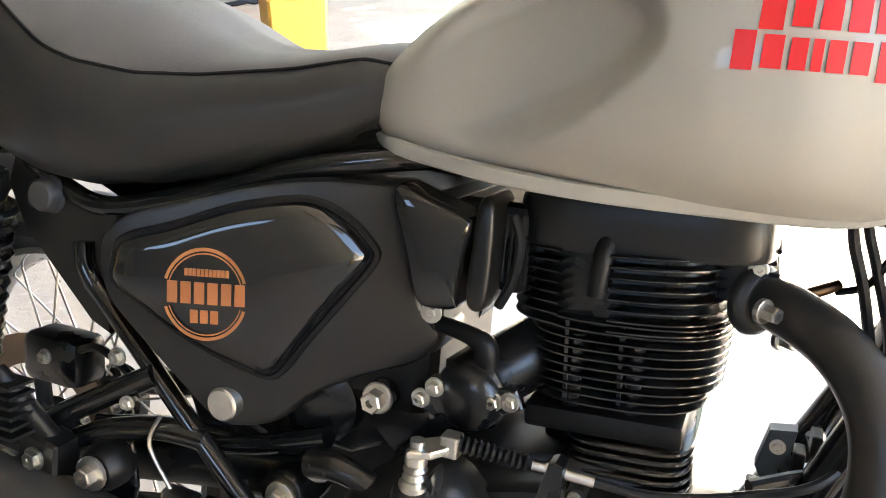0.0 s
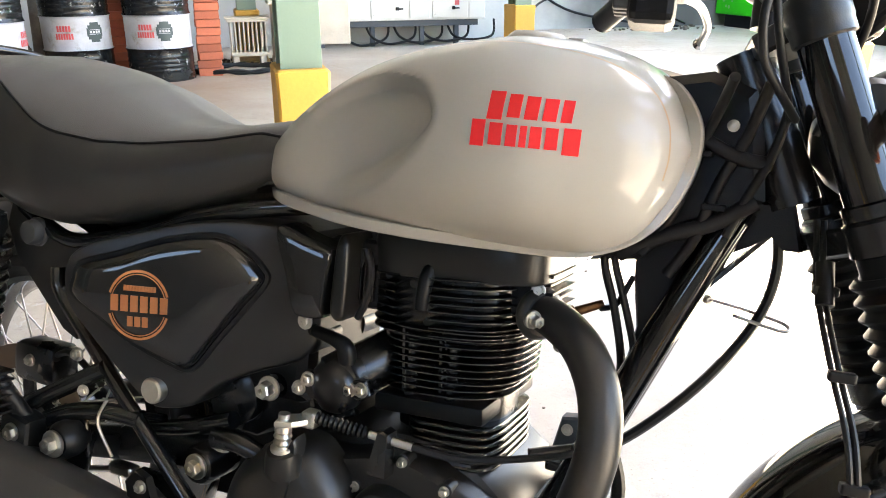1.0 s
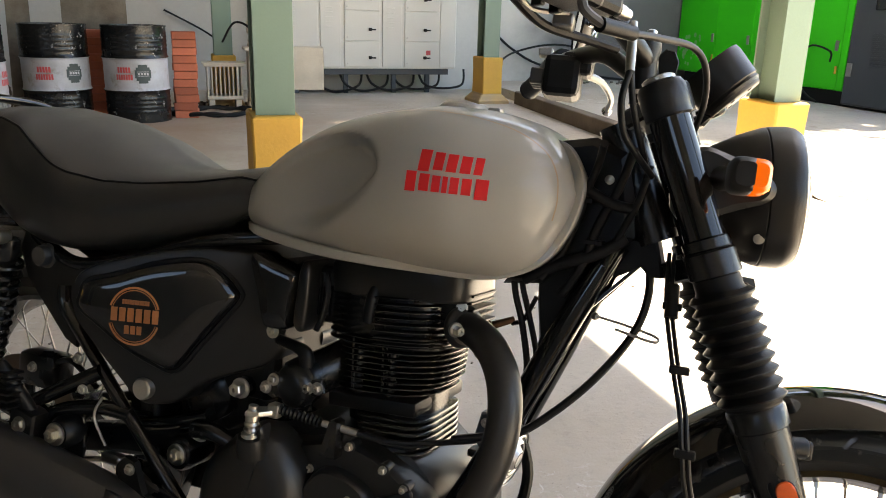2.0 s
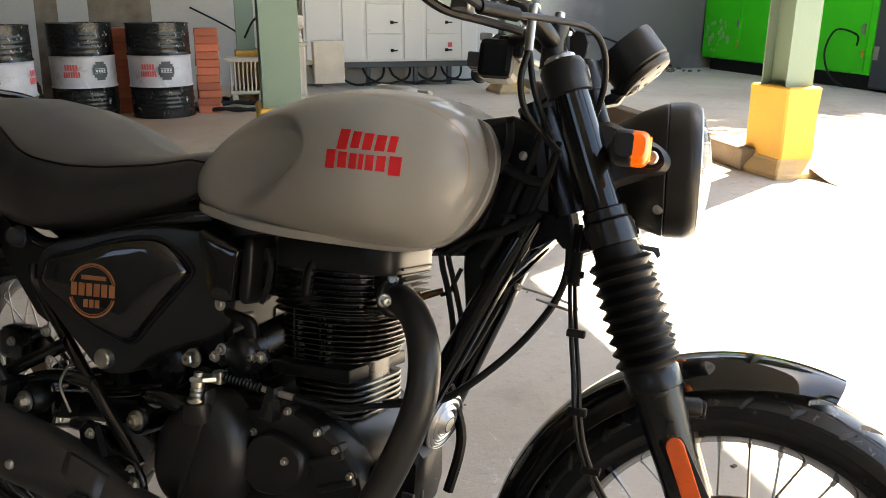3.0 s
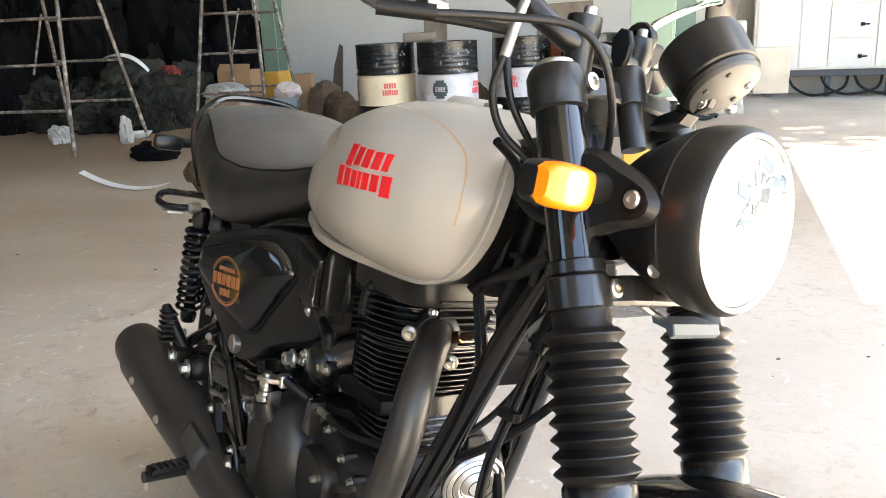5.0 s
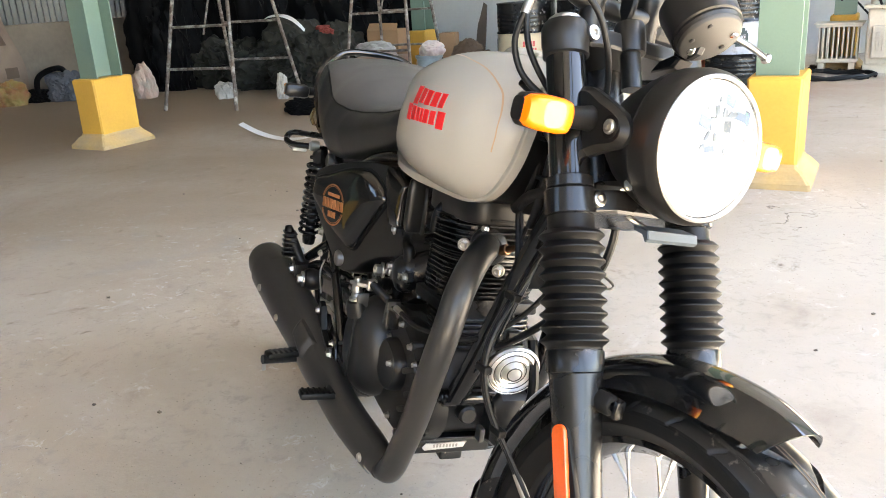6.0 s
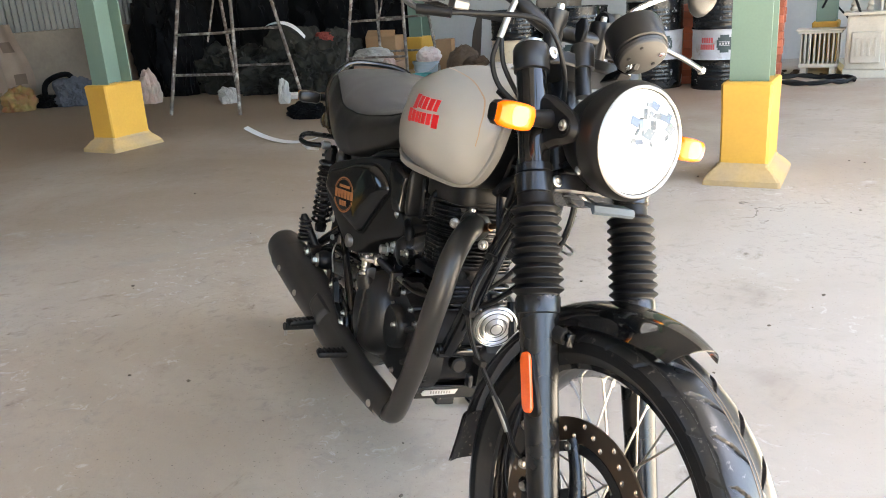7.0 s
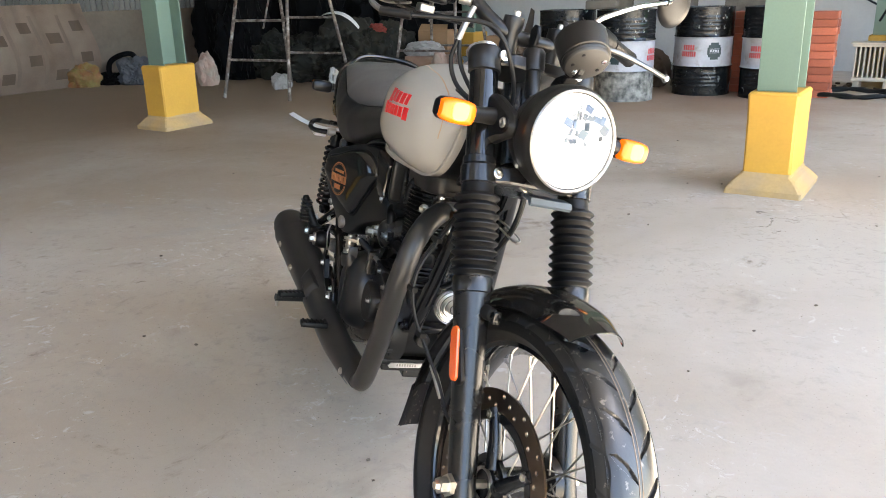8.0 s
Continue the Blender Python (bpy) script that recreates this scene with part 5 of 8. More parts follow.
raised = [(0.690, 0.345), (0.700, 0.392), (0.730, 0.418), (0.775, 0.412), (0.805, 0.392), (0.800, 0.352), (0.772, 0.326), (0.725, 0.318)]
part("oil_filter_cover", dome(raised, lambda a, c: -0.128, 0.024, ((1.0, 0.0), (0.985, 0.5), (0.95, 0.85), (0.88, 1.0), (0.5, 1.0)), 0.012, 4), ENGINEBLACK, ccover)
for x, z in ((0.835, 0.395), (0.858, 0.360), (0.832, 0.320)):
    part("cover_rib", box(-0.034, 0.034, -0.012, 0.0, -0.006, 0.006, 0.004).moved(Matrix.Translation((x, -0.128, z)) @ Matrix.Rotation(radians(-25), 4, "Y")), ENGINEBLACK, ccover)
for p in ((0.759, -0.131, 0.453), (0.697, -0.131, 0.405), (0.816, -0.131, 0.432), (0.851, -0.131, 0.412), (0.879, -0.131, 0.379), (0.775, -0.152, 0.383), (0.709, -0.131, 0.330), (0.888, -0.128, 0.31), (0.86, -0.128, 0.268), (0.742, -0.131, 0.262), (0.80, -0.131, 0.258)):
    part("bolt_boss", lathe([(-0.02, 0.0095), (-0.001, 0.009), (0.0, 0.007)], p, (p[0], p[1] - 1, p[2]), 14), ENGINEBLACK, ccover)
    part("cover_bolt", bolt(p, (0, -1, 0), 0.0052, 0.008, 1.25), STEEL, ccover, smooth=False)
for p, h in (((0.551, -0.112, 0.494), 0.022), ((0.598, -0.116, 0.506), 0.01), ((0.612, -0.118, 0.521), 0.01), ((0.669, -0.112, 0.518), 0.01), ((0.685, -0.110, 0.520), 0.01)):
    bpart("engine_bolt", bolt(p, (0, -1, 0), 0.0115 if h > 0.015 else 0.0068, h, 1.45), STEEL, smooth=False)
bpart("engine_mount", slab([(0.515, 0.46), (0.55, 0.505), (0.59, 0.51), (0.60, 0.47), (0.56, 0.42)], -0.085, -0.06, 0.004), SATIN)
bpart("round_cover", lathe([(0, 0.045), (0.02, 0.045), (0.026, 0.036), (0.026, 0)], (0.475, -0.08, 0.465), (0.475, -0.2, 0.465), 28), SATIN)
starter = bpart("starter_motor", lathe([(0, 0.030), (0.004, 0.036), (0.03, 0.037), (0.034, 0.034), (0.115, 0.034), (0.118, 0.03)], (0.632, -0.098, 0.512), (0.708, -0.02, 0.565), 32), SATIN, "black cylindrical starter motor")
bpart("starter_cover", lathe([(-0.012, 0.004), (-0.011, 0.014), (-0.008, 0.024), (-0.003, 0.031), (0.004, 0.0345), (0.012, 0.036), (0.024, 0.036)], (0.640, -0.112, 0.512), (0.650, -0.05, 0.520), 36), SATIN)
bpart("breather_elbow", tube([(0.60, -0.09, 0.575), (0.635, -0.10, 0.573), (0.652, -0.10, 0.565), (0.655, -0.098, 0.545)], [0.008, 0.009, 0.012, 0.012], 14, 6), RUBBER)
bpart("breather_hose", tube([(0.575, -0.08, 0.575), (0.60, -0.09, 0.575)], 0.009, 12, 2), RUBBER)
bpart("throttle_body", lathe([(0, 0.032), (0.008, 0.032), (0.008, 0.037), (0.012, 0.037), (0.013, 0.033), (0.02, 0.033), (0.021, 0.038), (0.03, 0.038), (0.031, 0.032), (0.06, 0.030)], (0.636, -0.04, 0.652), (0.70, -0.03, 0.650), 28), RUBBER)
bpart("bracket_bolt", bolt((0.602, -0.118, 0.594), (0, -1, 0), 0.006, 0.006, 1.8), STEEL, smooth=False)

bpart("gearbox", slab([(0.42, 0.405), (0.50, 0.40), (0.545, 0.42), (0.62, 0.445), (0.66, 0.47), (0.65, 0.50), (0.50, 0.505), (0.43, 0.475)], 0.10, -0.075, 0.01), SATIN)
bpart("front_bracket", slab([(0.913, 0.509), (0.937, 0.513), (0.934, 0.485), (0.957, 0.447), (0.917, 0.45), (0.905, 0.47)], -0.012, 0.012, 0.003), BRACKET, smooth=False)
bpart("bracket_bolt", bolt((0.922, -0.012, 0.495), (0, -1, 0), 0.005, 0.006), STEEL, smooth=False)
for k in range(3):
    bpart("connector", box(0.925 + 0.012 * k, 0.935 + 0.012 * k, -0.018, 0.01, 0.455 + 0.02 * k, 0.475 + 0.02 * k, 0.002), RUBBER, smooth=False)

# clutch release arm and cable
part("release_boss", lathe([(0, 0.024), (0.02, 0.022), (0.03, 0.019), (0.032, 0.016), (0.032, 0.0)], (0.625, -0.178, 0.426), (0.627, -0.187, 0.455), 24), MATTE, ccover)
rel = bpart("clutch_release", lathe([(0, 0.014), (0.006, 0.014), (0.008, 0.009), (0.012, 0.0115), (0.016, 0.009), (0.02, 0.0115), (0.024, 0.009), (0.026, 0.0105), (0.036, 0.010), (0.038, 0.007), (0.048, 0.007)], (0.626, -0.187, 0.452), (0.630, -0.189, 0.6), 18), STEEL, "bright spring-loaded clutch release shaft")
part("release_arm", slab([(0.617, 0.178), (0.640, 0.156), (0.655, 0.158), (0.656, 0.170), (0.642, 0.194), (0.624, 0.203)], 0.486, 0.494, 0.002, "z").moved(Matrix.Scale(-1, 4, (0, 1, 0))), STEEL, rel, smooth=False)
part("release_clevis", box(0.642, 0.660, -0.176, -0.157, 0.482, 0.503, 0.003), STEEL, rel, smooth=False)
bellows = [(0.003 * i, 0.0085 if i % 2 else 0.0058) for i in range(23)]
bpart("cable_bellows", lathe(bellows, (0.655, -0.166, 0.495), (0.722, -0.150, 0.485), 14), RUBBER)
bpart("cable_adjuster", lathe([(0, 0.005), (0.012, 0.005), (0.012, 0.0085), (0.02, 0.0085), (0.02, 0.0055), (0.055, 0.0055)], (0.722, -0.150, 0.485), (0.80, -0.141, 0.479), 12), STEEL)
bpart("cable_bracket", slab([(0.726, 0.44), (0.752, 0.44), (0.752, 0.494), (0.744, 0.497), (0.738, 0.494)], -0.162, -0.138, 0.002), SATIN)
bpart("clutch_cable", tube([(0.775, -0.144, 0.481), (0.83, -0.132, 0.476), (0.90, -0.11, 0.487), (0.96, -0.08, 0.505), (1.0, -0.02, 0.56), (1.03, 0.03, 0.65)], 0.0045, 8, 8), CABLE)

# -- exhaust --
EX = [(0.872, -0.035, 0.640), (0.905, -0.060, 0.640), (0.948, -0.096, 0.624), (0.978, -0.125, 0.588), (0.988, -0.140, 0.537), (0.979, -0.148, 0.480), (0.956, -0.150, 0.415), (0.925, -0.149, 0.345), (0.893, -0.153, 0.275), (0.868, -0.155, 0.228), (0.845, -0.157, 0.207), (0.81, -0.162, 0.208)]
pipe = bpart("exhaust_pipe", tube(EX, [0.021] + [0.0235] * 10 + [0.026], 24, 8), EXHAUST, "matte black exhaust header pipe")
part("port_flange", lathe([(0, 0.031), (0.006, 0.033), (0.012, 0.031), (0.016, 0.026)], (0.876, -0.038, 0.640), (0.905, -0.060, 0.640), 28), EXHAUST, pipe)
for p in ((0.885, -0.088, 0.643), (0.905, -0.028, 0.605)):
    part("port_nut", bolt(p, (0.75, -0.6, 0), 0.0072, 0.018, 1.5), STEEL, pipe, smooth=False)
SA, SB = Vector((0.835, -0.158, 0.205)), Vector((0.045, -0.272, 0.366))
sil_prof = [(0.0, 0.026), (0.03, 0.031), (0.10, 0.040), (0.25, 0.047), (0.45, 0.051), (0.70, 0.053), (0.79, 0.052), (0.81, 0.048), (0.815, 0.040), (0.80, 0.034), (0.76, 0.030)]
ax_s = (SB - SA).normalized()
out_s = Vector((0.0, -1, 0.05))
out_s = (out_s - ax_s * out_s.dot(ax_s)).normalized()
up_s = ax_s.cross(out_s)


def sil_axis(t):
    """The slim front of the silencer hangs a little below the line of the wide rear."""
    dip = smooth01(t / 0.2) * smooth01((0.46 - t) / 0.14)
    return SA + ax_s * t + Vector((0, -0.007, -0.012)) * dip


SR = [(0.0, 0.026), (0.05, 0.031), (0.15, 0.034), (0.30, 0.036), (0.36, 0.040), (0.44, 0.048), (0.52, 0.051), (0.62, 0.0525), (0.72, 0.053)]
steps = [0.72 * i / 24 for i in range(25)]
sil = bpart("silencer", tube([sil_axis(t) for t in steps], [flow(t, [a for a, _ in SR], [b for _, b in SR]) for t in steps], 32, 2), EXHAUST, "matte black tapered silencer")
part("end_cap", lathe([(0.70, 0.051), (0.715, 0.0534)] + sil_prof[6:], SA, SB, 36), EXHAUST, sil)


def shield(t0, t1, a0, a1, lift):
    v = []
    for i in range(25):
        t = t0 + (t1 - t0) * i / 24
        r = flow(t, [a for a, _ in SR], [b for _, b in SR]) + lift
        for j in range(13):
            w_ = radians(a0 + (a1 - a0) * j / 12)
            v.append(sil_axis(t) + (out_s * math.cos(w_) + up_s * math.sin(w_)) * r)
    return Shape().add(v, grid_faces(25, 13))


part("heat_shield", shield(0.02, 0.74, -62, 62, 0.005), EXHAUST, sil, "bolted matte black heat shield")
for p in ((0.195, 0.369), (0.33, 0.297), (0.80, 0.222)):
    t = (SA.x - p[0]) / (SA.x - SB.x) * (SB - SA).length
    r = flow(t, [a for a, _ in SR], [b for _, b in SR]) + 0.005
    c = sil_axis(t) + out_s * r
    part("shield_screw", lathe([(0, 0.0085), (0.002, 0.0085), (0.005, 0.006), (0.006, 0.0)], c, c + out_s, 14), STEEL, sil)
DP = Vector((0.45, -0.254, 0.315))
dt = (SA.x - DP.x) / (SA.x - SB.x) * (SB - SA).length
da = math.atan2((DP - sil_axis(dt)).dot(up_s), (DP - sil_axis(dt)).dot(out_s))
dent = []
for i in range(17):
    for j in range(17):
        e1, e2 = i / 8 - 1, j / 8 - 1
        t, w_ = dt + 0.042 * e1 + 0.008 * e2, da + radians(26) * e2 * (1 - 0.25 * e1)
        r = flow(t, [a for a, _ in SR], [b for _, b in SR]) + 0.004 + 0.009 * smooth01((1 - max(abs(e1), abs(e2))) / 0.4)
        dent.append(sil_axis(t) + (out_s * math.cos(w_) + up_s * math.sin(w_)) * r)
part("shield_bulge", Shape().add(dent, grid_faces(17, 17)), EXHAUST, sil)

# -- pegs, pedals and bracket plate --
bpart("peg_plate", slab([(0.40, 0.345), (0.43, 0.352), (0.455, 0.338), (0.490, 0.332), (0.512, 0.325), (0.530, 0.305), (0.538, 0.28), (0.525, 0.255), (0.50, 0.262), (0.462, 0.285), (0.425, 0.30), (0.395, 0.305), (0.385, 0.33), (0.405, 0.35)], -0.194, -0.184, 0.003), SATIN, "black footrest bracket plate")
for p in ((0.505, -0.194, 0.312), (0.522, -0.194, 0.275)):
    bpart("bracket_bolt", bolt(p, (0, -1, 0), 0.0065, 0.008, 1.4), STEEL, smooth=False)
bpart("foot_bolt", bolt((0.286, -0.222, 0.387), (0, -1, 0), 0.011, 0.016, 1.7), STEEL, smooth=False)
bpart("rubber_mount", lathe([(0, 0.022), (0.012, 0.026), (0.03, 0.026), (0.04, 0.02)], (0.286, -0.18, 0.387), (0.286, -0.25, 0.387), 20), RUBBER)
bpart("axle_nut", bolt((0.463, -0.146, 0.374), (0, -1, 0), 0.011, 0.014, 1.6), STEEL, smooth=False)
bpart("pivot_boss", lathe([(0, 0.028), (0.05, 0.028), (0.056, 0.024), (0.056, 0.0)], (0.463, -0.09, 0.374), (0.463, -0.2, 0.374), 28), SATIN)
bpart("pedal_pivot_plate", slab([(0.352, 0.285), (0.348, 0.33), (0.375, 0.352), (0.45, 0.35), (0.458, 0.29)], -0.158, -0.148, 0.003), SATIN, smooth=False)
bpart("hanger_plate", slab([(0.272, 0.30), (0.268, 0.405), (0.285, 0.418), (0.305, 0.41), (0.312, 0.36), (0.296, 0.30)], -0.188, -0.182, 0.002), SATIN, "black silencer hanger plate", smooth=False)
bpart("brake_clevis", box(0.318, 0.362, -0.162, -0.142, 0.330, 0.348, 0.005), STEEL, "zinc-plated brake rod clevis", smooth=False)
PEG = Matrix.Translation((0.477, -0.275, 0.279)) @ Matrix.Rotation(radians(-76), 4, "Z")
peg = bpart("rider_footrest", tube([(0.45, -0.19, 0.262), (0.487, -0.335, 0.270)], 0.010, 10, 1), MATTE, "black rider footrest with a rubber pad")
part("peg_rubber", box(-0.062, 0.055, -0.015, 0.015, -0.005, 0.009, 0.005).moved(PEG), RUBBER, peg, "worn rubber pad")
for k in range(9):
    part("pad_rib", box(-0.052 + 0.0115 * k, -0.046 + 0.0115 * k, -0.0125, 0.0125, 0.008, 0.0096, 0.001).moved(PEG), GREYCAP, peg, smooth=False)
part("peg_bolt", bolt((0.452, -0.203, 0.276), (0.25, -1, 0), 0.008, 0.008, 1.4), STEEL, peg, smooth=False)
part("peg_stud", lathe([(0, 0.004), (0.02, 0.004)], (0.485, -0.33, 0.265), (0.485, -0.33, 0.2), 8), STEEL, peg)
pp = bpart("pillion_footrest", tube([(0.225, -0.215, 0.405), (0.20, -0.245, 0.47), (0.19, -0.25, 0.49)], [0.011, 0.013, 0.008], 10, 4), RUBBER, "folded pillion footrest with a ribbed rubber")
for k in range(6):
    part("rib", box(0.185, 0.222, -0.262, -0.232, 0.42 + k * 0.011, 0.424 + k * 0.011, 0.001), RUBBER, pp, smooth=False)
bpart("pillion_bracket", slab([(0.19, 0.365), (0.245, 0.36), (0.25, 0.41), (0.2, 0.42)], -0.235, -0.20, 0.004), MATTE, smooth=False)
bpart("bracket_bolt", bolt((0.222, -0.236, 0.392), (0, -1, 0), 0.010, 0.009, 1.3), STEEL, smooth=False)
pedal = bpart("brake_pedal", tube([(0.46, -0.195, 0.235), (0.53, -0.205, 0.25), (0.60, -0.215, 0.262), (0.64, -0.225, 0.262)], 0.008, 10, 6), MATTE, "black rear brake pedal")
part("pedal_pad", box(0.630, 0.662, -0.285, -0.215, 0.257, 0.271, 0.005), RUBBER, pedal)
for k in range(6):
    part("pad_rib", box(0.632, 0.660, -0.280 + 0.011 * k, -0.275 + 0.011 * k, 0.270, 0.2725, 0.001), RUBBER, pedal, smooth=False)
bpart("brake_rod", tube([(0.345, -0.152, 0.340), (0.20, -0.15, 0.305), (0.06, -0.14, 0.28)], 0.005, 8, 4), STEEL)

for p, d_, r_ in (((0.183, -0.236, 0.378), (0, -1, 0.1), 0.0105), ((0.176, -0.205, 0.424), (0, -1, 0), 0.0085), ((0.291, -0.19, 0.505), (0, -1, 0), 0.0075), ((0.302, -0.19, 0.456), (0.3, -1, 0), 0.006), ((0.509, -0.15, 0.422), (0, -1, 0), 0.011), ((0.431, -0.212, 0.362), (0, -1, 0), 0.0068), ((0.422, -0.21, 0.316), (0, -1, 0), 0.0068), ((0.469, -0.208, 0.298), (0, -1, 0), 0.0068), ((0.521, -0.20, 0.294), (0, -1, 0), 0.009)):
    bpart("bracket_bolt", bolt(p, d_, r_, r_ * 1.1, 1.35), STEEL, smooth=False)
bpart("bracket_tab", slab([(0.398, 0.36), (0.415, 0.378), (0.434, 0.372), (0.445, 0.345), (0.455, 0.325), (0.49, 0.315), (0.52, 0.31), (0.525, 0.28), (0.49, 0.275), (0.425, 0.295), (0.405, 0.33)], -0.208, -0.196, 0.002), MATTE, smooth=False)
bpart("rear_brake_lever", tube([(0.50, -0.15, 0.425), (0.535, -0.155, 0.43), (0.57, -0.15, 0.418)], [0.016, 0.014, 0.012], 12, 4), SATIN)
bpart("return_spring", tube([(0.345, -0.19, 0.452), (0.335, -0.195, 0.42), (0.362, -0.195, 0.378)], 0.0022, 6, 6), STEEL)
bpart("loom_wire", tube([(0.36, -0.178, 0.60), (0.352, -0.19, 0.56), (0.368, -0.182, 0.50)], 0.0035, 6, 6), CABLE)

bpart("throttle_housing", box(0.598, 0.682, -0.078, 0.05, 0.612, 0.700, 0.012), RUBBER, smooth=False)
for k in range(4):
    bpart("housing_clip", box(0.655 + 0.006 * k, 0.658 + 0.006 * k, -0.084, -0.076, 0.625, 0.69 - 0.006 * k, 0.001), SATIN, smooth=False)
bpart("idle_hose", tube([(0.662, -0.082, 0.69), (0.672, -0.085, 0.665), (0.668, -0.084, 0.63), (0.655, -0.08, 0.60)], 0.005, 8, 6), CABLE)
bpart("inner_frame_plate", slab([(0.30, 0.22), (0.29, 0.44), (0.36, 0.49), (0.59, 0.50), (0.62, 0.24)], 0.045, 0.11, 0.008), RUBBER, smooth=False)
bpart("mount_lug", lathe([(0, 0.017), (0.04, 0.017)], (0.551, -0.075, 0.494), (0.551, -0.2, 0.494), 18), SATIN)
bpart("starter_flange", slab([(0.592, 0.498), (0.606, 0.53), (0.622, 0.53), (0.63, 0.50), (0.61, 0.49)], -0.117, -0.105, 0.002), SATIN, smooth=False)
bpart("starter_flange", slab([(0.655, 0.51), (0.662, 0.53), (0.69, 0.532), (0.698, 0.515), (0.68, 0.505)], -0.111, -0.098, 0.002), SATIN, smooth=False)

# -- down tubes, horn --
for sgn in (-1, 1):
    bpart("down_tube", tube([(1.085, sgn * 0.022, 0.79), (1.045, sgn * 0.036, 0.70), (1.012, sgn * 0.046, 0.62), (0.975, sgn * 0.056, 0.53), (0.937, sgn * 0.066, 0.44), (0.907, sgn * 0.073, 0.378)], 0.0185, 16, 6), GLOSS, "black frame down tube")



def gusset_plate():
    """A web across the front of the down tubes, narrowing upwards, with a long rounded window."""
    along, out = Vector((0.658, 0, 0.753)), Vector((0.753, 0, -0.658))
    outer = [(0.0, -0.034), (0.05, -0.037), (0.10, -0.031), (0.148, -0.018), (0.153, 0.0), (0.148, 0.018), (0.10, 0.031), (0.05, 0.037), (0.0, 0.034), (-0.006, 0.018), (-0.008, 0.0), (-0.006, -0.018)]
    hole = [(0.040, -0.017), (0.062, -0.021), (0.098, -0.016), (0.122, -0.009), (0.126, 0.0), (0.122, 0.009), (0.098, 0.016), (0.062, 0.021), (0.040, 0.017), (0.034, 0.010), (0.032, 0.0), (0.034, -0.010)]
    v = []
    for o, d in ((outer, 0.0), (outer, 0.005), (hole, 0.005), (hole, 0.0)):
        v += [Vector((1.019, y, 0.655)) + along * l_ + out * d for l_, y in o]
    return Shape().add(v, grid_faces(4, len(outer), True, True))


bpart("head_gusset", gusset_plate(), SATIN, "black frame gusset with a long cut-out", smooth=False)
bpart("coil_cover", slab([(0.978, 0.745), (0.981, 0.695), (0.990, 0.64), (0.983, 0.60), (1.0, 0.605), (1.036, 0.678), (1.068, 0.735), (1.102, 0.752), (1.122, 0.766), (1.136, 0.752), (1.152, 0.752), (1.138, 0.80), (1.05, 0.80)], -0.022, 0.022, 0.004), RUBBER, "black coil cover under the tank")
bpart("head_shroud", slab([(0.985, 0.922), (1.04, 0.932), (1.085, 0.915), (1.10, 0.86), (1.108, 0.80), (1.07, 0.775), (1.02, 0.755), (0.985, 0.72), (0.93, 0.712), (0.95, 0.74), (1.01, 0.79), (1.03, 0.85), (1.015, 0.90)], -0.042, 0.042, 0.012), RUBBER, "black head stock cover")
bpart("shroud_screw", lathe([(0, 0.0065), (0.003, 0.0065), (0.004, 0.004), (0.004, 0)], (1.068, -0.047, 0.876), (1.068, -0.1, 0.876), 12), STEEL)
for pts, r in (
    ([(1.07, -0.12, 0.92), (1.055, -0.075, 0.89), (1.035, -0.055, 0.84), (1.02, -0.052, 0.78), (0.99, -0.05, 0.73)], 0.0055),
    ([(1.10, -0.07, 0.92), (1.085, -0.058, 0.87), (1.06, -0.052, 0.81), (1.045, -0.05, 0.755), (1.02, -0.045, 0.71)], 0.0062),
    ([(1.12, -0.055, 0.90), (1.11, -0.055, 0.85), (1.09, -0.05, 0.80), (1.075, -0.045, 0.76)], 0.0050),
    ([(1.005, -0.05, 0.90), (1.03, -0.055, 0.868), (1.075, -0.058, 0.845), (1.11, -0.05, 0.84)], 0.0075),
    ([(0.965, -0.045, 0.725), (1.01, -0.05, 0.752), (1.06, -0.05, 0.772), (1.10, -0.045, 0.80)], 0.0090),
):
    bpart("loom_cable", tube(pts, r, 10, 6), CABLE)
for p in ((1.04, -0.056, 0.845), (1.06, -0.055, 0.79)):
    bpart("cable_tie", box(p[0] - 0.012, p[0] + 0.012, p[1] - 0.009, p[1] + 0.009, p[2] - 0.003, p[2] + 0.003, 0.001), RUBBER, smooth=False)
bpart("head_stock", lathe([(0, 0.03), (0.17, 0.03)], HEAD - AXIS * 0.09, HEAD + AXIS * 0.1, 24), SATIN)
bpart("hose_guide", tube([(1.062, 0.012, 0.680), (1.10, 0.026, 0.672), (1.142, 0.034, 0.662), (1.150, 0.030, 0.656), (1.138, 0.024, 0.655), (1.09, 0.012, 0.666)], 0.0022, 8, 6), STEEL)
bpart("guide_bolt", bolt((1.060, 0.010, 0.680), (0.6, -0.8, 0), 0.005, 0.008, 1.2), STEEL, smooth=False)
hc, hd = Vector((0.968, -0.004, 0.450)), Vector((1.0, -0.10, -0.22)).normalized()
horn = bpart("horn", lathe([(-0.03, 0.0), (-0.03, 0.022), (-0.012, 0.03), (-0.008, 0.046), (0.0, 0.047), (0.004, 0.044), (0.0, 0.041), (0.004, 0.036), (0.0, 0.031), (0.006, 0.026), (0.002, 0.02), (0.01, 0.014), (0.011, 0.0)], hc, hc + hd, 40, False), HORNPLATE, "round bright horn with pressed rings")
for r_, l_ in ((0.0425, 0.0026), (0.0335, 0.0026), (0.0225, 0.0038), (0.0125, 0.0102)):
    part("pressed_ring", lathe([(l_, r_ + 0.0012), (l_ + 0.0006, r_), (l_, r_ - 0.0012)], hc, hc + hd, 40, False), GREYCAP, horn)
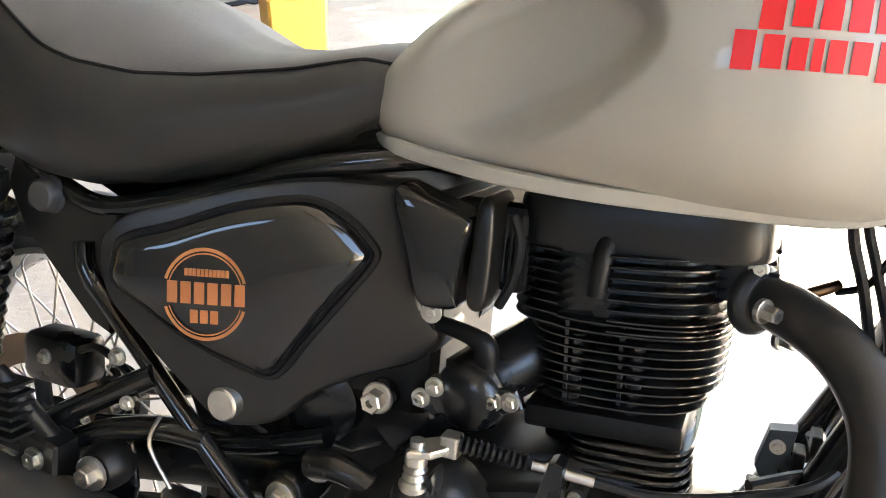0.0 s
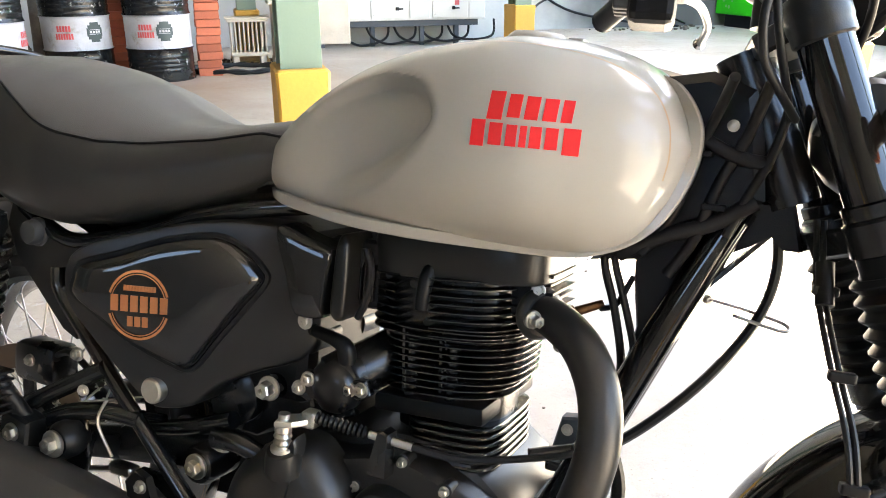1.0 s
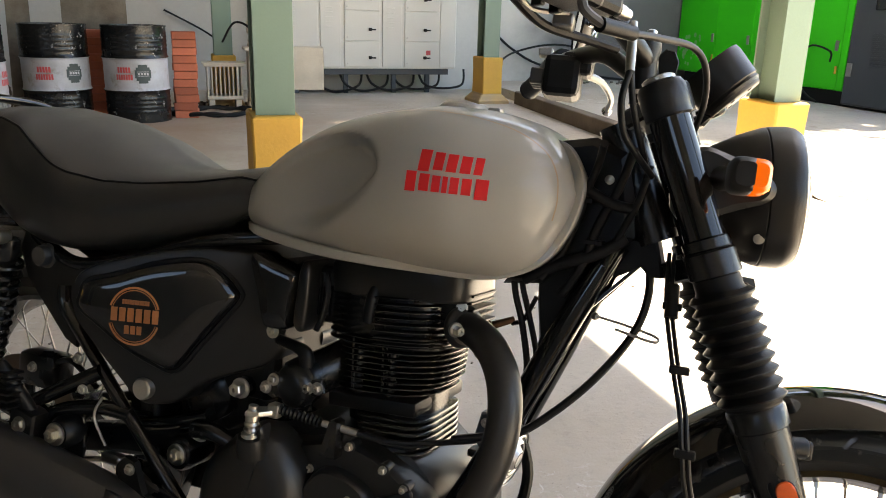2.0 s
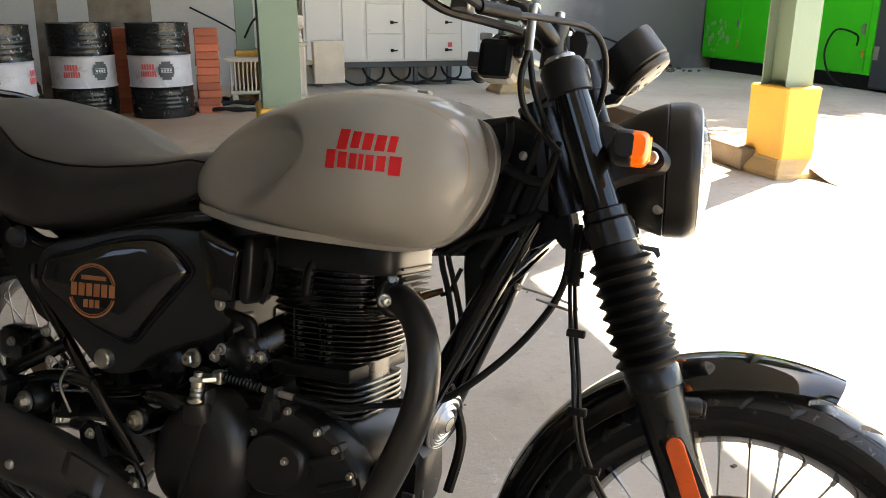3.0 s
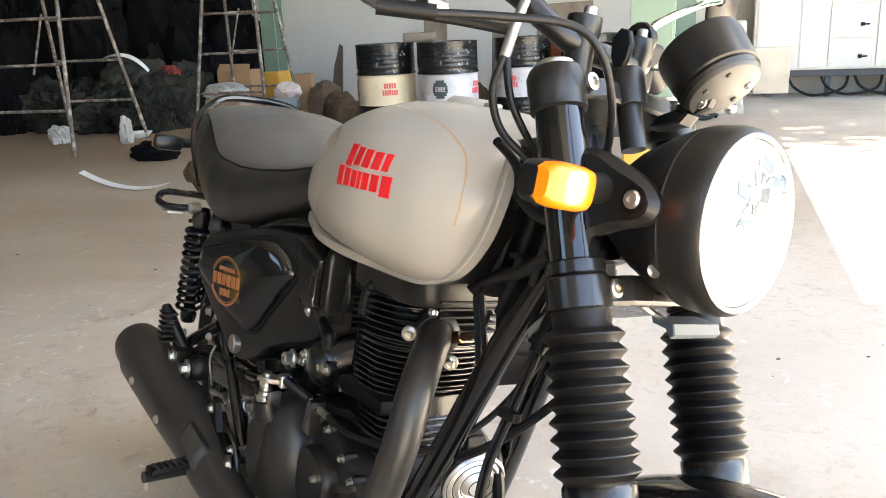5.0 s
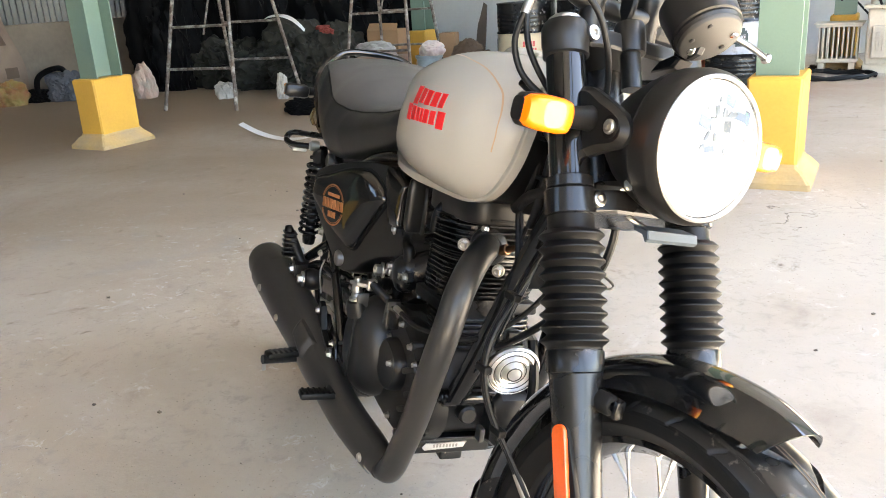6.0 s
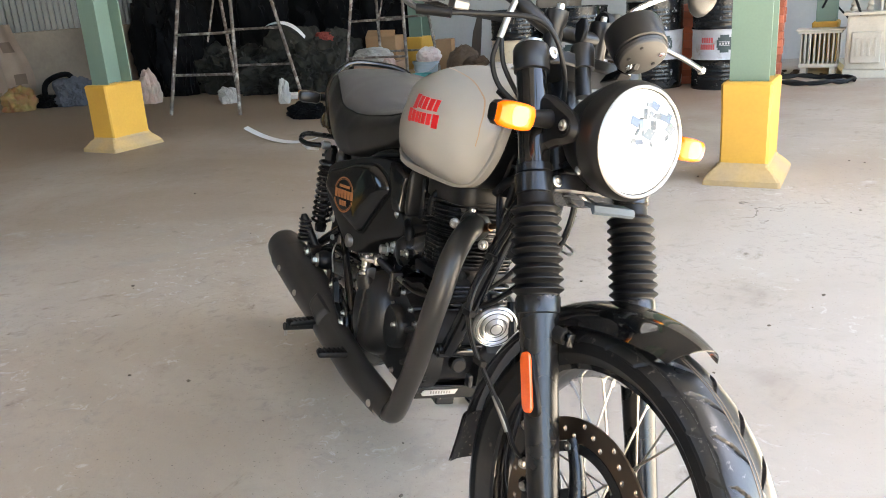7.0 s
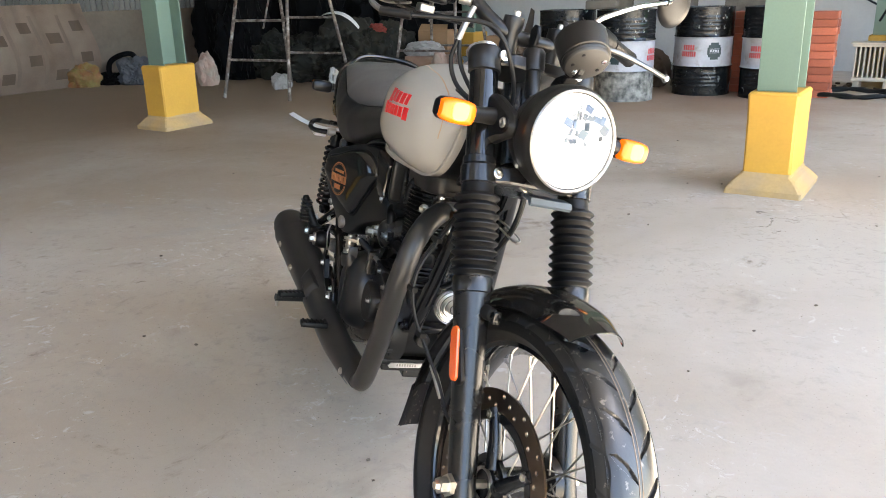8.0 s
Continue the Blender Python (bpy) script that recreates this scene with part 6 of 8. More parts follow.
bpart("horn_bracket", box(0.90, 0.935, -0.02, 0.01, 0.44, 0.452, 0.003), SATIN, smooth=False)
bpart("engine_front_mount", lathe([(-0.004, 0.006), (0.0, 0.0155), (0.19, 0.0155), (0.194, 0.006)], (0.902, -0.095, 0.374), (0.902, 0.1, 0.374), 20), GLOSS, "black cross tube joining the down tubes")
bpart("mount_bolt", bolt((0.902, -0.098, 0.374), (0, -1, 0), 0.008, 0.008, 1.4), SATIN, smooth=False)
sump = bpart("sump_plate", box(0.78, 0.862, -0.118, 0.03, 0.244, 0.273, 0.004), DUSTY, "dust-splashed black plate under the engine", smooth=False)
part("flange", box(0.78, 0.866, -0.121, 0.032, 0.273, 0.277, 0.001), SATIN, sump, smooth=False)
part("rubbed_strip", slab([(-0.1035, 0.258), (-0.099, 0.2525), (-0.024, 0.2565), (-0.018, 0.2675), (-0.097, 0.2655)], 0.0, -0.003, 0.001).moved(Matrix.Translation((0.8625, 0, 0)) @ Matrix.Rotation(radians(90), 4, "Z")), HORNPLATE, sump, "scuffed bright alloy strip", smooth=False)
for k in range(8):
    part("stamped_mark", box(0.8652, 0.8660, -0.083 + 0.0062 * k, -0.0795 + 0.0062 * k, 0.258, 0.264, 0.0), ALLOY, sump, smooth=False)
part("drain_lug", box(0.81, 0.858, -0.063, -0.020, 0.227, 0.246, 0.004), DUSTY, sump, smooth=False)
bpart("lambda_sensor", lathe([(0, 0.009), (0.015, 0.009), (0.016, 0.006), (0.05, 0.005)], (0.905, -0.03, 0.64), (0.95, -0.01, 0.66), 12), BRONZE)
bpart("sensor_lead", tube([(0.945, -0.012, 0.652), (0.962, -0.02, 0.66), (0.972, -0.03, 0.675), (0.982, -0.03, 0.70)], 0.0035, 8, 6), CABLE)
bpart("loom_hose", tube([(0.943, -0.03, 0.735), (0.950, -0.03, 0.70), (0.965, -0.03, 0.658), (0.980, -0.03, 0.595), (0.975, -0.03, 0.55)], 0.005, 8, 6), CABLE)
bpart("loom_hose", tube([(0.954, -0.03, 0.735), (0.960, -0.03, 0.71), (0.971, -0.03, 0.68), (0.992, -0.03, 0.615), (0.99, -0.03, 0.58)], 0.0045, 8, 6), CABLE)
bpart("front_hose", tube([(0.955, 0.03, 0.50), (0.985, 0.03, 0.42), (0.975, 0.02, 0.33)], 0.009, 8, 6), RUBBER)
bpart("throttle_cable", tube([(1.118, 0.035, 0.79), (1.128, 0.032, 0.72), (1.112, 0.022, 0.655), (1.06, -0.008, 0.575), (0.988, -0.041, 0.505), (0.94, -0.06, 0.492), (0.90, -0.09, 0.486)], 0.006, 8, 8), CABLE)

# -- fork --
for sgn, side in ((-1, "right"), (1, "left")):
    y = 0.105 * sgn
    lo, hi = Vector((fork_x(0.27), y, 0.27)), Vector((fork_x(1.01), y, 1.01))
    d = (hi - lo).normalized()

    def along(z):
        return (z - 0.27) / math.cos(FORK_LEAN)
    leg = bpart("fork_leg", lathe([(along(0.60), 0.0255), (along(0.965), 0.0255)], lo, hi, 32), GLOSS, "black telescopic fork leg with a rubber gaiter", steered=True)
    z0, z1, n = 0.614, 0.746, 9
    prof = [(along(z0) - 0.003, 0.034)]
    for k in range(n):
        a = along(z0) + (along(z1) - along(z0)) * (k + 0.12) / n
        b = (along(z1) - along(z0)) / n
        r = 0.0415 - 0.0012 * k / n
        prof += [(a, 0.0335), (a + b * 0.10, 0.0345), (a + b * 0.34, r - 0.0018), (a + b * 0.45, r), (a + b * 0.55, r), (a + b * 0.66, r - 0.0018), (a + b * 0.90, 0.0345)]
    prof += [(along(z1), 0.031), (along(z1) + 0.004, 0.029), (along(z1) + 0.02, 0.029)]
    part("gaiter", lathe(prof, lo, hi, 36), RUBBER, leg, "ribbed black rubber gaiter")
    part("slider", lathe([(-0.035, 0.0), (-0.035, 0.020), (-0.02, 0.026), (0.0, 0.027), (0.03, 0.0245), (along(0.40), 0.0262), (along(0.50), 0.0285), (along(0.588), 0.0325), (along(0.59), 0.0355), (along(0.611), 0.0358), (along(0.615), 0.033), (along(0.615), 0.0)], lo, hi, 32), SATIN, leg, "satin black lower fork leg")
    part("top_nut", lathe([(along(0.994), 0.021), (along(0.998), 0.021), (along(1.0), 0.018), (along(0.998), 0.012), (along(0.998), 0)], lo, hi, 28), STEEL, leg)
    part("lower_sleeve", lathe([(along(0.794), 0.026), (along(0.796), 0.0295), (along(0.807), 0.0295), (along(0.809), 0.026)], lo, hi, 32), SATIN, leg)
    # reflector on the side of the slider
    c = Vector((fork_x(0.494) + 0.005, y + sgn * 0.0255, 0.494))
    axr = Vector((-math.sin(RAKE), 0, math.cos(RAKE)))
    o = []
    for i in range(32):
        w_ = 2 * math.pi * i / 32
        ex, ez = 0.0115 * math.cos(w_), 0.0115 * math.sin(w_) + math.copysign(0.035, math.sin(w_))
        p = axr * ez + Vector((math.cos(RAKE), 0, math.sin(RAKE))) * ex
        o.append((c.x + p.x, c.z + p.z))
    part("reflector", slab(o, c.y, c.y + sgn * 0.008, 0.0025), REFLECTOR, leg, "long orange side reflector")
    part("reflector_frame", slab([(c.x + (a - c.x) * 1.4 + 0.002, c.z + (b - c.z) * 1.06) for a, b in o], c.y - sgn * 0.004, c.y + sgn * 0.003, 0.001), RUBBER, leg)
    lug = lathe([(0, 0.0135), (0.036, 0.0125), (0.039, 0.010), (0.039, 0.006), (0.034, 0.005)], Vector((fork_x(0.57) + 0.012, y * 0.9, 0.568)), Vector((fork_x(0.57) + 0.112, y * 0.82, 0.578)), 20)
    part("mudguard_lug", lug, RUBBER, leg)
    part("top_clamp", lathe([(along(0.950), 0.026), (along(0.952), 0.0295), (along(0.963), 0.0295), (along(0.965), 0.0305), (along(0.985), 0.0305), (along(0.992), 0.027), (along(0.994), 0.0)], lo, hi, 36), MATTE, leg)
    part("bottom_clamp", lathe([(along(0.763), 0.029), (along(0.765), 0.0325), (along(0.792), 0.0325), (along(0.795), 0.029)], lo, hi, 36), SATIN, leg)

yoke_t = bpart("top_yoke", slab([(-0.10, -0.015), (-0.06, -0.03), (0.06, -0.03), (0.10, -0.015), (0.10, 0.015), (0.045, 0.05), (-0.045, 0.05), (-0.10, 0.015)], -0.012, 0.012, 0.004, "z").moved(Matrix.Translation((fork_x(0.974), 0, 0.974)) @ Matrix.Rotation(-RAKE, 4, "Y") @ Matrix.Rotation(radians(90), 4, "Z")), MATTE, "black top yoke", steered=True, smooth=False)
yoke_b = bpart("bottom_yoke", slab([(-0.10, -0.018), (-0.06, -0.034), (0.06, -0.034), (0.10, -0.018), (0.10, 0.018), (0.045, 0.055), (-0.045, 0.055), (-0.10, 0.018)], -0.015, 0.015, 0.004, "z").moved(Matrix.Translation((fork_x(0.779), 0, 0.779)) @ Matrix.Rotation(-RAKE, 4, "Y") @ Matrix.Rotation(radians(90), 4, "Z")), SATIN, "black bottom yoke", steered=True, smooth=False)
for y in (-0.083, 0.083):
    for yk, z in ((yoke_t, 0.979), (yoke_b, 0.783)):
        fx = fork_x(z) + 0.024
        part("pinch_bolt", lathe([(0, 0.0095), (0.006, 0.0095), (0.007, 0.007), (0.007, 0.0045), (0.003, 0.004)], (fx, y, z + 0.008), (fx + 0.1, y, z + 0.045), 14), STEEL, yk)

# -- headlight --
hl = Vector((1.296, 0, 0.878))
hx = Vector((math.cos(radians(4)), 0, math.sin(radians(4))))
shell = [(-0.155, 0.0), (-0.152, 0.022), (-0.135, 0.045), (-0.105, 0.066), (-0.072, 0.082), (-0.045, 0.0915), (-0.040, 0.0925), (-0.0385, 0.0915), (-0.037, 0.0935), (-0.014, 0.0945), (-0.003, 0.0925), (0.004, 0.087), (0.0, 0.081)]
head = bpart("headlight", lathe(shell, hl, hl + hx, 56, False), MATTE, "round headlight in a matte black shell, lit", steered=True)
part("rim", lathe([(-0.002, 0.0885), (0.004, 0.0878), (0.0060, 0.0855), (0.004, 0.0828), (-0.002, 0.082)], hl, hl + hx, 56, False), ALLOY, head, "thin bright rim")
part("reflector_bowl", lathe([(-0.05, 0.012), (-0.04, 0.050), (-0.026, 0.070), (-0.004, 0.082)], hl, hl + hx, 56, False), HORNPLATE, head)
part("bulb_light", lathe([(-0.0255, 0.0), (-0.025, 0.060), (-0.018, 0.072), (-0.006, 0.0790)], hl, hl + hx, 56, False), LAMP_LIT, head, "glowing white reflector")
glass_m = material("clear_lens", (0.95, 0.95, 0.95), 0.02, trans=1.0, vary=0.0, bump=0)
glass_m.node_tree.nodes["Principled BSDF"].inputs["IOR"].default_value = 1.12
lens = part("lens", lathe([(0.0005, 0.0822), (0.009, 0.0735), (0.017, 0.048), (0.021, 0.022), (0.022, 0.0)], hl, hl + hx, 56, False), glass_m, head, "clear domed lens")
lens.visible_shadow = False
rngf = random.Random(4)
for k in range(7):
    for r_ in range(5):
        yy, zz = -0.030 + k * 0.0125 + 0.004 * r_, hl.z - 0.006 + 0.0145 * r_
        if math.hypot(yy, zz - hl.z) < 0.066 and rngf.random() > 0.25:
            part("lens_facet", box(-0.001, 0.001, -0.0065, 0.0065, -0.006, 0.006, 0.0005).moved(Matrix.Translation((hl.x - 0.006, yy + 0.006, zz + 0.006)) @ Euler((rngf.uniform(-0.5, 0.5), rngf.uniform(-0.5, 0.5), rngf.uniform(-0.5, 0.5))).to_matrix().to_4x4() @ Matrix.Diagonal((1, rngf.uniform(0.5, 1.3), rngf.uniform(0.4, 1.4), 1))), FACET, head, smooth=False)
for sgn in (-1, 1):
    arm_o = [(1.15, 0.908), (1.172, 0.922), (1.205, 0.914), (1.245, 0.898), (1.262, 0.880), (1.255, 0.862), (1.225, 0.850), (1.185, 0.834), (1.165, 0.838), (1.155, 0.87)]
    y0, y1 = (-0.106, -0.080) if sgn < 0 else (0.106, 0.080)
    arm = bpart("headlight_bracket", slab([(p.x, p.z) for p in catmull([(a, 0, c) for a, c in arm_o], 4, True)], y0, y1, 0.008), MATTE, "matte black headlight bracket", steered=True)
    part("recess", lathe([(0, 0.014), (0.0015, 0.014), (0.0015, 0.011)], (1.238, y0, 0.880), (1.238, y0 + sgn * 0.1, 0.880), 20, True), RUBBER, arm)
    part("bracket_bolt", lathe([(0, 0.009), (0.004, 0.009), (0.006, 0.007), (0.006, 0.004), (0.003, 0.0035)], (1.238, y0, 0.880), (1.238, y0 + sgn * 0.1, 0.880), 16), STEEL, arm)
    part("shell_screw", lathe([(0, 0.007), (0.003, 0.007), (0.004, 0.0)], (1.254, sgn * 0.069, 0.818), (1.254, sgn * 0.2, 0.76), 12), STEEL, head)
    ind = bpart("indicator", tube([(1.197, sgn * 0.105, 0.884), (1.205, sgn * 0.135, 0.882), (1.213, sgn * 0.165, 0.880)], [0.016, 0.0135, 0.0145], 16, 4), MATTE, "black-stalked amber front indicator, lit", steered=True)

    v = []
    secs = [(0.160, 0.012, 0.013), (0.164, 0.0155, 0.0185), (0.175, 0.0168, 0.0205), (0.200, 0.0168, 0.0205), (0.216, 0.015, 0.018), (0.222, 0.011, 0.013)]
    cnt = 28
    for yy, hw, hh in secs:
        for i in range(cnt):
            w_ = 2 * math.pi * i / cnt
            c, s = math.cos(w_), math.sin(w_)
            v.append((1.213 + hw * math.copysign(abs(c) ** 0.6, c) + 0.008, sgn * yy, 0.880 + hh * math.copysign(abs(s) ** 0.6, s)))
    L_ = Shape().add(v, grid_faces(len(secs), cnt, False, True))
    L_.f += [tuple(reversed(range(cnt))), tuple(range((len(secs) - 1) * cnt, len(secs) * cnt))]
    part("housing", Shape().add([(min(1.2185, x - 0.012), y * 1.004, 0.880 + (z - 0.880) * 1.03) for x, y, z in L_.v], L_.f), MATTE, ind)
    part("lens", Shape().add([(max(1.2165, x), y, z) for x, y, z in L_.v], L_.f), AMBER_LIT, ind, "lit amber lens")
    part("bulb_glow", dome([(-0.013, 0.012), (0.013, 0.014), (0.014, -0.010), (-0.010, -0.013)], lambda a, c: 0.0, 0.0008, back=0.0, n=5).moved(Matrix.Translation((1.2373, sgn * 0.191, 0.880)) @ Matrix.Rotation(radians(90), 4, "Z")), BULB_LIT, ind, "bright spot of the bulb")

# -- instruments, handlebar, mirror, lever --
pc, pd = Vector((1.192, 0.042, 1.033)), Vector((-0.70, 0, 0.71)).normalized()
pod = bpart("instrument_pod", lathe([(-0.028, 0.042), (-0.024, 0.0445), (-0.020, 0.0432), (-0.018, 0.0455), (0.020, 0.048), (0.027, 0.047), (0.027, 0.042), (0.020, 0.0)], pc, pc + pd, 44), MATTE, "round black instrument pod", steered=True)
part("base_plate", lathe([(-0.0335, 0.0), (-0.0335, 0.0385), (-0.0325, 0.0400), (-0.028, 0.0415)], pc, pc + pd, 44, False), GREYPLAST, pod, "grey underside with screw holes")
pu = pd.orthogonal().normalized()
pw = pd.cross(pu)
for k, (deg, off, rad) in enumerate(((20, 0.030, 0.0052), (65, 0.027, 0.0036), (140, 0.030, 0.0034), (215, 0.027, 0.0036), (275, 0.029, 0.0034))):
    w_ = radians(deg)
    q = pc - pd * 0.0337 + (pu * math.cos(w_) + pw * math.sin(w_)) * off
    part("screw_hole", lathe([(0, rad), (0.0008, rad), (0.0012, rad * 0.8)], q, q - pd, 14), CHROME if k == 0 else RUBBER, pod)
bpart("pod_bracket", slab([(1.168, 0.978), (1.190, 0.982), (1.203, 0.990), (1.206, 1.000), (1.196, 1.004), (1.176, 0.996), (1.164, 0.988)], 0.034, 0.050, 0.004), RUBBER, steered=True, smooth=False)
bpart("pod_bolt", bolt((1.196, 0.033, 0.994), (0, -1, 0), 0.005, 0.006), STEEL, steered=True, smooth=False)
bpart("pod_stay", slab([(1.14, 0.958), (1.178, 0.968), (1.186, 0.980), (1.172, 0.984), (1.15, 0.974)], 0.026, 0.056, 0.004), RUBBER, steered=True, smooth=False)
HALF = [(0.875, 0.40, 1.066), (0.91, 0.33, 1.078), (0.955, 0.23, 1.088), (1.02, 0.13, 1.08), (1.065, 0.088, 1.048), (1.085, 0.05, 1.030)]
BAR = HALF + [(x, -y, z) for x, y, z in reversed(HALF)]
bar = bpart("handlebar", tube(BAR, 0.014, 16, 6), MATTE, "black tubular handlebar", steered=True)
for sgn in (-1, 1):
    g0, g1 = Vector((0.92, sgn * 0.30, 1.080)), Vector((0.875, sgn * 0.40, 1.064))
    prof = [(0.0, 0.0185)] + [(0.006 + 0.004 * k, 0.0165 if k % 2 else 0.0178) for k in range(24)] + [(0.106, 0.0185), (0.112, 0.014)]
    part("grip", lathe(prof, g0, g1, 24), RUBBER, bar, "ribbed black rubber grip")
    s0, s1 = Vector((0.955, sgn * 0.225, 1.088)), Vector((0.92, sgn * 0.30, 1.080))
    part("switch_cube", lathe([(0, 0.019), (0.004, 0.022), (0.04, 0.024), (0.07, 0.022), (0.078, 0.018)], s0, s1, 20), RUBBER, bar, "black switch housing")
    part("switch_button", box(0.905, 0.93, min(sgn * 0.245, sgn * 0.27), max(sgn * 0.245, sgn * 0.27), 1.098, 1.112, 0.003), ALLOY, bar, smooth=False)
    part("riser", lathe([(0, 0.0175), (0.04, 0.016), (0.055, 0.02), (0.07, 0.019), (0.074, 0.0)], (1.088, sgn * 0.05, 0.992), (1.084, sgn * 0.05, 1.08), 20), MATTE, bar, "black bar clamp")
    part("clamp_bolt", lathe([(0, 0.007), (0.008, 0.007), (0.010, 0.004), (0.010, 0)], (1.090, sgn * 0.05, 1.064), (1.090, sgn * 0.05, 1.2), 12), STEEL, bar)
MC = Matrix.Translation((1.005, -0.212, 1.072)) @ Matrix.Rotation(radians(52), 4, "Z")
mc = bpart("brake_master_cylinder", box(-0.06, 0.055, -0.022, 0.022, -0.022, 0.018, 0.009).moved(MC), RUBBER, "black front brake master cylinder", steered=True, smooth=False)
part("reservoir", box(-0.045, 0.035, -0.026, 0.026, 0.018, 0.055, 0.006).moved(MC), RUBBER, mc, smooth=False)
part("lever_shroud", box(-0.095, -0.05, -0.03, 0.022, -0.03, 0.03, 0.008).moved(MC), RUBBER, mc, smooth=False)
part("end_cap", box(-0.145, -0.10, -0.02, 0.03, -0.028, 0.035, 0.01).moved(MC), RUBBER, mc, smooth=False)
part("switch_wiring", tube([(0.935, -0.25, 1.045), (0.965, -0.20, 1.03), (1.01, -0.15, 1.03), (1.05, -0.11, 1.03)], 0.006, 8, 6), CABLE, mc)
part("switch_connector", box(0.975, 1.0, -0.20, -0.17, 1.03, 1.046, 0.003), ALLOY, mc, smooth=False)
part("banjo_union", lathe([(0, 0.009), (0.012, 0.009), (0.012, 0.0075), (0.022, 0.0075)], (1.045, -0.148, 1.068), (1.066, -0.12, 1.067), 14), STEEL, mc)
part("cylinder_body", lathe([(0, 0.012), (0.06, 0.012), (0.064, 0.009)], (1.00, -0.205, 1.067), (1.05, -0.142, 1.067), 16), GLOSS, mc)
SW = Matrix.Translation((0.985, -0.285, 1.062)) @ Matrix.Rotation(radians(55), 4, "Z")
part("switch_housing", box(-0.055, 0.055, -0.026, 0.028, -0.026, 0.034, 0.008).moved(SW), RUBBER, mc, "black handlebar switch housing", smooth=False)
for dx in (-0.03, 0.005, 0.035):
    part("switch_rib", box(dx - 0.004, dx + 0.004, 0.02, 0.036, -0.03, 0.03, 0.002).moved(SW), MATTE, mc, smooth=False)
part("wire", tube([SW @ Vector((-0.03, 0.03, -0.02)), SW @ Vector((0.01, 0.04, -0.03)), SW @ Vector((0.06, 0.03, -0.022))], 0.003, 6, 5), ALLOY, mc)
part("brake_lever", tube([(0.98, -0.23, 1.06), (0.975, -0.29, 1.06), (0.945, -0.40, 1.045)], [0.008, 0.006, 0.007], 10, 6), LEVER, mc, "alloy brake lever")
cl = bpart("clutch_lever", tube([(0.995, 0.205, 1.062), (1.02, 0.25, 1.06), (1.035, 0.32, 1.048), (1.028, 0.385, 1.037)], [0.007, 0.006, 0.0055, 0.0055], 12, 6), LEVER, "worn alloy clutch lever with a ball end", steered=True)
part("lever_ball", lathe([(0, 0.0), (0.002, 0.006), (0.008, 0.0095), (0.014, 0.006), (0.016, 0)], (1.029, 0.378, 1.038), (1.026, 0.40, 1.034), 16, False), CHROME, cl)
part("switch_housing", box(0.925, 0.988, 0.165, 0.238, 1.018, 1.086, 0.012), RUBBER, cl, "black handlebar switch housing", smooth=False)
for k in range(3):
    part("switch_button", box(0.905, 0.928, 0.176 + 0.02 * k, 0.190 + 0.02 * k, 1.036, 1.062, 0.003), GREYCAP, cl, smooth=False)
part("lever_perch", box(0.955, 1.005, 0.17, 0.225, 1.055, 1.092, 0.008), RUBBER, cl, smooth=False)
mir = bpart("mirror", tube([(0.985, 0.19, 1.085), (0.995, 0.20, 1.115), (0.995, 0.29, 1.165), (0.975, 0.385, 1.198)], [0.008, 0.006, 0.005, 0.005], 12, 6), CHROME, "round mirror on a bright stem", steered=True)
mcv, md = Vector((0.955, 0.408, 1.198)), Vector((-1.0, -0.25, 0.05)).normalized()
part("mirror_shell", lathe([(-0.022, 0.0), (-0.022, 0.02), (-0.016, 0.04), (-0.006, 0.050), (0.0, 0.052), (0.004, 0.050)], mcv, mcv + md, 40, False), MATTE, mir)
part("mirror_face", lathe([(0.002, 0.0495), (0.0025, 0.0)], mcv, mcv + md, 40, False), MIRROR_GLASS, mir)
part("mirror_joint", lathe([(0, 0.009), (0.022, 0.009), (0.024, 0.006)], (0.98, 0.365, 1.193), (0.965, 0.395, 1.203), 14), CHROME, mir)
bpart("ignition_barrel", lathe([(-0.06, 0.0135), (-0.012, 0.0135), (-0.012, 0.0195), (0.0, 0.0205), (0.024, 0.0205), (0.029, 0.018), (0.029, 0)], (1.138, -0.016, 0.985), (1.117, -0.016, 1.035), 28), MATTE, steered=True)
bpart("cable_guide", lathe([(0, 0.008), (0.002, 0.018), (0.012, 0.020), (0.016, 0.018), (0.016, 0.011), (0.010, 0.010), (0.010, 0.0)], (1.083, 0.066, 1.064), (1.09, -0.03, 1.055), 28, False), RUBBER, "round black rubber cable guide", steered=True)
bpart("ignition_key", slab([(1.115, 1.012), (1.124, 1.012), (1.129, 1.024), (1.131, 1.042), (1.124, 1.056), (1.112, 1.058), (1.103, 1.048), (1.106, 1.026)], -0.021, -0.013, 0.002), RUBBER, steered=True)

# hoses
bpart("brake_hose", tube([(1.07, -0.244, 1.015), (1.10, -0.195, 1.025), (1.14, -0.135, 1.033), (1.160, -0.105, 1.015), (1.165, -0.078, 0.975), (1.155, -0.053, 0.930), (1.14, -0.04, 0.87)], 0.0043, 10, 8), CABLE, "black brake hose", steered=True)
bpart("hose_union", tube([(1.015, -0.30, 1.045), (1.018, -0.302, 1.022), (1.038, -0.287, 1.011)], 0.0055, 8, 4), GREYCAP, steered=True)
bpart("hose_sleeve", tube([(1.036, -0.289, 1.010), (1.07, -0.244, 1.015)], 0.0085, 12, 1), RUBBER, steered=True)
bpart("cable_sleeve", tube([(1.066, -0.126, 1.06), (1.068, -0.136, 1.03), (1.07, -0.144, 0.996)], [0.0055, 0.0062, 0.006], 12, 3), ALLOY, steered=True)
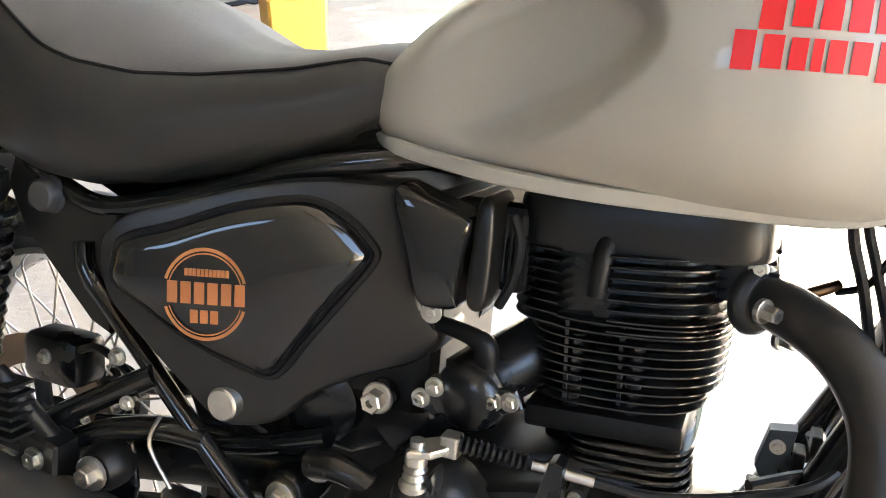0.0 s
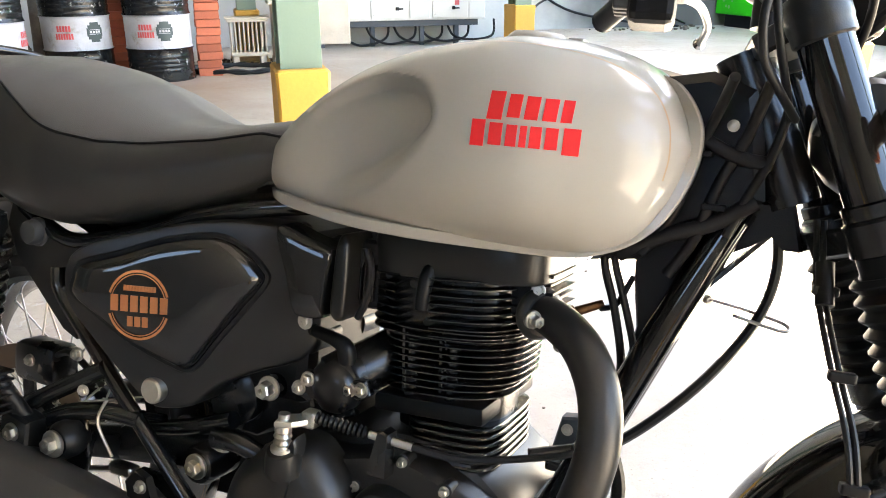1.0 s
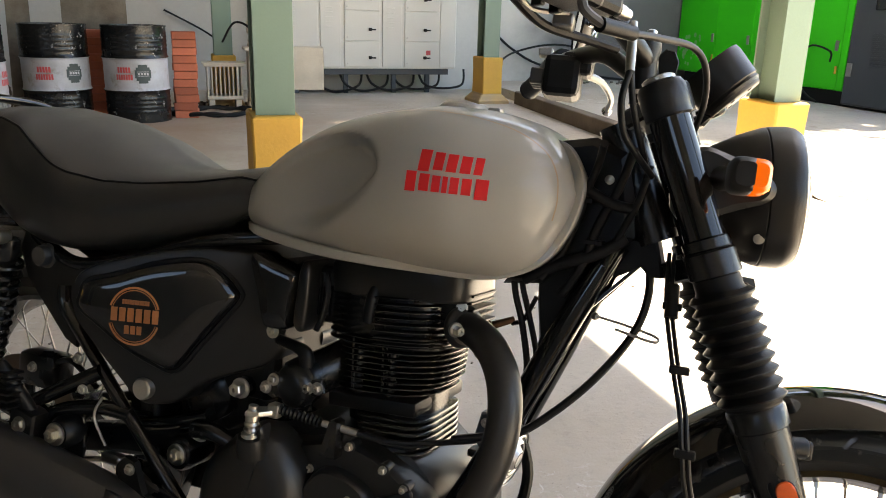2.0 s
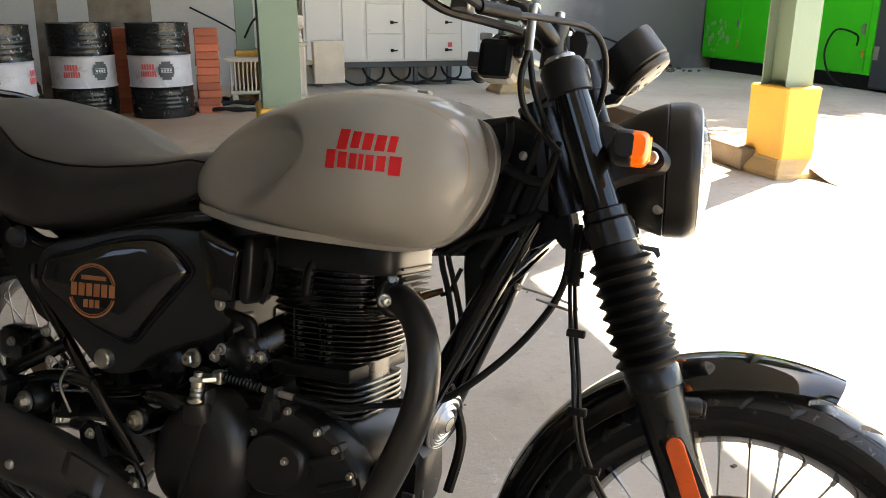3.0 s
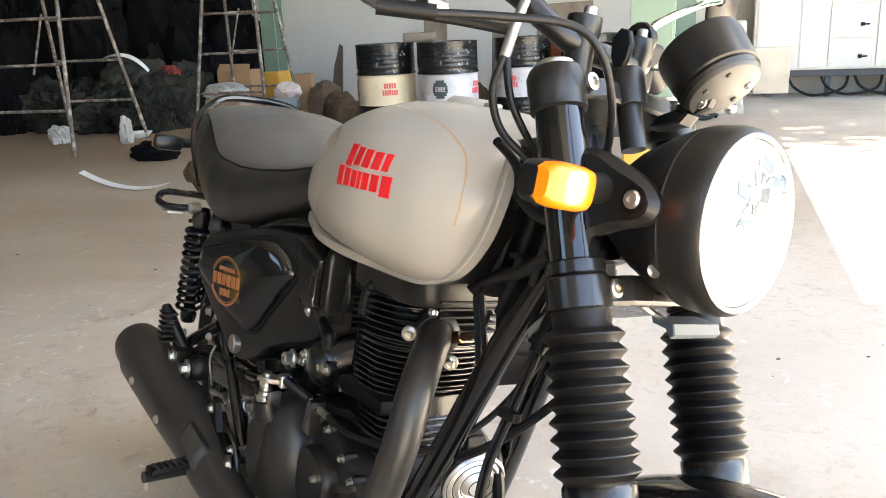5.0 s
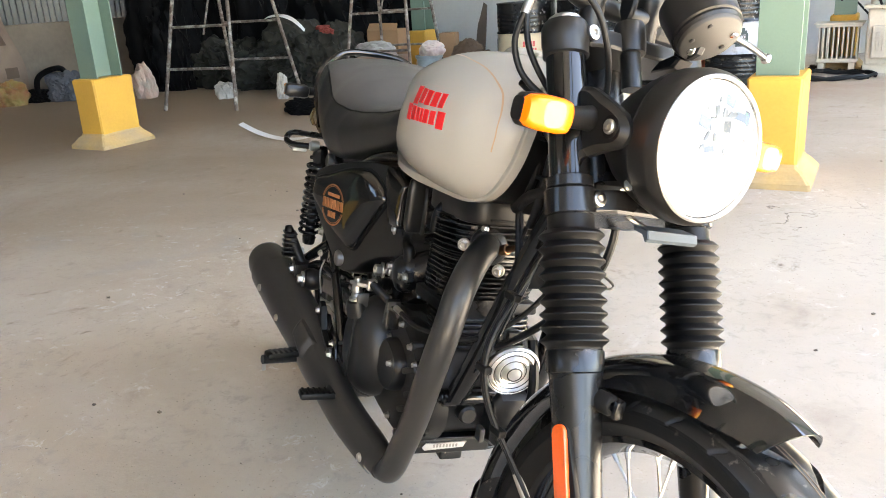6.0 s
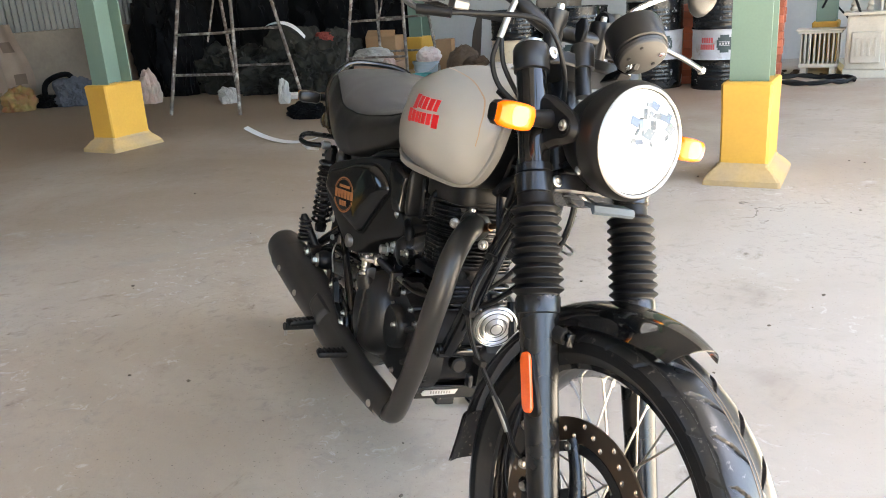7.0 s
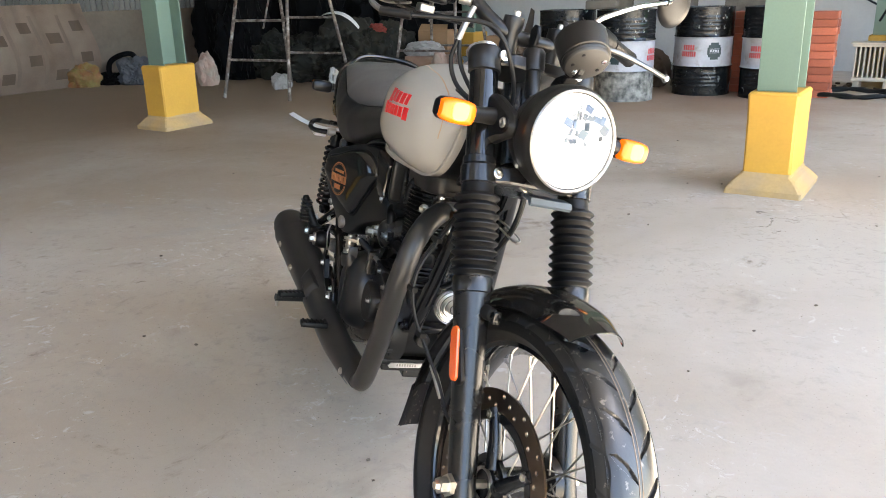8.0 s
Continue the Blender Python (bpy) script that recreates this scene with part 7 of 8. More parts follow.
bpart("throttle_cable", tube([(1.07, -0.144, 0.998), (1.065, -0.146, 0.96), (1.072, -0.132, 0.925), (1.09, -0.11, 0.903), (1.115, -0.07, 0.88)], 0.0044, 10, 8), CABLE, steered=True)
bpart("throttle_cable", tube([(1.071, -0.142, 0.998), (1.08, -0.132, 0.955), (1.095, -0.105, 0.915), (1.11, -0.07, 0.88)], 0.0042, 10, 8), CABLE, steered=True)
for dy in (0.0, 0.0065):
    bpart("brake_line", tube([(1.150 + dy, -0.06, 0.785), (1.153 + dy, -0.09, 0.72), (1.168 + dy, -0.135, 0.647), (1.180 + dy, -0.165, 0.60), (1.188 + dy, -0.172, 0.555), (1.200 + dy, -0.158, 0.505), (1.226 + dy, -0.130, 0.450), (1.262 + dy, -0.110, 0.402), (1.288 + dy, -0.100, 0.365), (1.298 + dy, -0.086, 0.350)], 0.0030, 8, 8), CABLE, steered=True)
for x, y, z in ((1.160, -0.094, 0.719), (1.175, -0.140, 0.647), (1.191, -0.172, 0.556), (1.215, -0.146, 0.480)):
    bpart("line_clip", box(x - 0.012, x + 0.012, y - 0.006, y + 0.006, z - 0.005, z + 0.005, 0.002), RUBBER, steered=True, smooth=False)
bpart("line_sleeve", tube([(1.158, -0.085, 0.745), (1.160, -0.10, 0.705)], 0.009, 10, 1), RUBBER, steered=True)
bpart("line_fitting", tube([(1.240, -0.122, 0.432), (1.252, -0.115, 0.416), (1.275, -0.105, 0.384)], [0.0045, 0.0062, 0.0055], 10, 4), ALLOY, steered=True)
bpart("number_bracket", slab([(1.235, 0.768), (1.262, 0.767), (1.266, 0.757), (1.262, 0.752), (1.256, 0.760), (1.238, 0.762)], -0.028, 0.062, 0.0015), BRACKET, "small bent grey steel bracket below the headlight", steered=True, smooth=False)
bpart("bracket_stay", tube([(1.20, -0.02, 0.782), (1.225, -0.03, 0.775), (1.24, -0.01, 0.765)], 0.004, 8, 4), STEEL, steered=True)


# -- wheels --
def wheel(name, cx, cz, R, half_w, rim_r, label, steered, spokes=36, NA=1400, pitches=28, NS=84):
    """Tyre with cut grooves, rim, hub and crossed wire spokes."""
    v = []
    for i in range(NA):
        th = 2 * math.pi * i / NA
        for j in range(NS):
            s = -1 + 2 * j / (NS - 1)
            ang = s * radians(105)
            yy = half_w * math.sin(ang) * (1.0 if abs(ang) < 1.57 else 0.98)
            if abs(s) > 0.86:
                yy = math.copysign(half_w * (1 - 0.42 * (abs(s) - 0.86) / 0.14), s)
            prof = R - (R - rim_r) * (1 - math.cos(abs(s) * math.pi / 2) ** 0.9) ** 1.25
            g = 0.0
            a_s = abs(s)
            turn = th * pitches / (2 * math.pi) + (0.5 if s > 0 else 0.0)
            if 0.05 < a_s < 0.44:
                # long comma-shaped sipe that widens outwards
                k = (a_s - 0.05) / 0.39
                ph = (turn - 0.62 * k ** 0.75) % 1.0
                width = 0.10 * min(1, 0.35 + k / 0.5) * min(1, (1 - k) / 0.25)
                g = 0.0055 * smooth01((width - abs(ph - 0.5)) / 0.03 + 0.4)
            elif 0.55 < a_s < 0.72:
                # short shoulder sipe
                k = (a_s - 0.55) / 0.17
                ph = (turn + 0.35 - 0.25 * k) % 1.0
                g = 0.0035 * smooth01((0.05 * min(1, k / 0.2) - abs(ph - 0.5)) / 0.03 + 0.4)
            if abs(a_s - 0.50 - 0.02 * math.sin(pitches * th)) < 0.011:
                g = 0.003
            if 0.525 < a_s < 0.54 or 0.745 < a_s < 0.76:
                g = -0.0012
            r = prof - g
            v.append((cx + r * math.cos(th), yy, cz + r * math.sin(th)))
    quads = grid_faces(NA, NS, True, False)
    edge = round(0.15 * (NS - 1))
    tyre = Shape().add(v, [q for k, q in enumerate(quads) if not edge <= k % (NS - 1) < NS - 1 - edge])
    tread = Shape().add(v, [q for k, q in enumerate(quads) if edge <= k % (NS - 1) < NS - 1 - edge])
    w = bpart(name, lathe([(-half_w * 0.62, rim_r - 0.004), (-half_w * 0.66, rim_r + 0.008), (-half_w * 0.60, rim_r + 0.009), (-half_w * 0.52, rim_r - 0.004), (-half_w * 0.25, rim_r - 0.011), (half_w * 0.25, rim_r - 0.011), (half_w * 0.52, rim_r - 0.004), (half_w * 0.60, rim_r + 0.009), (half_w * 0.66, rim_r + 0.008), (half_w * 0.62, rim_r - 0.004), (half_w * 0.22, rim_r - 0.017), (-half_w * 0.22, rim_r - 0.017), (-half_w * 0.62, rim_r - 0.004)], (cx, 0, cz), (cx, 1, cz), 72, False), GLOSS, label, steered=steered)
    part("tyre", tyre, TYRE, w, "black rubber tyre walls")
    part("tread", tread, TREAD, w, "dusty tread with curved cut grooves")
    for y in (-0.0032, 0.0032):
        part("moulding_line", lathe([(-0.0011, R - 0.001), (-0.0008, R + 0.0006), (0.0008, R + 0.0006), (0.0011, R - 0.001)], (cx, y, cz), (cx, y + 1, cz), 120, False), DUSTLINE, w, "thin dusty brown centre line")
    part("hub", lathe([(-0.065, 0.0), (-0.065, 0.034), (-0.05, 0.040), (-0.045, 0.028), (0.045, 0.028), (0.05, 0.046), (0.065, 0.05), (0.065, 0.0)], (cx, 0, cz), (cx, 1, cz), 40), SATIN, w)
    for k in range(spokes):
        a = 2 * math.pi * k / spokes
        sd = 1 if k % 2 else -1
        tw = radians(38) * (1 if (k // 2) % 2 else -1)
        p0 = (cx + 0.036 * math.cos(a + tw), sd * 0.046, cz + 0.036 * math.sin(a + tw))
        p1 = (cx + (rim_r - 0.012) * math.cos(a), sd * 0.006, cz + (rim_r - 0.012) * math.sin(a))
        part("spoke", tube([p0, p1], 0.0018, 6, 1), STEEL, w)
        d = (Vector(p0) - Vector(p1)).normalized()
        if steered:
            part("nipple", tube([Vector(p1), Vector(p1) + d * 0.014], 0.0036, 6, 1), STEEL, w)
    return w


FAX = (1.415, 0.298)
STEPS = (0, 1, 2, 3, 5, 6, 7, 8, 9, 10, 11, 12, 13, 16, 17, 19, 20, 21, 22, 23, 24, 25, 28, 29, 30, 31)
fw = wheel("front_wheel", FAX[0], FAX[1], 0.307, 0.0585, 0.238, "spoked front wheel with a black rim", True, NS=168)


def drilled_disc(c, y0, y1, r0, r1, n, hole):
    """A ring with a round hole through every cell, staggered over three rows."""
    index, v, f = {}, [], []

    def corner(x, y, z):
        key = (round(x, 5), round(y, 5), round(z, 5))
        if key not in index:
            index[key] = len(v)
            v.append((x, y, z))
        return index[key]
    for k in range(n):
        a0, a1 = 2 * math.pi * k / n, 2 * math.pi * (k + 1) / n
        rr, am = r0 + (r1 - r0) * (0.24, 0.5, 0.76)[k % 3], (a0 + a1) / 2
        h = Vector((rr * math.cos(am), rr * math.sin(am)))
        edge = [(a0 + (a1 - a0) * i / 4, r0) for i in range(4)] + [(a1, r0 + (r1 - r0) * i / 6) for i in range(6)]
        edge += [(a1 - (a1 - a0) * i / 4, r1) for i in range(4)] + [(a0, r1 - (r1 - r0) * i / 6) for i in range(6)]
        outer = [Vector((r * math.cos(a), r * math.sin(a))) for a, r in edge]
        inner = [h + (p - h).normalized() * hole for p in outer]
        m = len(outer)
        cell = [corner(c[0] + p.x, y, c[1] + p.y) for ring, y in ((outer, y0), (inner, y0), (inner, y1), (outer, y1)) for p in ring]
        f += [tuple(cell[q] for q in quad) for quad in grid_faces(4, m, False, True)]
        for i in (0, 1, 2, 3, 10, 11, 12, 13):
            f.append((cell[3 * m + i], cell[3 * m + (i + 1) % m], cell[(i + 1) % m], cell[i]))
    return Shape().add(v, f)


for a in (30, 150, 270):
    for k in STEPS:
        w_ = radians(a + 1.9 * k)
        mark = box(-0.0052, 0.0052, -0.0012, 0.0012, -0.0055, 0.0055, 0.0004).moved(Matrix.Translation((FAX[0] + 0.268 * math.cos(w_), -0.0535, FAX[1] + 0.268 * math.sin(w_))) @ Matrix.Rotation(math.pi / 2 - w_, 4, "Y") @ Matrix.Rotation(radians(28), 4, "X"))
        part("sidewall_mark", mark, GREYCAP, fw, smooth=False)
part("brake_disc", drilled_disc(FAX, -0.0595, -0.0555, 0.124, 0.161, 42, 0.0043), DISC, fw, "brown-steel drilled brake disc", smooth=False)
carrier = Shape()
for k in range(5):
    a = 2 * math.pi * k / 5 + 0.3
    for da, r0, r1 in ((0.0, 0.03, 0.128),):
        p0 = Vector((FAX[0] + r0 * math.cos(a), -0.057, FAX[1] + r0 * math.sin(a)))
        p1 = Vector((FAX[0] + r1 * math.cos(a + 0.35), -0.057, FAX[1] + r1 * math.sin(a + 0.35)))
        carrier.join(tube([p0, p0.lerp(p1, 0.5) + Vector((0.004, 0, 0.003)), p1], [0.016, 0.012, 0.011], 10, 4))
carrier.join(lathe([(-0.004, 0.028), (-0.004, 0.052), (0.004, 0.052), (0.004, 0.028), (-0.004, 0.028)], (FAX[0], -0.057, FAX[1]), (FAX[0], -1, FAX[1]), 40, False))
carrier.join(lathe([(-0.003, 0.108), (-0.003, 0.1235), (0.003, 0.1235), (0.003, 0.108), (-0.003, 0.108)], (FAX[0], -0.0575, FAX[1]), (FAX[0], -1, FAX[1]), 56, False))
part("disc_carrier", carrier, SATIN, fw)
for k in range(5):
    a = 2 * math.pi * k / 5 + 0.65
    c = (FAX[0] + 0.117 * math.cos(a), -0.064, FAX[1] + 0.117 * math.sin(a))
    part("disc_bolt", bolt(c, (0, -1, 0), 0.0075, 0.006, 1.2), STEEL, fw, smooth=False)
part("sensor_ring", lathe([(0, 0.03), (0.004, 0.03), (0.004, 0.025), (0, 0.025)], (FAX[0], -0.068, FAX[1]), (FAX[0], -0.1, FAX[1]), 32, False), STEEL, fw)
axle = bpart("front_axle", lathe([(-0.162, 0.007), (-0.155, 0.009), (-0.155, 0.014), (-0.140, 0.014), (-0.140, 0.019), (-0.132, 0.019), (-0.13, 0.0085), (0.13, 0.0085)], (FAX[0], 0, FAX[1]), (FAX[0], 1, FAX[1]), 6), STEEL, "bright front axle with its nut", steered=True, smooth=False)
cal = bpart("brake_caliper", box(1.265, 1.335, -0.085, -0.042, 0.335, 0.425, 0.014), SATIN, "black front brake caliper", steered=True)
for p in ((1.295, -0.086, 0.405), (1.31, -0.086, 0.345)):
    part("caliper_bolt", bolt(p, (0, -1, 0), 0.0075, 0.008, 1.3), STEEL, cal, smooth=False)

# front mudguard: a curved shell round the tyre
v = []
NG, NW = 64, 21
for i in range(NG):
    for j in range(NW):
        s = -1 + 2 * j / (NW - 1)
        first = 73.5 - 1.4 * (1 - abs(s) ** 2.2)
        a = radians(first + (176 - first) * i / (NG - 1))
        half = 0.074 * (0.72 + 0.28 * smooth01(i / 7))
        R = 0.343 - (0.030 + 0.010 * smooth01(i / 16)) * abs(s) ** 2.4
        v.append((FAX[0] + R * math.cos(a), half * s, FAX[1] + R * math.sin(a)))
mgs = Shape().add(v, grid_faces(NG, NW))
inner = Shape().add([(FAX[0] + (x - FAX[0]) * 0.995, y * 0.985, FAX[1] + (z - FAX[1]) * 0.995) for x, y, z in v], [tuple(reversed(q)) for q in grid_faces(NG, NW)])
mgs.join(inner)
vo, vi = mgs.v[:NG * NW], mgs.v[NG * NW:]
for ring in ([i * NW for i in range(NG)], [i * NW + NW - 1 for i in range(NG)], list(range(NW)), list(range((NG - 1) * NW, NG * NW))):
    lip = [vo[q] for q in ring] + [vi[q] for q in ring]
    mgs.add(lip, [(q, q + 1, len(ring) + q + 1, len(ring) + q) for q in range(len(ring) - 1)])
mg = bpart("front_mudguard", mgs, GLOSS, "gloss black front mudguard", steered=True)
for sgn in (-1, 1):
    part("mudguard_stay", box(-0.012, 0.03, -0.008, 0.008, -0.012, 0.012, 0.004).moved(pose(fork_x(0.565) + 0.026, sgn * 0.084, 0.568)), SATIN, mg)
v = []
for i in range(13):
    t = i / 12
    for j in range(15):
        s = -1 + 2 * j / 14
        v.append((1.0695 - 0.006 * t * t + 0.034 * abs(s) ** 2.6, s * (0.073 + 0.004 * t), 0.325 - 0.105 * t + 0.012 * abs(s) ** 3 * t))
flap = Shape().add(v, grid_faces(13, 15))
flap.join(Shape().add([(x + 0.004, y * 0.98, z) for x, y, z in v], [tuple(reversed(f)) for f in grid_faces(13, 15)]))
part("mud_flap", flap, FLAP, mg, "dusty rubber flap")

# -- rear end --
RAX = (0.05, 0.31)
wheel("rear_wheel", RAX[0], RAX[1], 0.31, 0.07, 0.236, "spoked rear wheel with a black rim", False, 36, 700)
def swing_arm():
    path, v = catmull([(0.47, -0.100, 0.376), (0.36, -0.108, 0.366), (0.25, -0.120, 0.350), (0.12, -0.127, 0.325), (0.03, -0.128, 0.305)], 4), []
    for i, p_ in enumerate(path):
        hz = 0.030 - 0.010 * i / (len(path) - 1)
        for k in range(16):
            c, sn = math.cos(2 * math.pi * k / 16), math.sin(2 * math.pi * k / 16)
            v.append((p_.x, p_.y + 0.015 * math.copysign(abs(c) ** 0.45, c), p_.z + hz * math.copysign(abs(sn) ** 0.45, sn)))
    out = Shape().add(v, grid_faces(len(path), 16, False, True))
    out.f += [tuple(reversed(range(16))), tuple(range((len(path) - 1) * 16, len(path) * 16))]
    return out


for s_ in both(swing_arm):
    bpart("swing_arm", s_, SATIN, "black box-section swing arm")
bpart("rear_axle", lathe([(-0.155, 0.011), (-0.14, 0.011), (-0.14, 0.018), (0.15, 0.009)], (*[RAX[0], 0, RAX[1]],), (RAX[0], 1, RAX[1]), 6), STEEL, smooth=False)
for sgn in (-1, 1):
    t0, t1 = Vector((0.095, sgn * 0.168, 0.672)), Vector((0.035, sgn * 0.165, 0.405))
    sh = bpart("shock_absorber", lathe([(0, 0.016), (0.02, 0.02), (0.04, 0.016), (0.19, 0.013), (0.24, 0.013), (0.25, 0.018), (0.268, 0.016)], t0, t1, 20), SATIN, "black twin shock absorber with a coil spring")
    d = (t1 - t0).normalized()
    a_ = d.orthogonal().normalized()
    b_ = d.cross(a_)
    coil = [t0 + d * (0.035 + 0.20 * i / 132) + (a_ * math.cos(2 * math.pi * i / 12) + b_ * math.sin(2 * math.pi * i / 12)) * 0.027 for i in range(133)]
    part("spring", tube(coil, 0.0048, 8, 1), SATIN, sh)
    part("top_nut", lathe([(0, 0.013), (0.02, 0.013), (0.024, 0.009)], (0.095, sgn * 0.175, 0.675), (0.095, sgn * 0.3, 0.675), 12), STEEL, sh)
# rear mudguard and tail
v = []
for i in range(40):
    a = radians(28 + 130 * i / 39)
    for j in range(13):
        s = -1 + 2 * j / 12
        r = 0.375 - 0.03 * abs(s) ** 2.5
        v.append((RAX[0] + r * math.cos(a), 0.085 * s, RAX[1] + 0.02 + r * math.sin(a)))
bpart("rear_mudguard", Shape().add(v, grid_faces(40, 13)), MATTE, "black rear mudguard")
for sgn in (-1, 1):
    ri = bpart("rear_indicator", tube([(-0.12, sgn * 0.07, 0.775), (-0.12, sgn * 0.14, 0.79), (-0.12, sgn * 0.17, 0.792)], [0.012, 0.010, 0.012], 12, 4), MATTE, "black rear indicator on a stalk")
    part("housing", box(-0.145, -0.10, min(sgn * 0.17, sgn * 0.235), max(sgn * 0.17, sgn * 0.235), 0.772, 0.808, 0.012), MATTE, ri)
    part("lens", box(-0.156, -0.143, min(sgn * 0.172, sgn * 0.232), max(sgn * 0.172, sgn * 0.232), 0.775, 0.805, 0.005), AMBER, ri)
hook = bpart("luggage_hook", tube([(0.10, -0.16, 0.700), (0.03, -0.19, 0.695), (-0.015, -0.222, 0.690), (-0.02, -0.234, 0.680), (0.0, -0.238, 0.670), (0.05, -0.225, 0.668), (0.10, -0.185, 0.674)], 0.0075, 10, 8), SATIN, "black looped luggage hook")
part("hook_plate", box(-0.012, 0.055, -0.232, -0.196, 0.652, 0.660, 0.003), HORNPLATE, hook, "bright bent plate", smooth=False)
bpart("tail_bracket", slab([(-0.165, 0.722), (-0.12, 0.752), (-0.05, 0.768), (0.06, 0.75), (0.07, 0.70), (0.0, 0.692), (-0.08, 0.704), (-0.12, 0.70), (-0.15, 0.708)], -0.155, -0.125, 0.008), SATIN, "black tail bracket under the seat")
stand = bpart("side_stand", tube([(0.52, 0.10, 0.22), (0.50, 0.17, 0.10), (0.485, 0.215, 0.052)], 0.012, 12, 4), SATIN, "black side stand")
part("stand_foot", box(0.455, 0.515, 0.195, 0.24, 0.043, 0.052, 0.003), SATIN, stand, smooth=False)

rd = bpart("rear_brake_disc", lathe([(-0.002, 0.095), (-0.002, 0.135), (0.002, 0.135), (0.002, 0.095), (-0.002, 0.095)], (RAX[0], -0.078, RAX[1]), (RAX[0], -1, RAX[1]), 56, False), DISC, "rear brake disc", smooth=False)
for k in range(5):
    a = 2 * math.pi * k / 5
    part("carrier_arm", tube([(RAX[0] + 0.03 * math.cos(a), -0.078, RAX[1] + 0.03 * math.sin(a)), (RAX[0] + 0.1 * math.cos(a + 0.3), -0.078, RAX[1] + 0.1 * math.sin(a + 0.3))], 0.010, 8, 1), SATIN, rd)
rc = bpart("rear_caliper", box(0.06, 0.15, -0.115, -0.06, 0.40, 0.465, 0.014), SATIN, "black rear brake caliper")
part("caliper_bolt", bolt((0.105, -0.116, 0.44), (0, -1, 0), 0.0075, 0.008, 1.3), STEEL, rc, smooth=False)
part("caliper_hose", tube([(0.14, -0.10, 0.45), (0.20, -0.12, 0.47), (0.27, -0.13, 0.44)], 0.005, 8, 5), CABLE, rc)


# ---- loose things on the floor and along the walls ----
def loose(name, shape, mat, label, category, m, smooth=True, group=""):
    return tagged(part(name, shape, mat, None, label, m, smooth), category=category, group=group)


# folded patterned fabric hung over the low wall
def hung_cloth(w, h):
    v, nx, nz = [], 36, 18
    for i in range(nx + 1):
        for j in range(nz + 1):
            x, t = w * i / nx, j / nz
            fold = 0.03 * math.sin(9 * x + 2 * t) + 0.02 * math.sin(23 * x)
            v.append((fold * t + 0.28 * (1 - t) ** 3 - 0.30 * (1 - t), x + 0.05 * math.sin(5 * t), h * t))
    s = Shape().add(v, grid_faces(nx + 1, nz + 1))
    return s


cloth = loose("patterned_cloth", hung_cloth(2.05, 1.06), PATTERNED, "dusty patterned beige cloth hung over a low wall", "cloth", at(-9.2, -0.05, 0, 0) @ Matrix.Diagonal((-1, 1, 1, 1)))


def cloth_patch(y0, y1, z0, z1, n=8):
    """A strip of the printed pattern, following the folds of the cloth."""
    v = []
    for i in range(n + 1):
        for j in range(n + 1):
            x, t = y0 + (y1 - y0) * i / n, (z0 + (z1 - z0) * j / n) / 1.06
            fold = 0.03 * math.sin(9 * x + 2 * t) + 0.02 * math.sin(23 * x)
            v.append((fold * t + 0.28 * (1 - t) ** 3 - 0.30 * (1 - t) - 0.006, x + 0.05 * math.sin(5 * t), z0 + (z1 - z0) * j / n))
    return Shape().add(v, grid_faces(n + 1, n + 1))


for y in (0.16, 0.52, 0.88, 1.24, 1.60):
    part("pattern_band", cloth_patch(y, y + 0.05, 0.08, 0.93), FADEDBAND, cloth)
for k, y in enumerate((0.32, 0.68, 1.04, 1.40, 1.76)):
    for z in ((0.12, 0.58) if k % 2 else (0.32, 0.72)):
        part("pattern_square", cloth_patch(y, y + 0.17, z, z + 0.13), BANDCLOTH, cloth)
lump("yellow_sack", "yellow printed plastic sack slumped on the floor", "sack", at(-9.05, 1.72, 0, 30), (0.20, 0.17, 0.30), SACKYELLOW, 71, 0.4, fold=0.10)
lump("pink_sack", "pink printed plastic sack tied at the top", "sack", at(-7.5, 2.48, 0, 10), (0.14, 0.12, 0.40), SACKPINK, 73, 0.3, fold=0.10)
lump("rag", "blue-grey crumpled rag on the floor", "rags", at(-8.62, 2.25, 0, 50), (0.24, 0.2, 0.36), CLOTHGREY, 75, 0.35)
loose("hose_coil", tube([(-0.05, 0, 0.02), (-0.17, 0, 0.12), (-0.16, 0.02, 0.29), (-0.03, 0.03, 0.38), (0.13, 0.03, 0.40), (0.2, 0.02, 0.3)], 0.035, 12, 6), CLOTHBLACK, "thick black rubber hose arched over a rag", "hose", at(-8.72, 2.1, 0, 40))
lump("black_bag", "black plastic bag on the floor", "bag", at(-9.0, 2.05, 0, 0), (0.24, 0.14, 0.17), CLOTHBLACK, 77, 0.35)
lump("white_bag", "crumpled white plastic bag by a ladder", "bag", at(-6.25, 2.55, 0, 20), (0.11, 0.09, 0.18), BAGWHITE, 79, 0.4)
lump("white_bag", "white plastic bag wrapped round a ladder foot", "bag", at(-5.42, 2.57, 0, 70), (0.07, 0.06, 0.27), BAGWHITE, 83, 0.4)
lump("black_cloth", "folded black cloth on the floor", "cloth", at(-4.35, 1.62, 0, 15), (0.2, 0.12, 0.16), CLOTHBLACK, 85, 0.3)
loose("bowl", lathe([(0, 0.05), (0.0, 0.08), (0.03, 0.13), (0.06, 0.16), (0.058, 0.152), (0.01, 0.07), (0.01, 0)], (0, 0, 0), (0, 0, 1), 28, False), WHITEPLASTIC, "shallow white basin on the floor", "basin", at(-5.6, 2.95))
strip = []
for i in range(25):
    t = i / 24
    x = 1.10 * t
    strip += [(x, 0.03 * math.sin(2 * t) - 0.018, 0.005 + 0.075 * (2 * t - 1) ** 2), (x, 0.03 * math.sin(2 * t) + 0.026, 0.005 + 0.075 * (2 * t - 1) ** 2 + 0.012)]
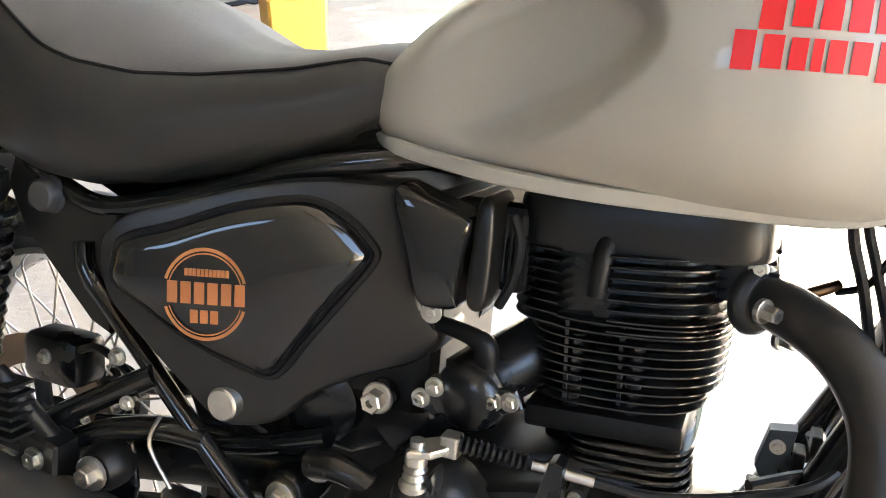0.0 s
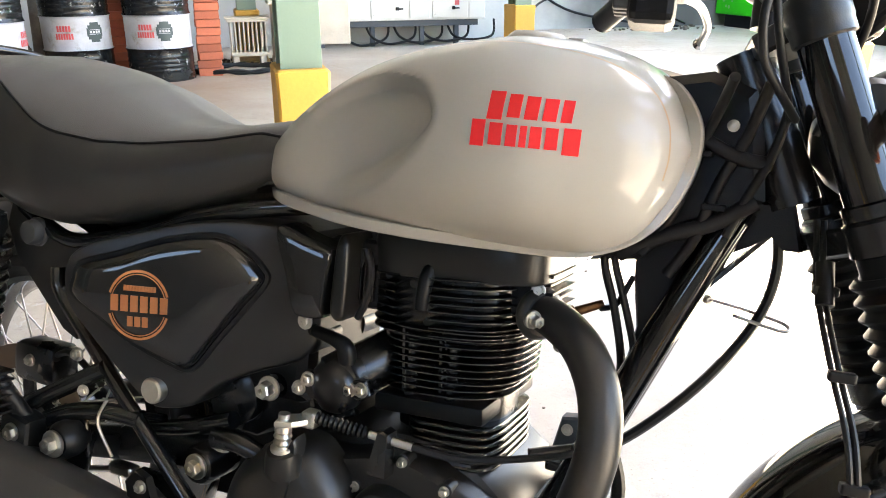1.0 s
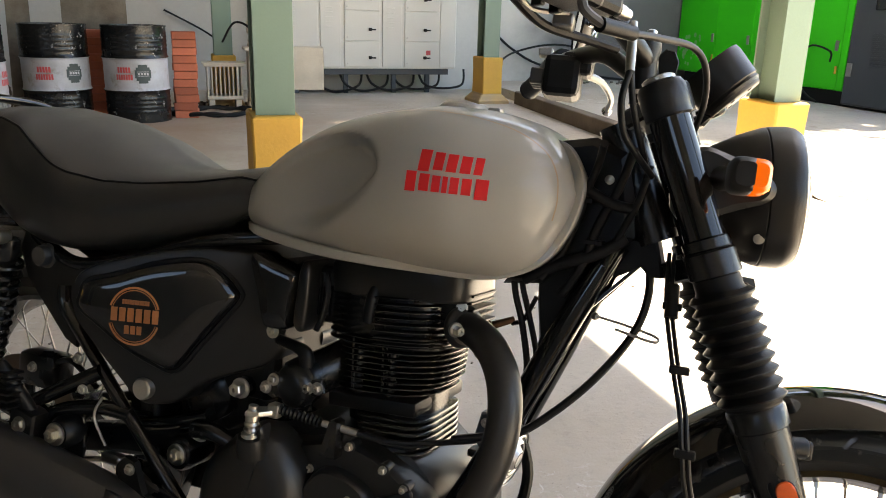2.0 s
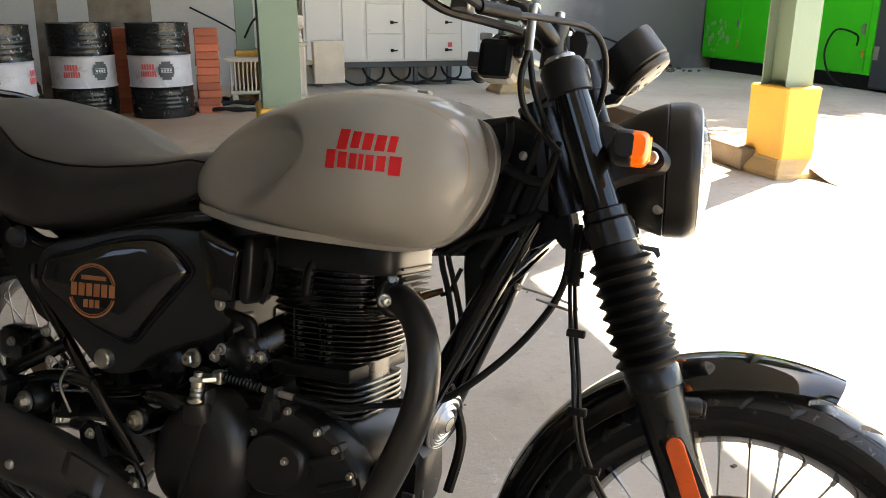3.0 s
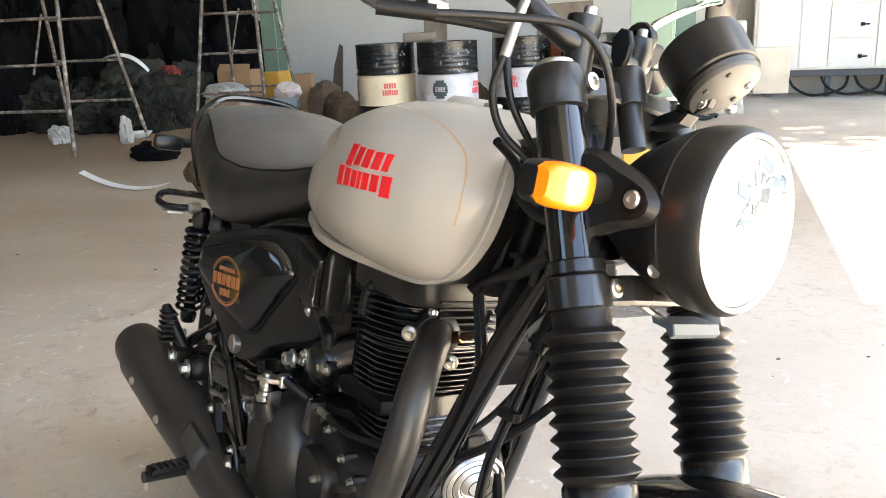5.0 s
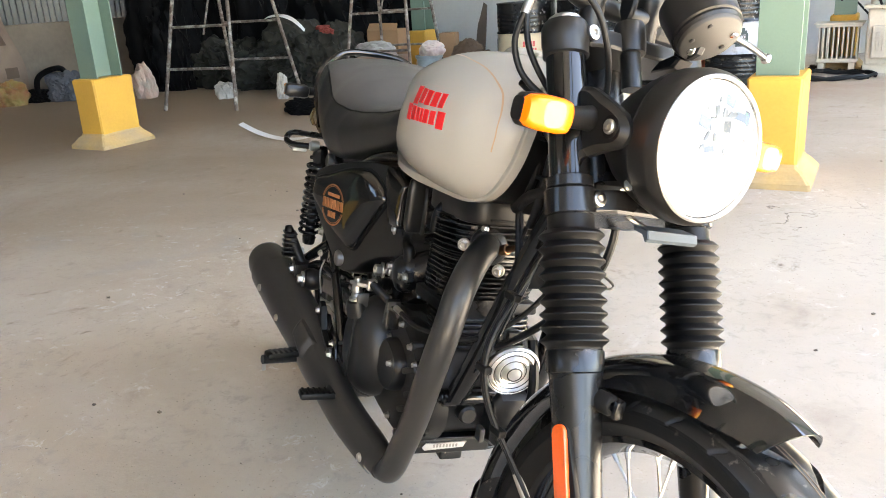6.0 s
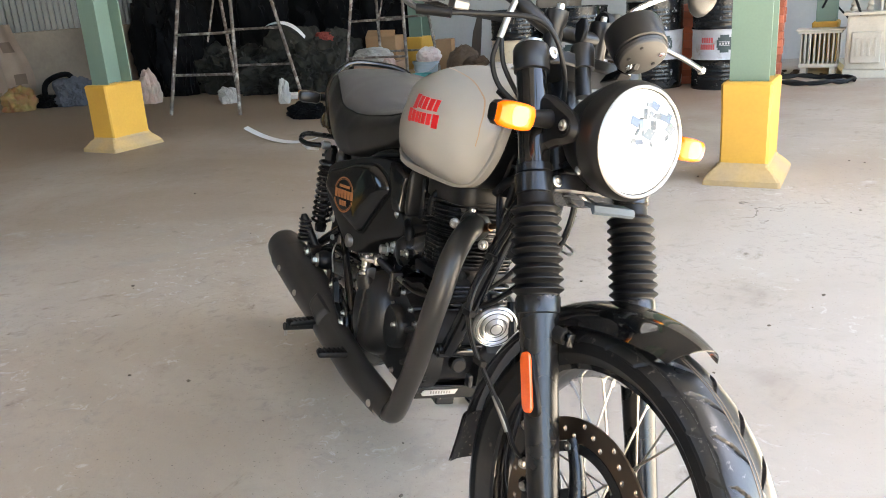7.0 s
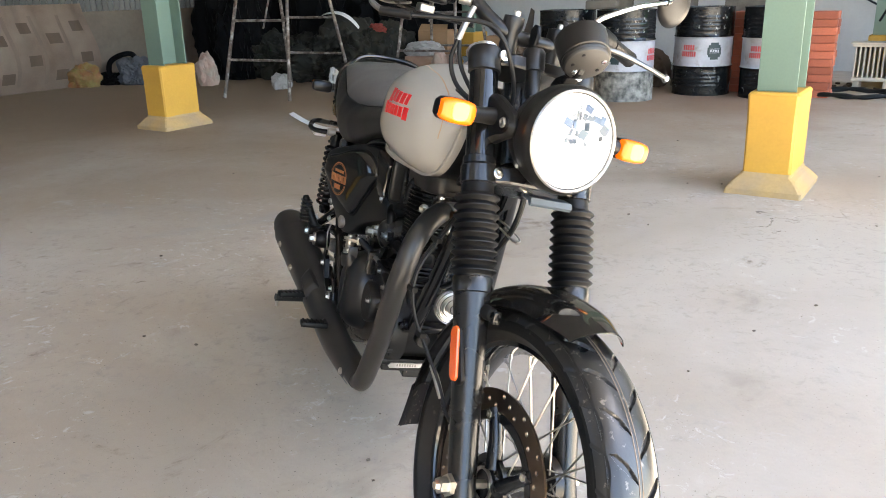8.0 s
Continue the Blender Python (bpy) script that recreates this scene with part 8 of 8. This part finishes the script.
sst = Shape().add(strip, grid_faces(25, 2))
sst.join(Shape().add([(x, y, z + 0.004) for x, y, z in strip], [tuple(reversed(f)) for f in grid_faces(25, 2)]))
loose("plastic_strip", sst, WHITEPLASTIC, "curved white plastic strip lying on the floor", "strip", at(-4.23, 0.58, 0, -20))
lump("tarpaulin", "crumpled dusty dark tarpaulin in a heap", "tarpaulin", at(-6.35, 3.95, 0, 10), (0.5, 0.34, 0.78), CLOTHOLIVE, 33, 0.3, "heap of tarpaulins")
arch = []
for i in range(19):
    t = i / 18
    for side in (-0.032, 0.032):
        arch.append((0.58 * t, side * (1.15 - 0.7 * t ** 3), 0.84 + 0.14 * t * (1 - t) - 0.17 * t ** 3 + side * 0.4))
strip2 = Shape().add(arch + [(x, y, z - 0.004) for x, y, z in arch], grid_faces(19, 2) + [tuple(k + 38 for k in reversed(f)) for f in grid_faces(19, 2)])
loose("plastic_strip", strip2, WHITEPLASTIC, "arched white plastic strip lying on a heap", "strip", at(-6.5, 3.68, 0, 2))
lump("red_rag", "red rag on a heap", "rag", at(-5.85, 4.0, 0.56, 0), (0.13, 0.1, 0.15), RAGRED, 87, 0.35)

# things in front of the far pillar
loose("carton", box(-0.28, 0.28, -0.2, 0.2, 0, 0.30, 0.006), CARTONRED, "faded reddish cardboard carton", "carton", at(-5.15, 4.2, 0, 10), False)
tall = loose("carton", box(-0.22, 0.22, -0.16, 0.16, 0, 0.60, 0.006), CARTON, "tall plain brown cardboard carton", "carton", at(-5.3, 4.62, 0, 6), False)
part("flap", slab([(-0.215, 0.0), (0.215, 0.0), (0.20, 0.09), (-0.2, 0.1)], -0.003, 0.003, 0.001).moved(pose(0, -0.155, 0.6, -35, 0, 0)), CARTON, tall, smooth=False)
loose("carton", box(-0.11, 0.11, -0.1, 0.1, 0, 0.52, 0.005), CARTON, "small dusty brown carton", "carton", at(-4.5, 4.8, 0, 14), False)
lump("plastic_wrap", "bundle of crumpled white plastic wrap on a carton", "plastic wrap", at(-5.25, 4.2, 0.30, 10), (0.26, 0.17, 0.19), BAGWHITE, 91, 0.25, fold=0.13)
lump("sack", "pink cloth sack slumped by the cartons", "sack", at(-4.86, 3.98, 0, 0), (0.12, 0.1, 0.36), SACKPINK, 95, 0.2, fold=0.07)
lump("cloth", "pale pink and white cloth bundle on a bucket", "cloth", at(-4.38, 4.15, 0.30, 0), (0.16, 0.14, 0.17), CLOTHPINK, 93, 0.2, fold=0.09)
bucket = thing("bucket", "pale blue-grey plastic bucket with cloth on top", "bucket", at(-4.46, 4.2))
part("shell", lathe([(0, 0.0), (0, 0.12), (0.26, 0.155), (0.27, 0.168), (0.30, 0.17), (0.30, 0.155), (0.26, 0.148), (0.01, 0.11)], (0, 0, 0), (0, 0, 1), 28, False), PALEBLUE, bucket)
part("handle", tube([(-0.16, 0, 0.26), (-0.12, -0.1, 0.2), (0, -0.17, 0.17), (0.12, -0.1, 0.2), (0.16, 0, 0.26)], 0.004, 8, 6), STEEL, bucket)
teal = thing("bucket", "teal plastic tub on the floor", "bucket", at(-4.1, 3.45))
part("shell", lathe([(0, 0.0), (0, 0.1), (0.2, 0.14), (0.22, 0.145), (0.22, 0.135), (0.01, 0.09)], (0, 0, 0), (0, 0, 1), 28, False), TEAL, teal)
for i, (u_, v_, sx, sy, sz) in enumerate(((-4.0, 4.35, 0.22, 0.2, 0.46), (-3.72, 4.15, 0.2, 0.18, 0.36), (-3.45, 3.8, 0.2, 0.18, 0.30), (-2.3, 4.5, 0.3, 0.25, 0.4))):
    lump("cloth", "brown dusty cloth bundle by the drums", "cloth", at(u_, v_, 0, 40 * i), (sx, sy, sz), CLOTHBROWN, 101 + i, 0.18, "cloth bundles", fold=0.09)
loose("board", slab([(-0.075, 0), (0.075, 0), (0.07, 0.4), (0.055, 0.84), (0.01, 0.87), (-0.02, 0.72), (-0.05, 0.6)], -0.012, 0.012, 0.003), DARKWOOD, "dark broken board leaning by the cloth bundles", "board", at(-4.05, 4.7, 0, 0) @ pose(0, 0, 0, -6, 4, 0), False)

# rubble and roots at the foot of the wall by the drums
rub = Shape()
rngr = random.Random(21)
for k in range(60):
    r = rngr.uniform(0.01, 0.035)
    s_ = box(-r, r, -r * 0.8, r * 0.8, 0, r * 1.1, r * 0.3).moved(pose(rngr.uniform(-0.3, 1.0), rngr.uniform(-0.25, 0.25), 0, 0, 0, rngr.uniform(0, 90)))
    rub.join(s_)
tagged(part("rubble", rub, CLOTHBROWN, None, "scattered brown rubble at the foot of a wall", at(-0.6, 5.0), False), category="rubble", kind="stuff")
rub2 = Shape()
for k in range(70):
    r = rngr.uniform(0.008, 0.03)
    rub2.join(box(-r, r, -r * 0.8, r * 0.8, 0, r, r * 0.3).moved(pose(rngr.uniform(-0.9, 0.9), rngr.uniform(-0.3, 0.3), 0, 0, 0, rngr.uniform(0, 90))))
tagged(part("rubble", rub2, MASONRY, None, "dry leaves and rubble outside against a wall", at(5.6, 6.35, 0.115), False), category="rubble", kind="stuff")

# litter on the floor: grit and crumbs
grit = Shape()
for k in range(110):
    r = rngr.uniform(0.0015, 0.006)
    x, y = rngr.uniform(-3.5, 2.2), rngr.uniform(0.2, 4.5)
    grit.join(box(-r, r, -r * 0.7, r * 0.7, 0, r * 0.8).moved(pose(x, y, 0, 0, 0, rngr.uniform(0, 90))))
tagged(part("grit", grit, MASONRY, None, "scattered grit on the concrete floor", pose(0, 0, 0), False), category="grit", kind="stuff")

# broken edge of the apron in front of the corner pillar
slope = []
NX_, NY_ = 60, 14
for i in range(NX_ + 1):
    for j in range(NY_ + 1):
        x, t = 6.0 * i / NX_, j / NY_
        edge = 1.15 + 0.18 * noise.noise(Vector((x * 1.3, 0, 3))) + 0.07 * noise.noise(Vector((x * 5, 2, 1)))
        y = -edge * (1 - t)
        z = 0.118 * smooth01(t * 1.25) + 0.03 * noise.noise(Vector((x * 6, y * 6, 0))) * t * (1 - t) * 3 - 0.004
        slope.append((x, y, z))
structure("pavement_edge", Shape().add(slope, grid_faces(NX_ + 1, NY_ + 1)), BROKEN, "broken rough concrete edge of the apron", "pavement", at(3.3, 0.56), True)


# ---- unseen trees, added beyond the wall to throw shade on the apron ----
def tree(m, seed):
    t = thing("tree", "unseen tall leafy tree added behind the wall for its shade", "tree", m, "trees behind the wall")
    rng = random.Random(seed)
    part("trunk", tube([(0, 0, 0), (0.1, 0.05, 4.0), (-0.2, -0.35, 8.2), (-0.5, -0.9, 13.4)], [0.32, 0.26, 0.2, 0.08], 12, 6), BARK, t)
    tips = []
    for k in range(34):
        a = 2.4 * k
        z0 = 9.0 + 4.2 * (k * 0.618 % 1.0)
        ln = rng.uniform(1.6, 4.0)
        p0 = Vector((-0.06 * (z0 - 5), -0.10 * (z0 - 5), z0))
        p2 = p0 + Vector((math.cos(a) * ln, math.sin(a) * ln, rng.uniform(0.2, 1.4)))
        part("limb", tube([p0, p0.lerp(p2, 0.5) + Vector((0, 0, 0.25)), p2], [0.08, 0.05, 0.015], 8, 4), BARK, t)
        tips += [p0.lerp(p2, q) for q in (0.4, 0.55, 0.7, 0.85, 1.0)]
    v, f = [], []
    for p in tips:
        for _ in range(130):
            c = p + Vector((rng.gauss(0, 0.42), rng.gauss(0, 0.42), rng.gauss(0, 0.3)))
            q = Euler((rng.uniform(-1, 1), rng.uniform(-1, 1), rng.uniform(0, 6.28))).to_matrix()
            o = len(v)
            sz = rng.uniform(0.10, 0.17)
            v += [c + q @ Vector(w) * sz for w in ((-1, 0, 0), (-0.2, 0.45, 0.1), (1, 0, 0), (-0.2, -0.45, 0.1))]
            f.append((o, o + 1, o + 2, o + 3))
    part("crown", Shape().add(v, f), LEAF, t, smooth=False)
    return t


for (u_, v_), seed in (((9.7, 8.0), 8), ((14.2, 8.4), 9), ((11.9, 10.6), 10), ((12.0, 7.9), 12)):
    tree(at(u_, v_), seed)
